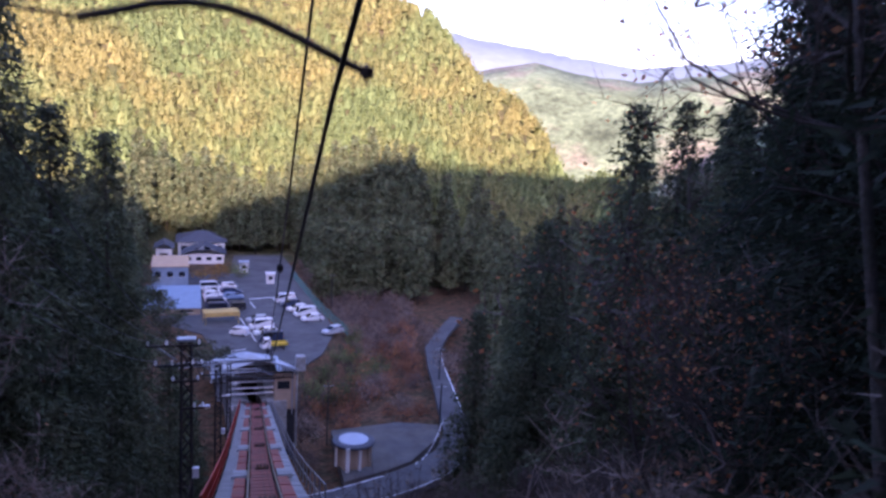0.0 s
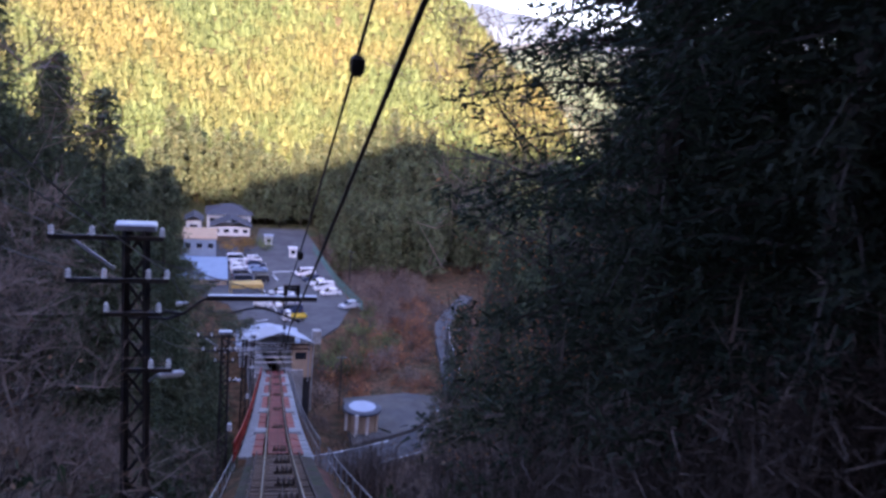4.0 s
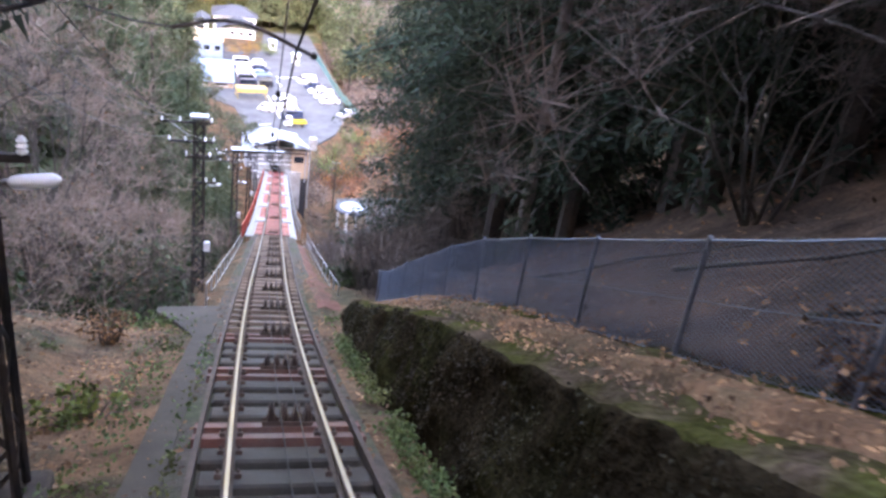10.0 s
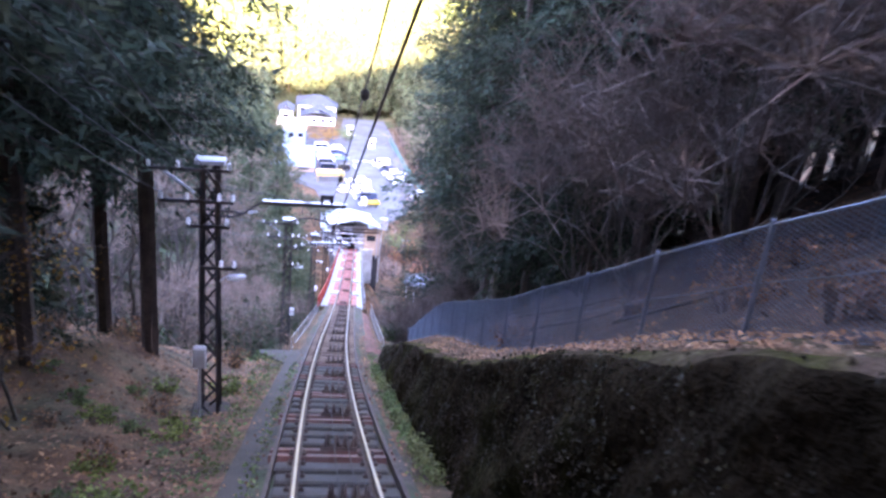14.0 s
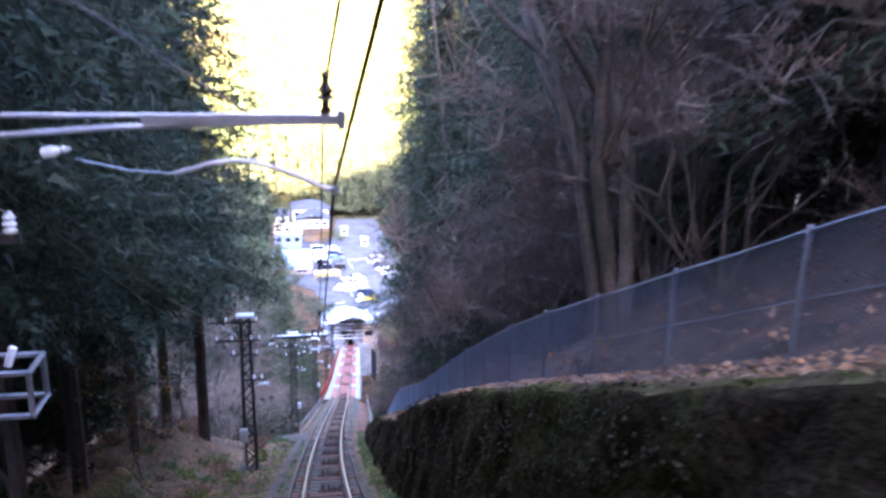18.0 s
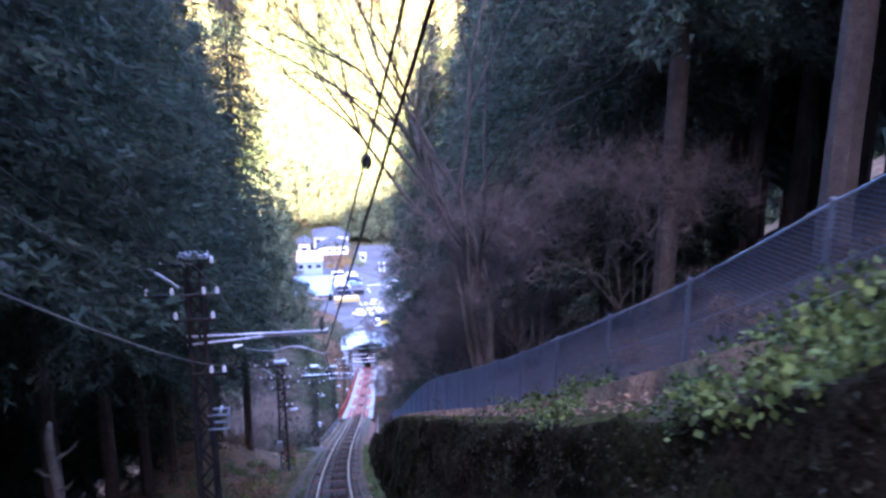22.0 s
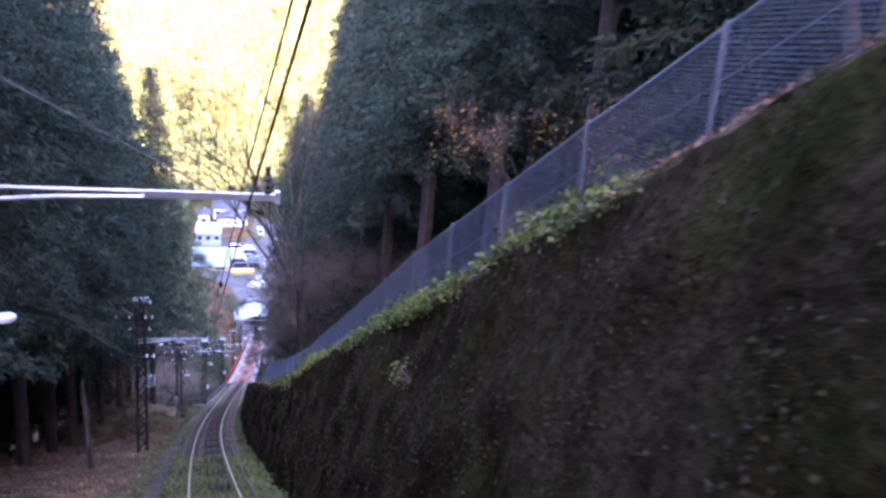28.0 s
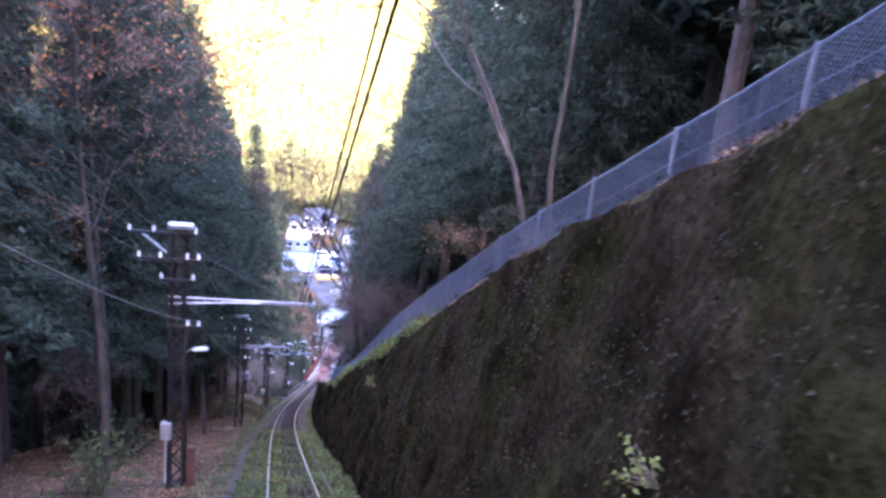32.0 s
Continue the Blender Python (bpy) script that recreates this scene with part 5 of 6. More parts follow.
B5 = bare_tree(45, 4.3, 0.04, 3, 2, leaves=M_GOLD, per=26, leaf_size=0.085, spread=0.28, label="small tree with golden autumn leaves")
plant(B5, rel([(7.7, -56.8), (-5.7, -20.0)]), 10, 1.05, 1.12)
B6 = bare_tree(46, 9.0, 0.10, 4, 1, (0.1, 0.05), material=M_BARK, leaves=M_RUSSET, per=5, leaf_size=0.07, label="slender tree with sparse russet leaves on the bank")
plant(B6, rel([(-8.4, -69.0), (-7.6, -56)]), 19, 0.9, 1.1)
B11 = clear_tree(58, 20, 0.3, 0.14, (0.01, 0.03), 16, "tall slender brown tree with scattered orange leaves beside the pole", M_RUSSET, 9, 0.11)
plant(B11, rel([(-5.5, -62.3), (-7.2, -66.5), (-6.6, -57.0)]), 38, 0.95, 1.05, turn=0.6)
G1 = shrub(51, 2.2, 1.8, 46, 0.15, M_BUSH, "dense evergreen shrub with small leaves")
plant(G1, rel([(-3.9, 0.5), (-4.6, 2.6), (-5.4, -0.5), (-4.0, 5.0), (-4.8, 7.5), (-4.2, 10), (3.3, 1.5), (3.8, 5), (4.2, 8.5), (-3.6, 14), (3.6, 13), (-6.2, -58)] + [(q, w) for q, w in ((5.0, 5.5), (6.0, 7.5), (7.2, 6.0), (5.6, 10.5), (8.0, 8.0), (9.0, 6.2), (6.8, 12.8), (9.8, 10.5), (4.6, 12.0), (11, 8), (8.6, 14.5), (5.6, 15.5))]), 11, 0.8, 1.3)
for q, k in (((-5.0, 3.0), 1.9), ((-5.6, 7.0), 2.1), ((-4.7, 10.5), 1.7), ((-5.8, -0.5), 1.8), ((-6.6, 4.5), 2.3), ((-4.4, 14.5), 1.7)):
    copy_thing(G1, Matrix.Translation((tx(q[1]) + q[0], q[1], ground(tx(q[1]) + q[0], q[1]) - 0.1)) @ Matrix.Rotation(k * 9, 4, "Z") @ Matrix.Diagonal((k, k, k, 1)))
G2 = shrub(52, 1.1, 0.55, 30, 0.10, M_IVY, "low yellow-green leafy plant")
plant(G2, rel([(-3.0, -20), (-3.9, -22.5), (-2.6, -14.5), (-4.2, -15.5), (-3.3, -27), (-3.0, -24.8), (-4.8, -19), (-4.4, -73), (-3.6, -69)]), 12, 0.7, 1.3)


G5 = shrub(56, 1.7, 1.5, 34, 0.10, M_WEED, "pale green leafy shrub on the bank beside the pole")
plant(G5, rel([(-4.9, -66.6)]), 33, 1.25, 1.3)
G6 = shrub(57, 1.3, 1.5, 24, 0.085, M_IVY, "thin yellow-green leafy shrub on the leafy bank")
plant(G6, rel([(-5.6, -25.0), (-4.7, -25.8), (-6.3, -27.2), (-6.0, -22.4), (-5.4, -30.0)]), 34, 0.6, 1.1)
G3 = shrub(54, 0.7, 0.32, 20, 0.07, M_WEED, "low clump of dull green weeds on the leafy bank")
plant(G3, scatter(71, 26, -8.5, -2.3, -34, -6, 0.8) + scatter(72, 22, -7.5, -2.5, -90, -62, 0.9), 30, 0.6, 1.4)
G4 = shrub(55, 0.9, 0.7, 24, 0.06, M_DRYLEAF, "clump of dry brown grass and stalks on the bank")
plant(G4, scatter(73, 34, -9, -2.6, -34, -4, 1.1) + scatter(74, 16, 3.4, 7, -70, -20, 1.4), 31, 0.6, 1.5)
# bare brown trees of the bank and leafless brush on the open slopes
B8 = bare_tree(49, 10.5, 0.09, 4, 3, (0.05, 0.02), material=M_PALEBARK, spread=0.2, leaves=M_DRYLEAF, per=1, leaf_size=0.08, twig_material=M_TWIGPALE, label="tall bare pale brown tree on the bank")
plant(B8, rel([(-7.4, 3.5), (-9.5, 8.0), (-8.2, 13.5), (-11.5, 2.0), (-10.5, 17.5), (-13, 10), (-8.8, -4.0), (-12.5, -5.0)]), 23, 0.85, 1.15)


def brush(seed, w, h, n, material):
    rng = random.Random(seed)
    t = thing("bare_bush", "tangle of leafless grey-brown brushwood on the slope", "shrub", group="brush on the slope")
    bm = bmesh.new()
    v, f = [], []
    for i in range(n):
        a, q = rng.uniform(0, 6.28), rng.random()
        root = Vector((math.cos(a) * 0.3 * w * rng.random(), math.sin(a) * 0.3 * w * rng.random(), -0.2))
        tip = Vector((math.cos(a) * q * w * 0.6, math.sin(a) * q * w * 0.6, h * rng.uniform(0.45, 1.0)))
        mid = root.lerp(tip, 0.5) + Vector((rng.gauss(0, 0.12), rng.gauss(0, 0.12), 0.1 * h))
        tube(bm, [root, mid, tip], [0.02, 0.013, 0.004], 3, False)
        for _ in range(14):
            p = mid.lerp(tip, rng.random())
            e = p + Vector((rng.gauss(0, 0.3), rng.gauss(0, 0.3), rng.gauss(0.22, 0.25)))
            k = len(v)
            v += [p, p + Vector((rng.gauss(0, 0.012), rng.gauss(0, 0.012), 0.014)), e]
            f.append((k, k + 1, k + 2))
    o = new("stalk", mesh_of(bm, "stalk", M_BARK, False))
    o.parent = t
    tagged(o, kind="stuff")
    o = new("fine_twig", from_arrays("fine_twig", v, f, material))
    o.parent = t
    tagged(o, kind="stuff")
    return t


K1 = brush(53, 2.6, 2.6, 34, M_TWIG)
plant(K1, scatter(61, 44, 3.3, 12.0, 1, 24, 1.7) + scatter(62, 26, 3.3, 8.0, -4.5, 3, 1.0) + scatter(65, 40, 9, 20, 20, 42, 1.9) + scatter(63, 18, -9, -3.0, 0, 22, 2.0), 24, 0.7, 1.35)


def snag(y, s, H):
    """A broken dead trunk with a few stubs."""
    rng = random.Random(90)
    bm = bmesh.new()
    tube(bm, [(0.1, 0, -0.4), (0.03, 0.02, H * 0.3), (-0.06, 0, H * 0.65), (-0.14, 0.03, H * 0.92), (-0.10, 0.05, H)], [0.12, 0.10, 0.085, 0.075, 0.03], 8)
    for i in range(5):
        z = H * rng.uniform(0.45, 0.97)
        a = rng.uniform(0, 6.28)
        d = Vector((math.cos(a), math.sin(a), 0.5)) * rng.uniform(0.2, 0.5)
        tube(bm, [Vector((-0.08, 0.02, z)), Vector((-0.08, 0.02, z)) + d * 0.6, Vector((-0.08, 0.02, z)) + d + Vector((0, 0, 0.1))], [0.035, 0.025, 0.01], 5)
    x = tx(y) + s
    whole("dead_trunk", bm, M_PALEBARK, "broken pale dead trunk standing on the bank", "dead tree", flat=False, m=Matrix.Translation((x, y, ground(x, y))))


snag(-44.1, -4.37, 3.7)
rng = random.Random(91)
for y, s, L in ((-13.5, 4.2, 4.5), (-16.5, 4.6, 5.0), (-19.5, 4.0, 3.6), (-23.0, 4.4, 4.8), (-30.5, 4.6, 4.0), (-44.0, 4.8, 4.2)):
    bm = bmesh.new()
    pts = []
    for i in range(6):
        q = i / 5
        yy, ss = y - L * q * 0.8, s + L * q * 0.35 + rng.uniform(-0.06, 0.06)
        x = tx(yy) + ss
        pts.append(Vector((x, yy, ground(x, yy) + 0.10 + rng.uniform(0, 0.08))))
    tube(bm, pts, [0.035, 0.032, 0.028, 0.022, 0.016, 0.008], 5)
    whole("fallen_branch", bm, M_PALEBARK, "long thin fallen branch lying on the leafy slope", "branch", group="fallen branches", flat=False)


# ivy over the wall's top, and single plants rooted in its face
def ivy_bank():
    rng = random.Random(61)
    pts = []
    for _ in range(3200):
        y = -rng.triangular(44, 69, 58)
        s = rng.uniform(2.2 + lean_back(y) * 0.85, 3.25)
        clump = noise.noise((y * 0.42, s * 0.5, 3.0)) + 0.5 * noise.noise((y * 1.3, s, 6.0))
        if clump < 0.02 - 0.3 * smooth(47, 52, -y) * (1 - smooth(62, 66, -y)):
            continue
        top = on_top(y, s)
        h = top + rng.uniform(0.0, 0.10 + 0.5 * max(0.0, clump))
        if s < 2.35 + lean_back(y):
            h -= rng.uniform(0, 0.16)
            s -= 0.12
        pts.append(Vector((tx(y) + s, y, tz(y) + h)))
    v, f = leaf_cards(rng, pts, 0.062, 0.085, 11, wid=0.48)
    ob = new("ivy", from_arrays("ivy", v, f, M_IVY))
    tagged(ob, "yellow-green ivy spreading over the wall top below the fence", "ivy", kind="stuff")


ivy_bank()
for y, h, k in ((-64.1, 2.75, 0.6), (-80.9, 2.15, 0.5)):
    rng = random.Random(int(-y))
    t = thing("wall_plant", "small leafy plant rooted in the mossy wall", "plant")
    pts = []
    bm = bmesh.new()
    for i in range(16):
        tip = Vector((-0.15 - rng.random() * 0.25, rng.gauss(0, 0.22), rng.uniform(-0.1, 0.5))) * k
        tube(bm, [(0.06, 0, -0.05), tip * 0.5, tip], [0.012, 0.008, 0.004], 3, False)
        pts.append(tip)
    o = new("stalk", mesh_of(bm, "stalk", M_TWIG))
    o.parent = t
    tagged(o, kind="stuff")
    v, f = leaf_cards(rng, pts, 0.05, 0.06, 5)
    o = new("leaves", from_arrays("leaves", v, f, M_IVY))
    o.parent = t
    t.matrix_basis = Matrix.Translation((tx(y) + 1.74 + (0.34 + lean_back(y)) * (h / lerp_table(WALL_TOP, y)) ** 1.5, y, tz(y) + h))


# fallen leaves and weeds
def fallen():
    rng = random.Random(71)
    v, f = [], []
    def leaf(x, y, z, k):
        a = rng.uniform(0, 6.28)
        tilt = Vector((rng.gauss(0, 0.35), rng.gauss(0, 0.35), 1)).normalized()
        u = tilt.cross(Vector((math.cos(a), math.sin(a), 0))).normalized()
        w = tilt.cross(u)
        c = Vector((x, y, z))
        n = len(v)
        v.extend([c - u * k, c + w * k * 0.6, c + u * k, c - w * k * 0.6])
        f.append((n, n + 1, n + 2, n + 3))
    for _ in range(24000):
        y = rng.uniform(-88, -4)
        s = -2.1 - rng.random() ** 1.4 * 8
        x = tx(y) + s
        leaf(x, y, ground(x, y) + 0.03, rng.uniform(0.03, 0.075))
    for _ in range(12000):
        y = rng.uniform(-88, -8)
        s = rng.uniform(2.25 + lean_back(y), 3.15)
        top = on_top(y, s)
        leaf(tx(y) + s, y, tz(y) + top + 0.06 + rng.uniform(0, 0.05), rng.uniform(0.018, 0.042))
    for _ in range(9000):
        y = rng.uniform(-90, -6)
        s = 3.2 + rng.random() ** 1.3 * 12
        x = tx(y) + s
        leaf(x, y, ground(x, y) + 0.04, rng.uniform(0.03, 0.07))
    for _ in range(1500):
        y = rng.uniform(-60, 10)
        s = rng.choice((-1.25, 1.3)) + rng.gauss(0, 0.2)
        leaf(tx(y) + s, y, tz(y) - 0.28, rng.uniform(0.03, 0.06))
    tagged(new("fallen_leaves", from_arrays("fallen_leaves", v, f, M_DRYLEAF)), "brown fallen leaves strewn over the slopes", "leaves", kind="stuff")


fallen()


def weeds():
    rng = random.Random(72)
    pts = []
    for _ in range(5200):
        y = rng.uniform(-92, -7)
        if noise.noise((y * 0.3, 0, 0)) < -0.15:
            continue
        s = 1.42 + abs(rng.gauss(0, 0.14))
        pts.append(Vector((tx(y) + s, y, tz(y) - 0.30 + rng.uniform(0, 0.16))))
    for _ in range(900):
        y = rng.uniform(-90, -9)
        s = -1.17 - abs(rng.gauss(0, 0.03))
        pts.append(Vector((tx(y) + s, y, tz(y) - 0.33 + rng.uniform(0, 0.07))))
    for _ in range(1500):
        y = rng.uniform(-90, -6)
        s = -1.68 - abs(rng.gauss(0, 0.5))
        pts.append(Vector((tx(y) + s, y, tz(y) - 0.42 + rng.uniform(0, 0.1))))
    for _ in range(11000):
        y = rng.triangular(-95, -50, -78)
        s = rng.uniform(-1.3, 1.4)
        if noise.noise((y * 0.7, s * 1.4, 2.0)) < -0.1:
            continue
        pts.append(Vector((tx(y) + s, y, tz(y) - 0.18 + rng.uniform(0, 0.10))))
    v, f = leaf_cards(rng, pts, 0.07, 0.08, 5, 0.5)
    tagged(new("weeds", from_arrays("weeds", v, f, M_WEED)), "green weeds and low plants beside the track", "weeds", kind="stuff")


weeds()


def track_moss():
    """Flat cushions of moss between the rails of the upper track."""
    rng = random.Random(73)
    pts = []
    for _ in range(15000):
        y = rng.uniform(-95, -46)
        s = rng.uniform(-1.15, 1.45)
        if noise.noise((y * 0.5, s * 1.2, 5.0)) < -0.12 - 0.02 * (y + 78):
            continue
        pts.append(Vector((tx(y) + s, y, tz(y) - 0.15 - 0.10 * smooth(0.9, 1.3, abs(s)) + rng.uniform(0, 0.03))))
    v, f = leaf_cards(rng, pts, 0.07, 0.05, 3, 0.0, 0.5)
    tagged(new("track_moss", from_arrays("track_moss", v, f, M_TRACKMOSS)), "yellow-green moss and low weeds between the rails", "moss", kind="stuff")


M_TRACKMOSS = leafy("yellow_green_moss", (0.150, 0.150, 0.045), (0.105, 0.125, 0.040), island=0.4, through=0.1, rnd=0.0)
track_moss()


M_TANROOF = mat("orange_tan_roof", (0.52, 0.36, 0.22), 0.8, vary=0.12, scale=0.6, fine=12, bump=0.05)


M_GRAVEL = mat("pale_gravel", (0.115, 0.110, 0.103), 0.95, vary=0.25, scale=0.4, fine=8, bump=0.2, dist=0.03, tint=(0.13, 0.115, 0.095), tint_scale=0.15, tint_amount=0.4)


# ---- woods on the far mountain: every crown a dark core under many tufts ----
def far_woods():
    rng = random.Random(81)
    g = np.random.default_rng(81)
    spots = []
    r = 226.0
    while r < 470:
        step = 2.8 + (r - 226) * 0.006
        az = -24.0
        while az < 44:
            a = radians(az + rng.uniform(-0.4, 0.4))
            rr = r + rng.uniform(-2.0, 2.0)
            x, y = rr * math.sin(a), rr * math.cos(a)
            if y > 215 and r > (248 if az > -8 else 226):
                spots.append((x, y, ground(x, y) - 0.5, rng.uniform(4.5, 8.0), rng.uniform(1.7, 2.7)))
            az += math.degrees(step / r)
        r += step
    S = np.array(spots)
    n = len(S)
    # core: a five-sided cone
    k = 5
    ang = g.uniform(0, 6.28, (n, 1)) + np.arange(k) * 6.283 / k
    ring = np.stack([S[:, None, 0] + np.cos(ang) * S[:, None, 4] * 1.05, S[:, None, 1] + np.sin(ang) * S[:, None, 4] * 1.05, np.repeat(S[:, None, 2], k, 1)], 2)
    tip = np.stack([S[:, 0], S[:, 1], S[:, 2] + S[:, 3] * 0.72], 1)[:, None]
    core = np.concatenate([ring, tip], 1).reshape(-1, 3)
    base = np.arange(n)[:, None] * (k + 1)
    cf = np.stack([np.stack([base[:, 0] + i, base[:, 0] + (i + 1) % k, base[:, 0] + k], 1) for i in range(k)], 1).reshape(-1, 3)
    # tufts on the cone's face
    m = 66
    q = 1 - np.sqrt(g.uniform(0, 1, (n, m))) * 0.97
    a = g.uniform(0, 6.28, (n, m))
    rad = S[:, None, 4] * (1 - q) ** 0.7 * g.uniform(0.6, 1.2, (n, m))
    c = np.stack([S[:, None, 0] + np.cos(a) * rad, S[:, None, 1] + np.sin(a) * rad, S[:, None, 2] + S[:, None, 3] * q], 2)
    u = np.stack([np.cos(a), np.sin(a), g.normal(0.5, 0.4, (n, m))], 2) + g.normal(0, 0.45, (n, m, 3))
    u /= np.linalg.norm(u, axis=2, keepdims=True)
    w = np.cross(u, g.normal(0, 1, (n, m, 3)))
    w /= np.linalg.norm(w, axis=2, keepdims=True)
    h = np.cross(u, w)
    z = g.uniform(0.30, 0.80, (n, m, 1))
    tri = np.stack([c - w * z * 0.8 - h * z * 0.4, c + w * z * 0.8 - h * z * 0.4, c + h * z], 2).reshape(-1, 3)
    tf = np.arange(len(tri)).reshape(-1, 3) + len(core)
    me = bpy.data.meshes.new("far_woods")
    me.from_pydata(np.concatenate([core, tri]).tolist(), [], np.concatenate([cf, tf]).tolist())
    me.materials.append(M_HILL)
    tagged(new("far_woods", me), "dense conifer woods on the far mountain, lit by low sun above and shaded below", "woods", kind="stuff")


far_woods()


# distant ridges; the farthest one carries its haze in the pale base colour
def distant(name, r, table, material, label):
    vs, fs = [], []
    az = -60.0
    n = 0
    while az <= 75:
        h = lerp_table(table, az) + r * 0.004 * noise.noise((az * 0.5, r, 0)) + r * 0.0025 * noise.noise((az * 1.9, r, 3))
        a = radians(az)
        for k, (rr, z) in enumerate(((r, -90), (r + 0.25 * r, 0.5 * h), (r + 0.4 * r, h), (r + 0.75 * r, -90))):
            vs.append((rr * math.sin(a), rr * math.cos(a), z))
        if n:
            b = n * 4
            for k in range(3):
                fs.append((b - 4 + k, b + k, b + k + 1, b - 3 + k))
        n += 1
        az += 0.5
    ob = new(name, from_arrays(name, vs, fs, material))
    for p in ob.data.polygons:
        p.use_smooth = True
    tagged(ob, label, "mountain", kind="structure")


M_MID = mat("middle_ridge_woods", (0.14, 0.175, 0.10), 1.0, vary=0.55, scale=0.02, fine=0.18, bump=0.2, dist=4.0, tint=(0.22, 0.16, 0.13), tint_scale=0.008, tint_amount=0.25)
distant("backdrop_ridge", 640, [(-60, 60), (5, 20), (14, 24), (19, 40), (23, 52), (26, 42), (30, 36), (40, 60), (75, 90)], M_MID, "wooded middle ridge with russet patches")
distant("backdrop_mountain", 1700, [(-60, 200), (5, 160), (13, 225), (17, 205), (21, 180), (26, 150), (30, 130), (45, 200), (75, 260)], M_FARHAZE, "distant wooded mountain with haze in its pale colour")


# ---- the station, car park and houses in the valley ----
def prism(bm, pts, z0, z1, mi=0):
    lo = [bm.verts.new((x, y, z0)) for x, y in pts]
    hi = [bm.verts.new((x, y, z1)) for x, y in pts]
    n = len(pts)
    for i in range(n):
        bm.faces.new((lo[i], lo[(i + 1) % n], hi[(i + 1) % n], hi[i]))
    bm.faces.new(hi)
    bm.faces.new(list(reversed(lo)))


def flat_sheet(name, pts, z, material, label, category, thick=0.1, kind="structure"):
    bm = bmesh.new()
    prism(bm, pts, z - thick, z)
    bmesh.ops.recalc_face_normals(bm, faces=bm.faces)
    return whole(name, bm, material, label, category, kind=kind)


flat_sheet("car_park", [(5.8, 119), (12.6, 118), (14.2, 124), (21.8, 136), (26.3, 150), (25.2, 200), (24, 226), (11, 226), (9, 204), (-9, 204), (-9, 162), (1.8, 150), (4.6, 135)], -40.9, M_ASPHALT, "grey asphalt car park with white lines", "car park", 0.3)
for k, (xa, ya, xb, yb, w) in enumerate(((11.9, 175.9, 18.5, 177.5, 0.5), (9.2, 160.2, 11.1, 144.2, 0.25), (11.9, 173.3, 12.6, 168.3, 0.25), (6.5, 139, 9, 140.0, 0.3))):
    bm = bmesh.new()
    bar(bm, (xa, ya, -40.88), (xb, yb, -40.88), w, 0.02)
    whole("painted_line", bm, M_PAINTLINE, "white painted line on the asphalt", "road marking", kind="structure", group="painted lines")


def ribbon(name, pts, w, material, label, zs, cat="road"):
    bm = bmesh.new()
    rows = []
    for i, (x, y) in enumerate(pts):
        a, b = Vector(pts[max(0, i - 1)]), Vector(pts[min(len(pts) - 1, i + 1)])
        d = (b - a).normalized()
        n = Vector((d.y, -d.x))
        ww = w[i] if isinstance(w, list) else w
        rows.append([bm.verts.new((x + n.x * ww * k, y + n.y * ww * k, zs[i] + dz)) for k, dz in ((-0.5, 0), (0.5, 0), (0.5, -0.8), (-0.5, -0.8))])
    for a, b in zip(rows, rows[1:]):
        for k in range(4):
            bm.faces.new((a[k], a[(k + 1) % 4], b[(k + 1) % 4], b[k]))
    bm.faces.new(rows[0])
    bm.faces.new(list(reversed(rows[-1])))
    bmesh.ops.recalc_face_normals(bm, faces=bm.faces)
    return whole(name, bm, material, label, cat, kind="structure")


ROAD = [(7, 88.5), (18, 91.3), (25, 94), (30.5, 97), (35, 101.5), (38, 108), (39.4, 117), (41.5, 128), (43.6, 140), (46, 150), (51, 160), (58, 172)]
ROAD_W = [5.5, 5.5, 5.5, 5.5, 5.2, 4.6, 3.8, 3.3, 3.0, 3.0, 3.0, 3.0]
def road_x(y):
    return lerp_table([(b, a) for a, b in ROAD], y)
ribbon("valley_road", ROAD, ROAD_W, M_ASPHALT, "narrow grey asphalt valley road with white edge lines", [-45.0] * len(ROAD))
def beside(i0, i1, k):
    return [(x + k * w * (0.46 if y < 100 else 1.0) * 0.46, y - k * w * 0.46 * (0.9 if y < 100 else 0.3)) for (x, y), w in list(zip(ROAD, ROAD_W))[i0:i1]]
ribbon("road_edge_line", beside(1, 5, 1), 0.22, M_PAINTLINE, "white edge line of the valley road", [-44.97] * 4, "road marking")
ribbon("road_edge_line", beside(0, 3, -1), 0.22, M_PAINTLINE, "white edge line of the valley road", [-44.97] * 3, "road marking")
ribbon("road_edge_line", beside(6, 10, 1), 0.22, M_PAINTLINE, "white edge line of the valley road", [-44.97] * 4, "road marking")
for i in range(13):
    t = i / 12
    x, y = 28.8 + 7.9 * t ** 0.75, 98.9 + 13.5 * t
    bm = bmesh.new()
    bar(bm, (x, y, -44.93), (x + 0.45 * (1 - t), y + 0.6, -44.93), 0.18, 0.02)
    whole("road_dash", bm, M_PAINTLINE, "short white dash on the valley road", "road marking", kind="structure", group="road dashes")
flat_sheet("gravel_yard", [(18.5, 95.5), (24.5, 97.8), (28.5, 100.0), (34.8, 107.5), (35.8, 111.5), (30, 113.5), (19.5, 112)], -44.98, M_GRAVEL, "pale gravel yard beside the road", "yard", 1.6)
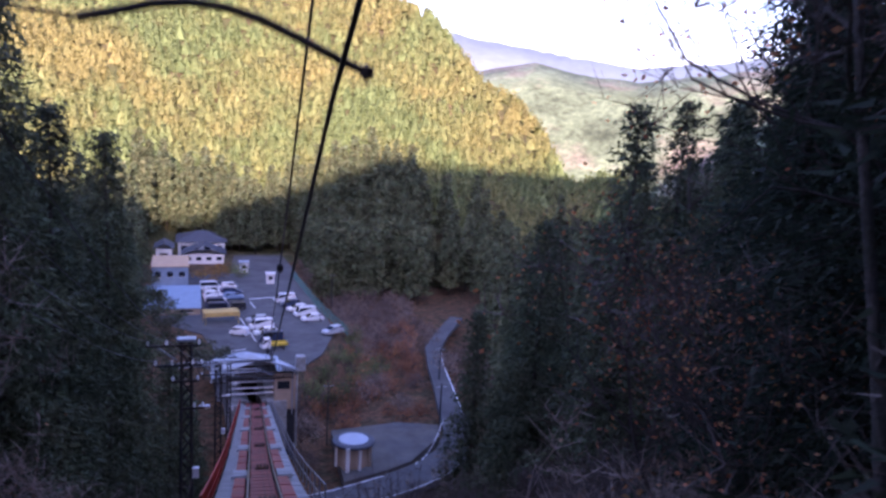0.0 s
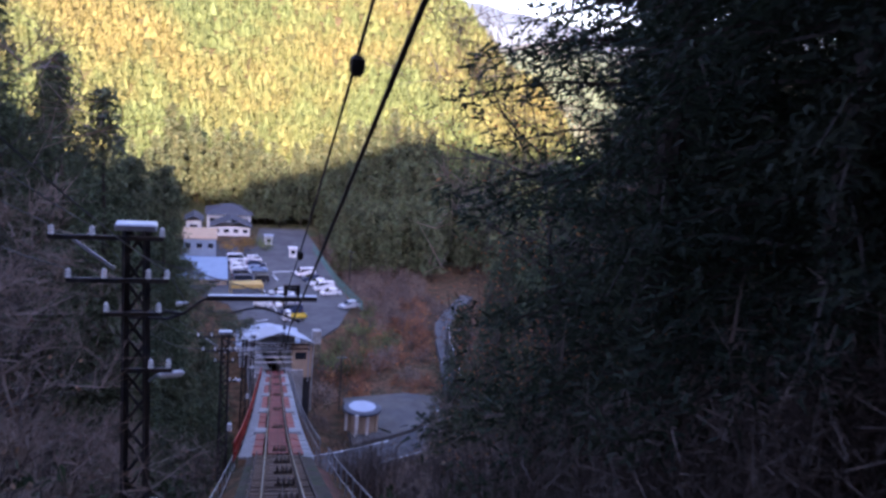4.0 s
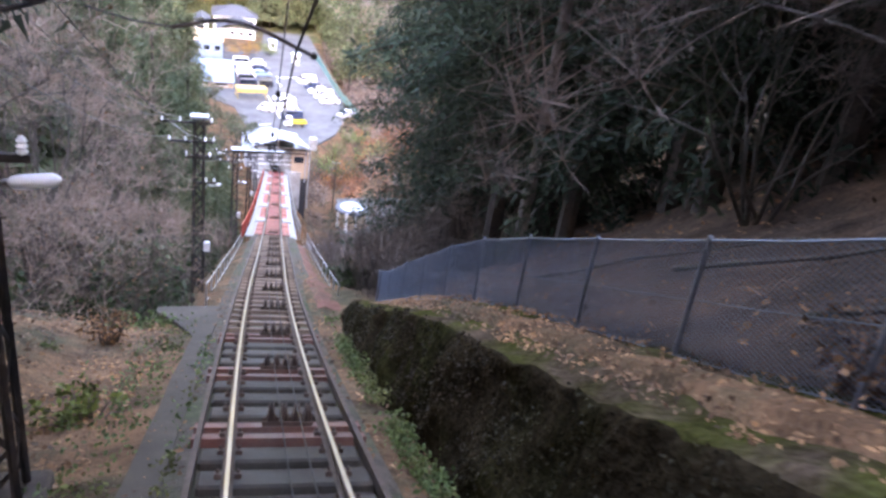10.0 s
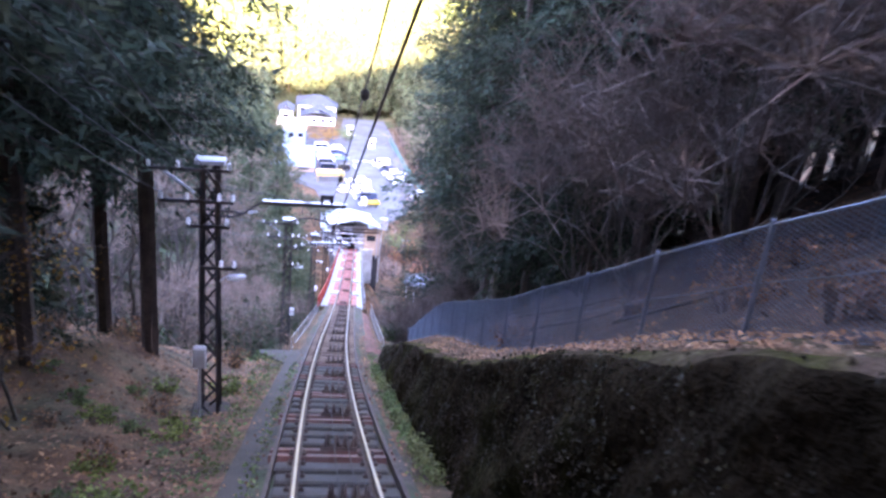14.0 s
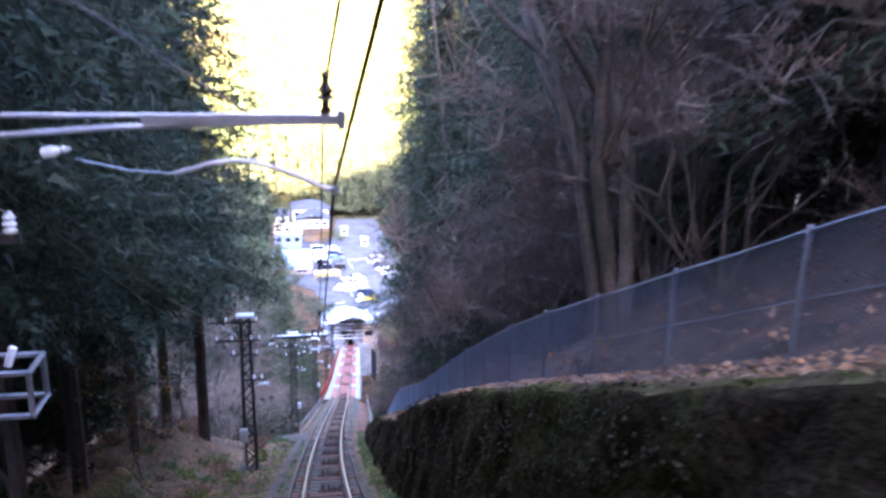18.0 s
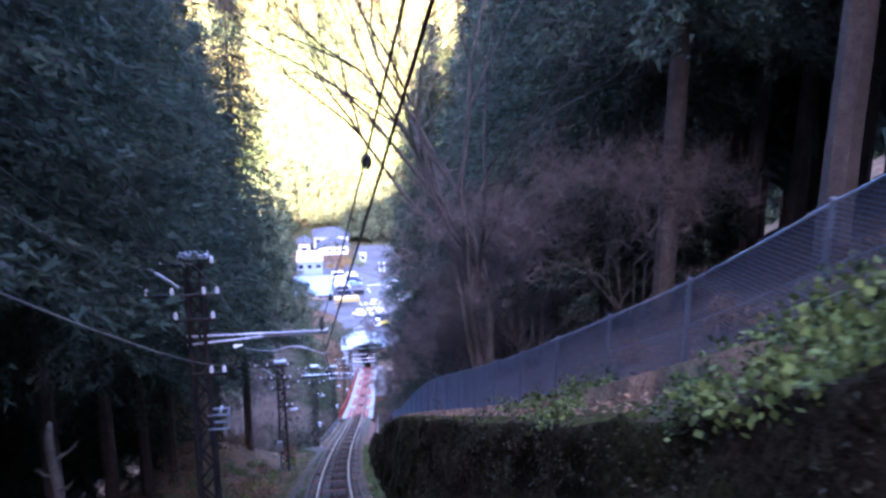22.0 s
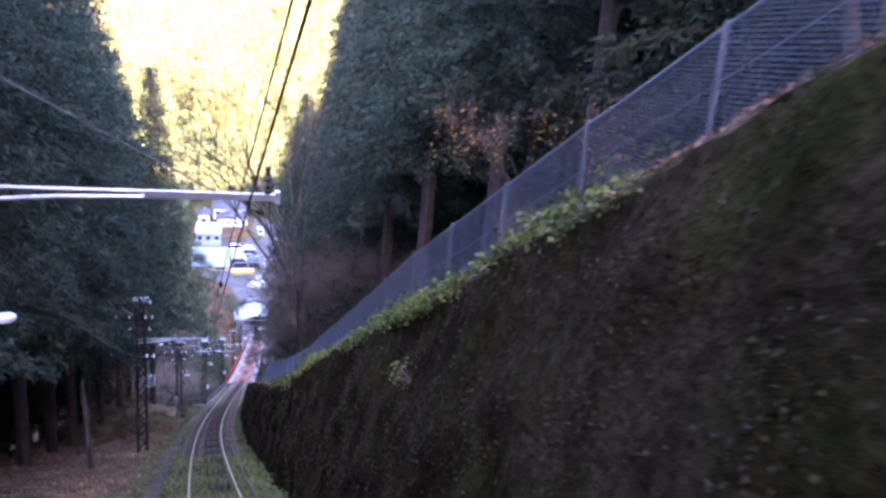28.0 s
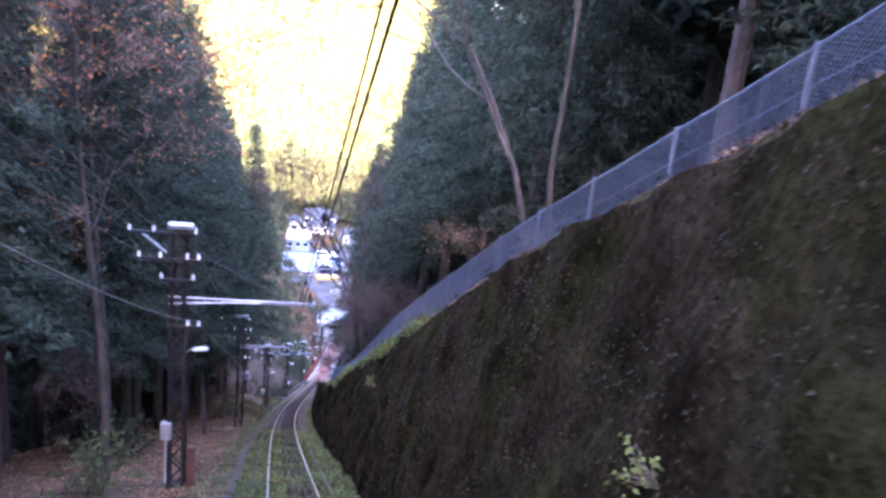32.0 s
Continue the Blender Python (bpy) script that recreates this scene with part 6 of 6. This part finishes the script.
for x, y, h, k in ((18.9, 111.7, 7.5, 1), (36.4, 113.0, 6.0, 0), (41.8, 131.5, 6.0, 0), (31.5, 186, 6, 0)):
    u = thing("utility_pole", "grey concrete utility pole with small crossarm beside the road", "utility pole", Matrix.Translation((x, y, -46.5 if y < 180 else -45.0)), group="valley poles")
    bm = bmesh.new()
    tube(bm, [(0, 0, -0.5), (0, 0, h + 1.5)], [0.15, 0.10], 8)
    part("shaft", bm, M_CONCRETE if k else M_DARK, u)
    bm = bmesh.new()
    bar(bm, (-0.8, 0, h + 1.0), (0.8, 0, h + 1.0), 0.08, 0.1)
    part("crossarm", bm, M_GALV, u)


def gable_roof(bm, x0, x1, y0, y1, ze, zr, over=0.5, t=0.16):
    """A thick gable roof with its ridge along y."""
    xm = (x0 + x1) / 2
    for xe in (x0 - over, x1 + over):
        a = [Vector((xe, y0 - over, ze)), Vector((xm, y0 - over, zr)), Vector((xm, y1 + over, zr)), Vector((xe, y1 + over, ze))]
        lo = [bm.verts.new(p) for p in a]
        hi = [bm.verts.new(p + Vector((0, 0, t))) for p in a]
        for i in range(4):
            bm.faces.new((lo[i], lo[(i + 1) % 4], hi[(i + 1) % 4], hi[i]))
        bm.faces.new(hi)
        bm.faces.new(list(reversed(lo)))


def station():
    st = thing("funicular_station", "small funicular station with pale metal roof over the track", "station")
    yF = 98.5
    cx = tx(yF)
    z0 = tz(yF)
    bm = bmesh.new()
    gable_roof(bm, cx - 3.4, cx + 4.6, yF, yF + 17, z0 + 3.9, z0 + 5.3)
    for v in bm.verts:
        v.co.z -= 0.27 * (v.co.y - yF)
    bmesh.ops.recalc_face_normals(bm, faces=bm.faces)
    part("roof", bm, M_TINROOF, st, "pale blue-grey metal roof")
    for x in (cx - 3.3, cx + 4.5):
        for y in np.arange(yF, yF + 17, 4):
            bm = bmesh.new()
            box(bm, (x, y, z0 + 1.0 - 0.27 * (y - yF)), (0.2, 0.2, 5.6))
            part("column", bm, M_GALV, st)
    for k, z in enumerate((z0 + 3.7, z0 + 3.0)):
        bm = bmesh.new()
        bar(bm, (cx - 3.4, yF - 0.1, z), (cx + 4.6, yF - 0.1, z), 0.12, 0.16)
        part("truss_beam", bm, M_POLE, st)
    bm = bmesh.new()
    for i in range(12):
        x = cx - 3.3 + i * 0.66
        bar(bm, (x, yF - 0.1, z0 + 3.0), (x + 0.33, yF - 0.1, z0 + 3.7), 0.06, 0.06, (0, 1, 0))
        bar(bm, (x + 0.33, yF - 0.1, z0 + 3.7), (x + 0.66, yF - 0.1, z0 + 3.0), 0.06, 0.06, (0, 1, 0))
    part("truss_lacing", bm, M_POLE, st)
    for h, s in ((0.9, 0.0), (1.5, 0.35), (2.2, 0.7), (2.7, 2.6), (1.9, 4.0), (2.9, 5.2), (1.4, 6.6), (2.2, 8.4), (0.6, 10.5)):
        bm = bmesh.new()
        bar(bm, (cx - 3.2, yF + 0.5 + s, z0 + h), (cx + 3.2, yF + 0.5 + s, z0 + h), 0.10, 0.16)
        part("cross_beam", bm, M_WHITE, st, "pale painted cross beam")
    for k in range(12):
        bm = bmesh.new()
        for sx in (-1, 1):
            box(bm, (cx + sx * 1.35, yF + 0.8 + k * 1.3, z0 - 0.15 - 0.33 * k), (1.1, 0.7, 0.2))
        part("platform_step", bm, M_PALE, st, "pale concrete step")
    bm = bmesh.new()
    box(bm, (cx - 2.3, yF + 8, z0 - 3.6), (1.8, 17, 6.6))
    part("platform", bm, M_PALE, st, "pale concrete platform")
    bm = bmesh.new()
    box(bm, (cx + 2.6, yF + 8, z0 - 3.2), (2.4, 17, 6.4))
    part("platform", bm, M_PALE, st, "pale concrete platform")
    bm = bmesh.new()
    box(bm, (cx + 0.3, yF + 17, z0 - 4.2), (7.6, 0.3, 7.6))
    part("back_wall", bm, M_CONCRETE, st, "grey inner back wall")
    bm = bmesh.new()
    box(bm, (cx + 3.6, yF + 1.2, z0 + 0.9), (2.6, 2.4, 4.2))
    part("control_room", bm, M_TAN, st, "tan plastered control room")
    bm = bmesh.new()
    box(bm, (cx + 3.4, yF - 0.03, z0 + 2.0), (1.5, 0.06, 1.0))
    part("window", bm, M_GLASS, st)
    bm = bmesh.new()
    box(bm, (cx + 3.8, yF + 1.6, z0 - 4.8), (2.2, 2.0, 7.4))
    part("substructure", bm, M_DARK, st, "dark concrete substructure")
    bm = bmesh.new()
    tube(bm, [(cx + 5.1, yF + 0.6, z0 - 6.5), (cx + 5.1, yF + 0.6, z0 + 3.7)], 0.13, 8)
    bevel_box(bm, (cx + 5.5, yF + 0.6, z0 + 4.6), (1.2, 1.1, 1.9), 0.06)
    part("tower", bm, M_PALE, st, "pale box on a thin post")
    bm = bmesh.new()
    box(bm, (cx + 0.2, yF + 21.5, -39.4), (9.0, 8.6, 3.6))
    gable_roof(bm, cx - 4.4, cx + 4.8, yF + 17.4, yF + 25.6, -37.6, -36.6)
    bmesh.ops.recalc_face_normals(bm, faces=bm.faces)
    part("ticket_hall", bm, M_TINROOF, st, "low hall with pale metal roof")


station()


def car(color, kind="wagon"):
    """A small car: shell, glass, wheels, lamps. It points along y."""
    L, W, H = {"wagon": (4.4, 1.7, 1.5), "van": (4.5, 1.7, 1.95), "kei": (3.4, 1.48, 1.62), "truck": (4.7, 1.7, 1.95)}[kind]
    c = thing("parked_car", "%s parked %s on the asphalt" % (color, {"wagon": "hatchback car", "van": "van", "kei": "small boxy car", "truck": "small truck"}[kind]), "car", group="cars in the car park")
    def shell(bm, prof, hw, inset):
        a = [bm.verts.new((-hw + (inset if z > 0.85 else 0), y, z)) for y, z in prof]
        b = [bm.verts.new((hw - (inset if z > 0.85 else 0), y, z)) for y, z in prof]
        n = len(prof)
        for i in range(n):
            bm.faces.new((a[i], a[(i + 1) % n], b[(i + 1) % n], b[i]))
        bm.faces.new(a)
        bm.faces.new(list(reversed(b)))
        bmesh.ops.recalc_face_normals(bm, faces=bm.faces)
    h = L / 2
    if kind in ("van", "kei"):
        prof = [(-h, 0.3), (-h, H * 0.5), (-h + 0.12, H - 0.06), (-h + 0.3, H), (h * 0.35, H), (h * 0.55, H - 0.06), (h - 0.45, 0.95), (h - 0.05, 0.82), (h, 0.35), (h - 0.1, 0.26), (-h + 0.1, 0.26)]
        gl = [(-h + 0.05, 0.98), (-h + 0.16, H - 0.14), (h * 0.45, H - 0.14), (h - 0.52, 0.98)]
    elif kind == "truck":
        prof = [(h * 0.35, 0.3), (h * 0.35, H), (h * 0.8, H), (h - 0.05, 0.95), (h, 0.3)]
        gl = [(h * 0.42, 1.02), (h * 0.42, H - 0.14), (h * 0.76, H - 0.14), (h - 0.10, 1.02)]
    else:
        prof = [(-h, 0.32), (-h + 0.02, 0.85), (-h + 0.3, 0.95), (-h + 0.7, H - 0.02), (-h * 0.2, H), (h * 0.15, H - 0.06), (h * 0.55, 0.92), (h - 0.15, 0.78), (h, 0.55), (h - 0.02, 0.3), (-h + 0.1, 0.26)]
        gl = [(-h + 0.40, 0.96), (-h + 0.74, H - 0.12), (h * 0.12, H - 0.14), (h * 0.48, 0.96)]
    bm = bmesh.new()
    shell(bm, prof, W / 2, 0.12)
    body = part("body", bm, CAR_PAINT[color], c)
    bm = bmesh.new()
    shell(bm, gl, W / 2 + 0.004, 0.115)
    part("side_glass", bm, M_GLASS, body)
    bm = bmesh.new()
    (y0, z0), (y1, z1) = (prof[5], prof[6]) if kind != "truck" else (prof[2], prof[3])
    q = [Vector((-W / 2 + 0.2, y0 + 0.05, z0)), Vector((W / 2 - 0.2, y0 + 0.05, z0)), Vector((W / 2 - 0.12, y1 + 0.03, z1 + 0.02)), Vector((-W / 2 + 0.12, y1 + 0.03, z1 + 0.02))]
    bm.faces.new([bm.verts.new(p + Vector((0, 0.02, 0.02))) for p in q])
    part("windscreen", bm, M_GLASS, body)
    if kind == "truck":
        bm = bmesh.new()
        box(bm, (0, -h * 0.3, 0.75), (W, L * 0.62, 0.12))
        for sx in (-1, 1):
            box(bm, (sx * (W / 2 - 0.03), -h * 0.3, 0.97), (0.05, L * 0.62, 0.34))
        for y in (-h * 0.3 - L * 0.31, -h * 0.3 + L * 0.31):
            box(bm, (0, y, 0.97), (W, 0.05, 0.34))
        part("load_bed", bm, CAR_PAINT["yellow"], c, "yellow load bed")
    for sx in (-1, 1):
        for y in (-h * 0.6, h * 0.62):
            bm = bmesh.new()
            m = Matrix.Translation((sx * (W / 2 - 0.1), y, 0.3)) @ Matrix.Rotation(radians(90), 4, "Y")
            lathe(bm, [(0.24, -0.09), (0.3, -0.07), (0.3, 0.07), (0.24, 0.09)], 12, (0, 0, 0), m)
            wheel = part("wheel", bm, M_TYRE, c)
            bm = bmesh.new()
            lathe(bm, [(0.17, -0.1), (0.17, 0.1)], 10, (0, 0, 0), m)
            part("rim", bm, M_GALV, wheel)
        bm = bmesh.new()
        box(bm, (sx * (W / 2 - 0.28), h - 0.03, 0.68), (0.34, 0.08, 0.16))
        part("headlight", bm, M_PORCELAIN, body)
        bm = bmesh.new()
        box(bm, (sx * (W / 2 - 0.14), -h - 0.0, 0.85), (0.16, 0.05, 0.26))
        part("tail_light", bm, CAR_PAINT["red"], body)
    return c


PROTO = {}
def park(x, y, turn, color, kind):
    m = pose(x, y, -40.9, 0, 0, turn)
    if (color, kind) in PROTO:
        copy_thing(PROTO[color, kind], m)
    else:
        PROTO[color, kind] = car(color, kind)
        PROTO[color, kind].matrix_basis = m


for i, (col, kd) in enumerate((("white", "van"), ("white", "kei"), ("white", "wagon"), ("white", "wagon"), ("navy", "van"), ("navy", "van"))):
    park(4.0 + 0.25 * i, 185.5 - i * 3.9, -84, col, kd)
for i, (col, kd) in enumerate((("white", "kei"), ("navy", "wagon"), ("blue", "wagon"))):
    park(8.1 + 0.2 * i, 185.5 - i * 4.6, -84, col, kd)
for i, (col, kd) in enumerate((("silver", "wagon"), ("white", "van"), ("white", "wagon"), ("navy", "van"), ("white", "truck"))):
    park(12.3 + 0.4 * i, 157.0 - i * 4.3, 96, col, kd)
for i, (col, kd) in enumerate((("white", "van"), ("navy", "wagon"), ("white", "wagon"), ("white", "van"), ("white", "wagon"))):
    park(19.1 + 0.95 * i, 172.8 - i * 3.9, 100, col, kd)
for x, y, a, col, kd in ((8.4, 148.6, 60, "white", "kei"), (8.9, 167, 95, "black", "kei"), (25.6, 148, 120, "silver", "wagon"), (34.5, 194, 70, "white", "kei")):
    if x < 30:
        park(x, y, a, col, kd)


def building(name, x0, x1, y0, y1, z0, h, wall, roof, label, style="flat", rise=1.4, turn=0.0, windows=4):
    b = thing(name, label, "building", Matrix.Translation(((x0 + x1) / 2, (y0 + y1) / 2, z0)) @ Matrix.Rotation(radians(turn), 4, "Z"))
    w, d = x1 - x0, y1 - y0
    bm = bmesh.new()
    box(bm, (0, 0, h / 2 - 0.5), (w, d, h + 1.0))
    part("wall", bm, wall, b)
    bm = bmesh.new()
    if style == "flat":
        box(bm, (0, 0, h + 0.12), (w + 0.5, d + 0.5, 0.22))
    elif style == "gable":
        gable_roof(bm, -w / 2, w / 2, -d / 2, d / 2, h, h + rise, 0.6)
    else:
        o = 0.7
        lo = [bm.verts.new(p) for p in ((-w / 2 - o, -d / 2 - o, h), (w / 2 + o, -d / 2 - o, h), (w / 2 + o, d / 2 + o, h), (-w / 2 - o, d / 2 + o, h))]
        k = min(w, d) * 0.42
        hi = [bm.verts.new(p) for p in ((-w / 2 + k, 0, h + rise), (w / 2 - k, 0, h + rise))]
        bm.faces.new((lo[0], lo[1], hi[1], hi[0]))
        bm.faces.new((lo[2], lo[3], hi[0], hi[1]))
        bm.faces.new((lo[1], lo[2], hi[1]))
        bm.faces.new((lo[3], lo[0], hi[0]))
        bm.faces.new(list(reversed(lo)))
    bmesh.ops.recalc_face_normals(bm, faces=bm.faces)
    part("roof", bm, roof, b)
    for i in range(windows):
        bm = bmesh.new()
        x = -w / 2 + w * (i + 0.5) / windows
        box(bm, (x, -d / 2 - 0.02, h * 0.62), (w / windows * 0.5, 0.06, min(1.2, h * 0.35)))
        wd = part("window", bm, M_GLASS, b)
        bm = bmesh.new()
        box(bm, (x, -d / 2 - 0.05, h * 0.62 - min(1.2, h * 0.35) / 2 - 0.05), (w / windows * 0.58, 0.14, 0.07))
        part("sill", bm, M_PLASTER, wd)
    return b


building("house", -3.5, 8.5, 224, 236, -41.2, 4.3, M_PLASTER, M_SLATE, "white plastered house with dark grey hipped roof", "hip", 2.2)
building("house", -2.0, 8.0, 214.5, 221, -41.2, 2.6, M_PLASTER, M_SLATE, "low white house with grey gabled roof", "gable", 2.4)
building("shed", -8.6, -4.8, 212, 219, -41, 4.4, M_PLASTER, M_SLATE, "small white outbuilding with grey roof", "gable", 1.4, windows=1)
building("shop_building", -8.6, -0.8, 190, 203, -41, 4.3, M_BLUEROOF, M_TANROOF, "low blue-grey building with an orange-tan flat roof", "flat", windows=3)
building("long_shed", -9, 1.6, 164, 183.5, -41, 1.3, M_TAN, M_BLUEROOF, "low shed with a broad blue-grey metal roof", "flat", windows=2)
building("shed", 11.4, 13.4, 203, 205, -41, 2.6, M_PLASTER, M_TINROOF, "small white hut beside the car park", "flat", windows=1)
building("kiosk", 16.8, 18.6, 190.5, 192, -41, 2.4, M_PLASTER, M_PLASTER, "small white kiosk at the car park", "flat", windows=1)
bm = bmesh.new()
box(bm, (0, 0, 2.3), (6.6, 3.2, 0.18))
box(bm, (0, -1.6, 1.95), (6.6, 0.08, 0.75))
for sx in (-3.1, 3.1):
    for sy in (-1.4, 1.4):
        box(bm, (sx, sy, 1.1), (0.14, 0.14, 2.3))
whole("sign_canopy", bm, M_OCHRE, "open canopy with a yellow board front beside the cars", "canopy", m=pose(5.4, 158, -41, 0, 0, 8))


def shelter():
    s = thing("round_shelter", "round roadside shelter with a flat grey roof and tan walls", "shelter", Matrix.Translation((20.6, 100.8, -45.0)))
    bm = bmesh.new()
    lathe(bm, [(2.75, 2.9), (2.85, 2.95), (2.85, 3.25), (2.7, 3.35), (2.2, 3.4), (0.4, 3.45)], 20)
    part("roof", bm, M_SLATE, s, "flat grey concrete roof")
    bm = bmesh.new()
    lathe(bm, [(2.0, 3.38), (2.0, 3.46), (0.6, 3.54)], 18)
    part("roof_light", bm, M_TINROOF, s, "pale round roof centre")
    for i in range(8):
        a = 6.283 * i / 8 + 0.2
        bm = bmesh.new()
        box(bm, (0, 0, 1.35), (0.8 if i % 2 else 0.35, 0.25, 2.8), Matrix.Rotation(a, 4, "Z") @ Matrix.Translation((0, -2.4, 0)))
        part("wall_panel", bm, M_TAN if i % 2 else M_PLASTER, s)
    bm = bmesh.new()
    lathe(bm, [(2.1, 0), (2.1, 2.7)], 16)
    part("core", bm, M_TAN, s, "tan inner wall")
    bm = bmesh.new()
    box(bm, (-1.2, -2.7, 1.6), (0.5, 0.3, 3.2))
    part("pillar", bm, M_PLASTER, s, "pale pillar")


shelter()

# green net fence along the car park's edge
net = thing("net_fence", "green net fence along the edge of the car park", "fence")
pts = [(23.6, 199), (24.4, 186), (25.2, 172), (26.2, 160), (28.0, 146)]
for (xa, ya), (xb, yb) in zip(pts, pts[1:]):
    n = 4
    for i in range(n):
        a = Vector((xa, ya, -41)).lerp(Vector((xb, yb, -41)), i / n)
        b = Vector((xa, ya, -41)).lerp(Vector((xb, yb, -41)), (i + 1) / n)
        bm = bmesh.new()
        tube(bm, [a, a + Vector((0, 0, 1.9))], 0.05, 6)
        part("post", bm, M_GREENMESH, net)
        bm = bmesh.new()
        for j in range(9):
            z = Vector((0, 0, 0.15 + j * 0.21))
            bar(bm, a + z, b + z, 0.02, 0.10)
        part("net_panel", bm, M_GREENMESH, net)

# trees and undergrowth of the valley
M_BROWNLEAF = leafy("brown_autumn_brush", (0.30, 0.125, 0.070), (0.36, 0.16, 0.065), rnd=0.4)
M_GREYBRUSH = leafy("grey_brown_brush", (0.21, 0.160, 0.135), (0.24, 0.15, 0.105), rnd=0.4)
M_OLIVE = leafy("olive_green_brush", (0.165, 0.185, 0.070), (0.12, 0.145, 0.06), rnd=0.3)
def below_road(seed, n, y0, y1, gap, hi=46):
    return [q for q in scatter(seed, n, 13, hi, y0, y1, gap, False) if q[0] < road_x(q[1]) - 3.6 and q[0] > lerp_table(TERRACE, q[1]) + 2.2]
S1 = shrub(97, 4.6, 3.4, 40, 0.26, M_BROWNLEAF, "bushy shrub with russet brown leaves in the valley")
plant(S1, below_road(37, 64, 115.5, 172, 3.0), 13, 0.6, 1.25)
S2 = shrub(98, 5.0, 4.0, 40, 0.26, M_GREYBRUSH, "grey-brown leafless thicket in the valley")
plant(S2, below_road(66, 60, 116, 215, 3.6) + [(15.5, 104), (14.5, 109), (16.5, 114.5), (13.5, 100)] + scatter(67, 16, 45, 60, 118, 150, 3.2, False) + scatter(68, 18, 27, 44, 190, 226, 3.4, False) + scatter(82, 46, 29, 50, 150, 200, 3.0, False), 27, 0.6, 1.3)
S3 = shrub(99, 4.4, 4.2, 44, 0.28, M_OLIVE, "olive green leafy shrub beside the car park")
plant(S3, [(24.5, 137), (27.5, 142), (21.5, 131), (29.5, 147), (25, 130), (28, 136), (30.5, 153), (23, 126), (31, 160), (19.5, 127), (17.5, 123), (32, 140), (9, 203), (11, 198)], 28, 0.8, 1.3)
V2 = bare_tree(92, 6.5, 0.09, 3, 2, leaves=M_CEDARWARM, per=9, leaf_size=0.32, label="bushy yellow-green tree in the valley")
plant(V2, rel([]) + [ (-13, 196), (-14, 160), (-11, 148), (-12, 125)] + scatter(39, 16, -32, -14, 100, 180, 5, False), 14, 0.7, 1.0)
V3 = bare_tree(93, 7.0, 0.08, 3, 2, material=M_BARK, twig_material=M_TWIGPALE, label="grey bare bush on the valley slope")
plant(V3, [q for q in scatter(40, 40, 8, 26, 30, 80, 3.4, False) if q[0] < 0.3 * q[1] + 3], 15, 0.5, 0.85)
V4 = bare_tree(94, 4.2, 0.06, 3, 3, leaves=M_GOLD, per=9, leaf_size=0.28, label="bushy orange autumn tree in front of the houses")
plant(V4, [(2.5, 190.5), (5.2, 192.5), (7.0, 196)], 25, 0.9, 1.15)
V5 = bare_tree(95, 6.0, 0.08, 3, 3, leaves=M_SLOPE, per=12, leaf_size=0.34, label="dense dark green tree beside the car park")
plant(V5, [(-3.5, 141), (-1.0, 133), (1.5, 125.5), (-5, 150), (-6.5, 158), (-8, 168), (-9, 178), (-10.5, 188), (-2, 119), (-6, 128), (3.5, 120.5)], 26, 0.8, 1.2)
# slope foliage made paler: brightness and haze of the far woods are in the colour
M_FARWOOD = leafy("lightened_far_conifer_foliage", (0.110, 0.138, 0.072), (0.135, 0.140, 0.070))
woods("spur_woods", 7, [q for q in scatter(80, 90, -62, -10.5, 108, 160, 3.6, False)], 14, 2.7, 0.05, 3, 0.8, 0.26, M_SLOPE, "dark conifer woods on the spur beside the car park")
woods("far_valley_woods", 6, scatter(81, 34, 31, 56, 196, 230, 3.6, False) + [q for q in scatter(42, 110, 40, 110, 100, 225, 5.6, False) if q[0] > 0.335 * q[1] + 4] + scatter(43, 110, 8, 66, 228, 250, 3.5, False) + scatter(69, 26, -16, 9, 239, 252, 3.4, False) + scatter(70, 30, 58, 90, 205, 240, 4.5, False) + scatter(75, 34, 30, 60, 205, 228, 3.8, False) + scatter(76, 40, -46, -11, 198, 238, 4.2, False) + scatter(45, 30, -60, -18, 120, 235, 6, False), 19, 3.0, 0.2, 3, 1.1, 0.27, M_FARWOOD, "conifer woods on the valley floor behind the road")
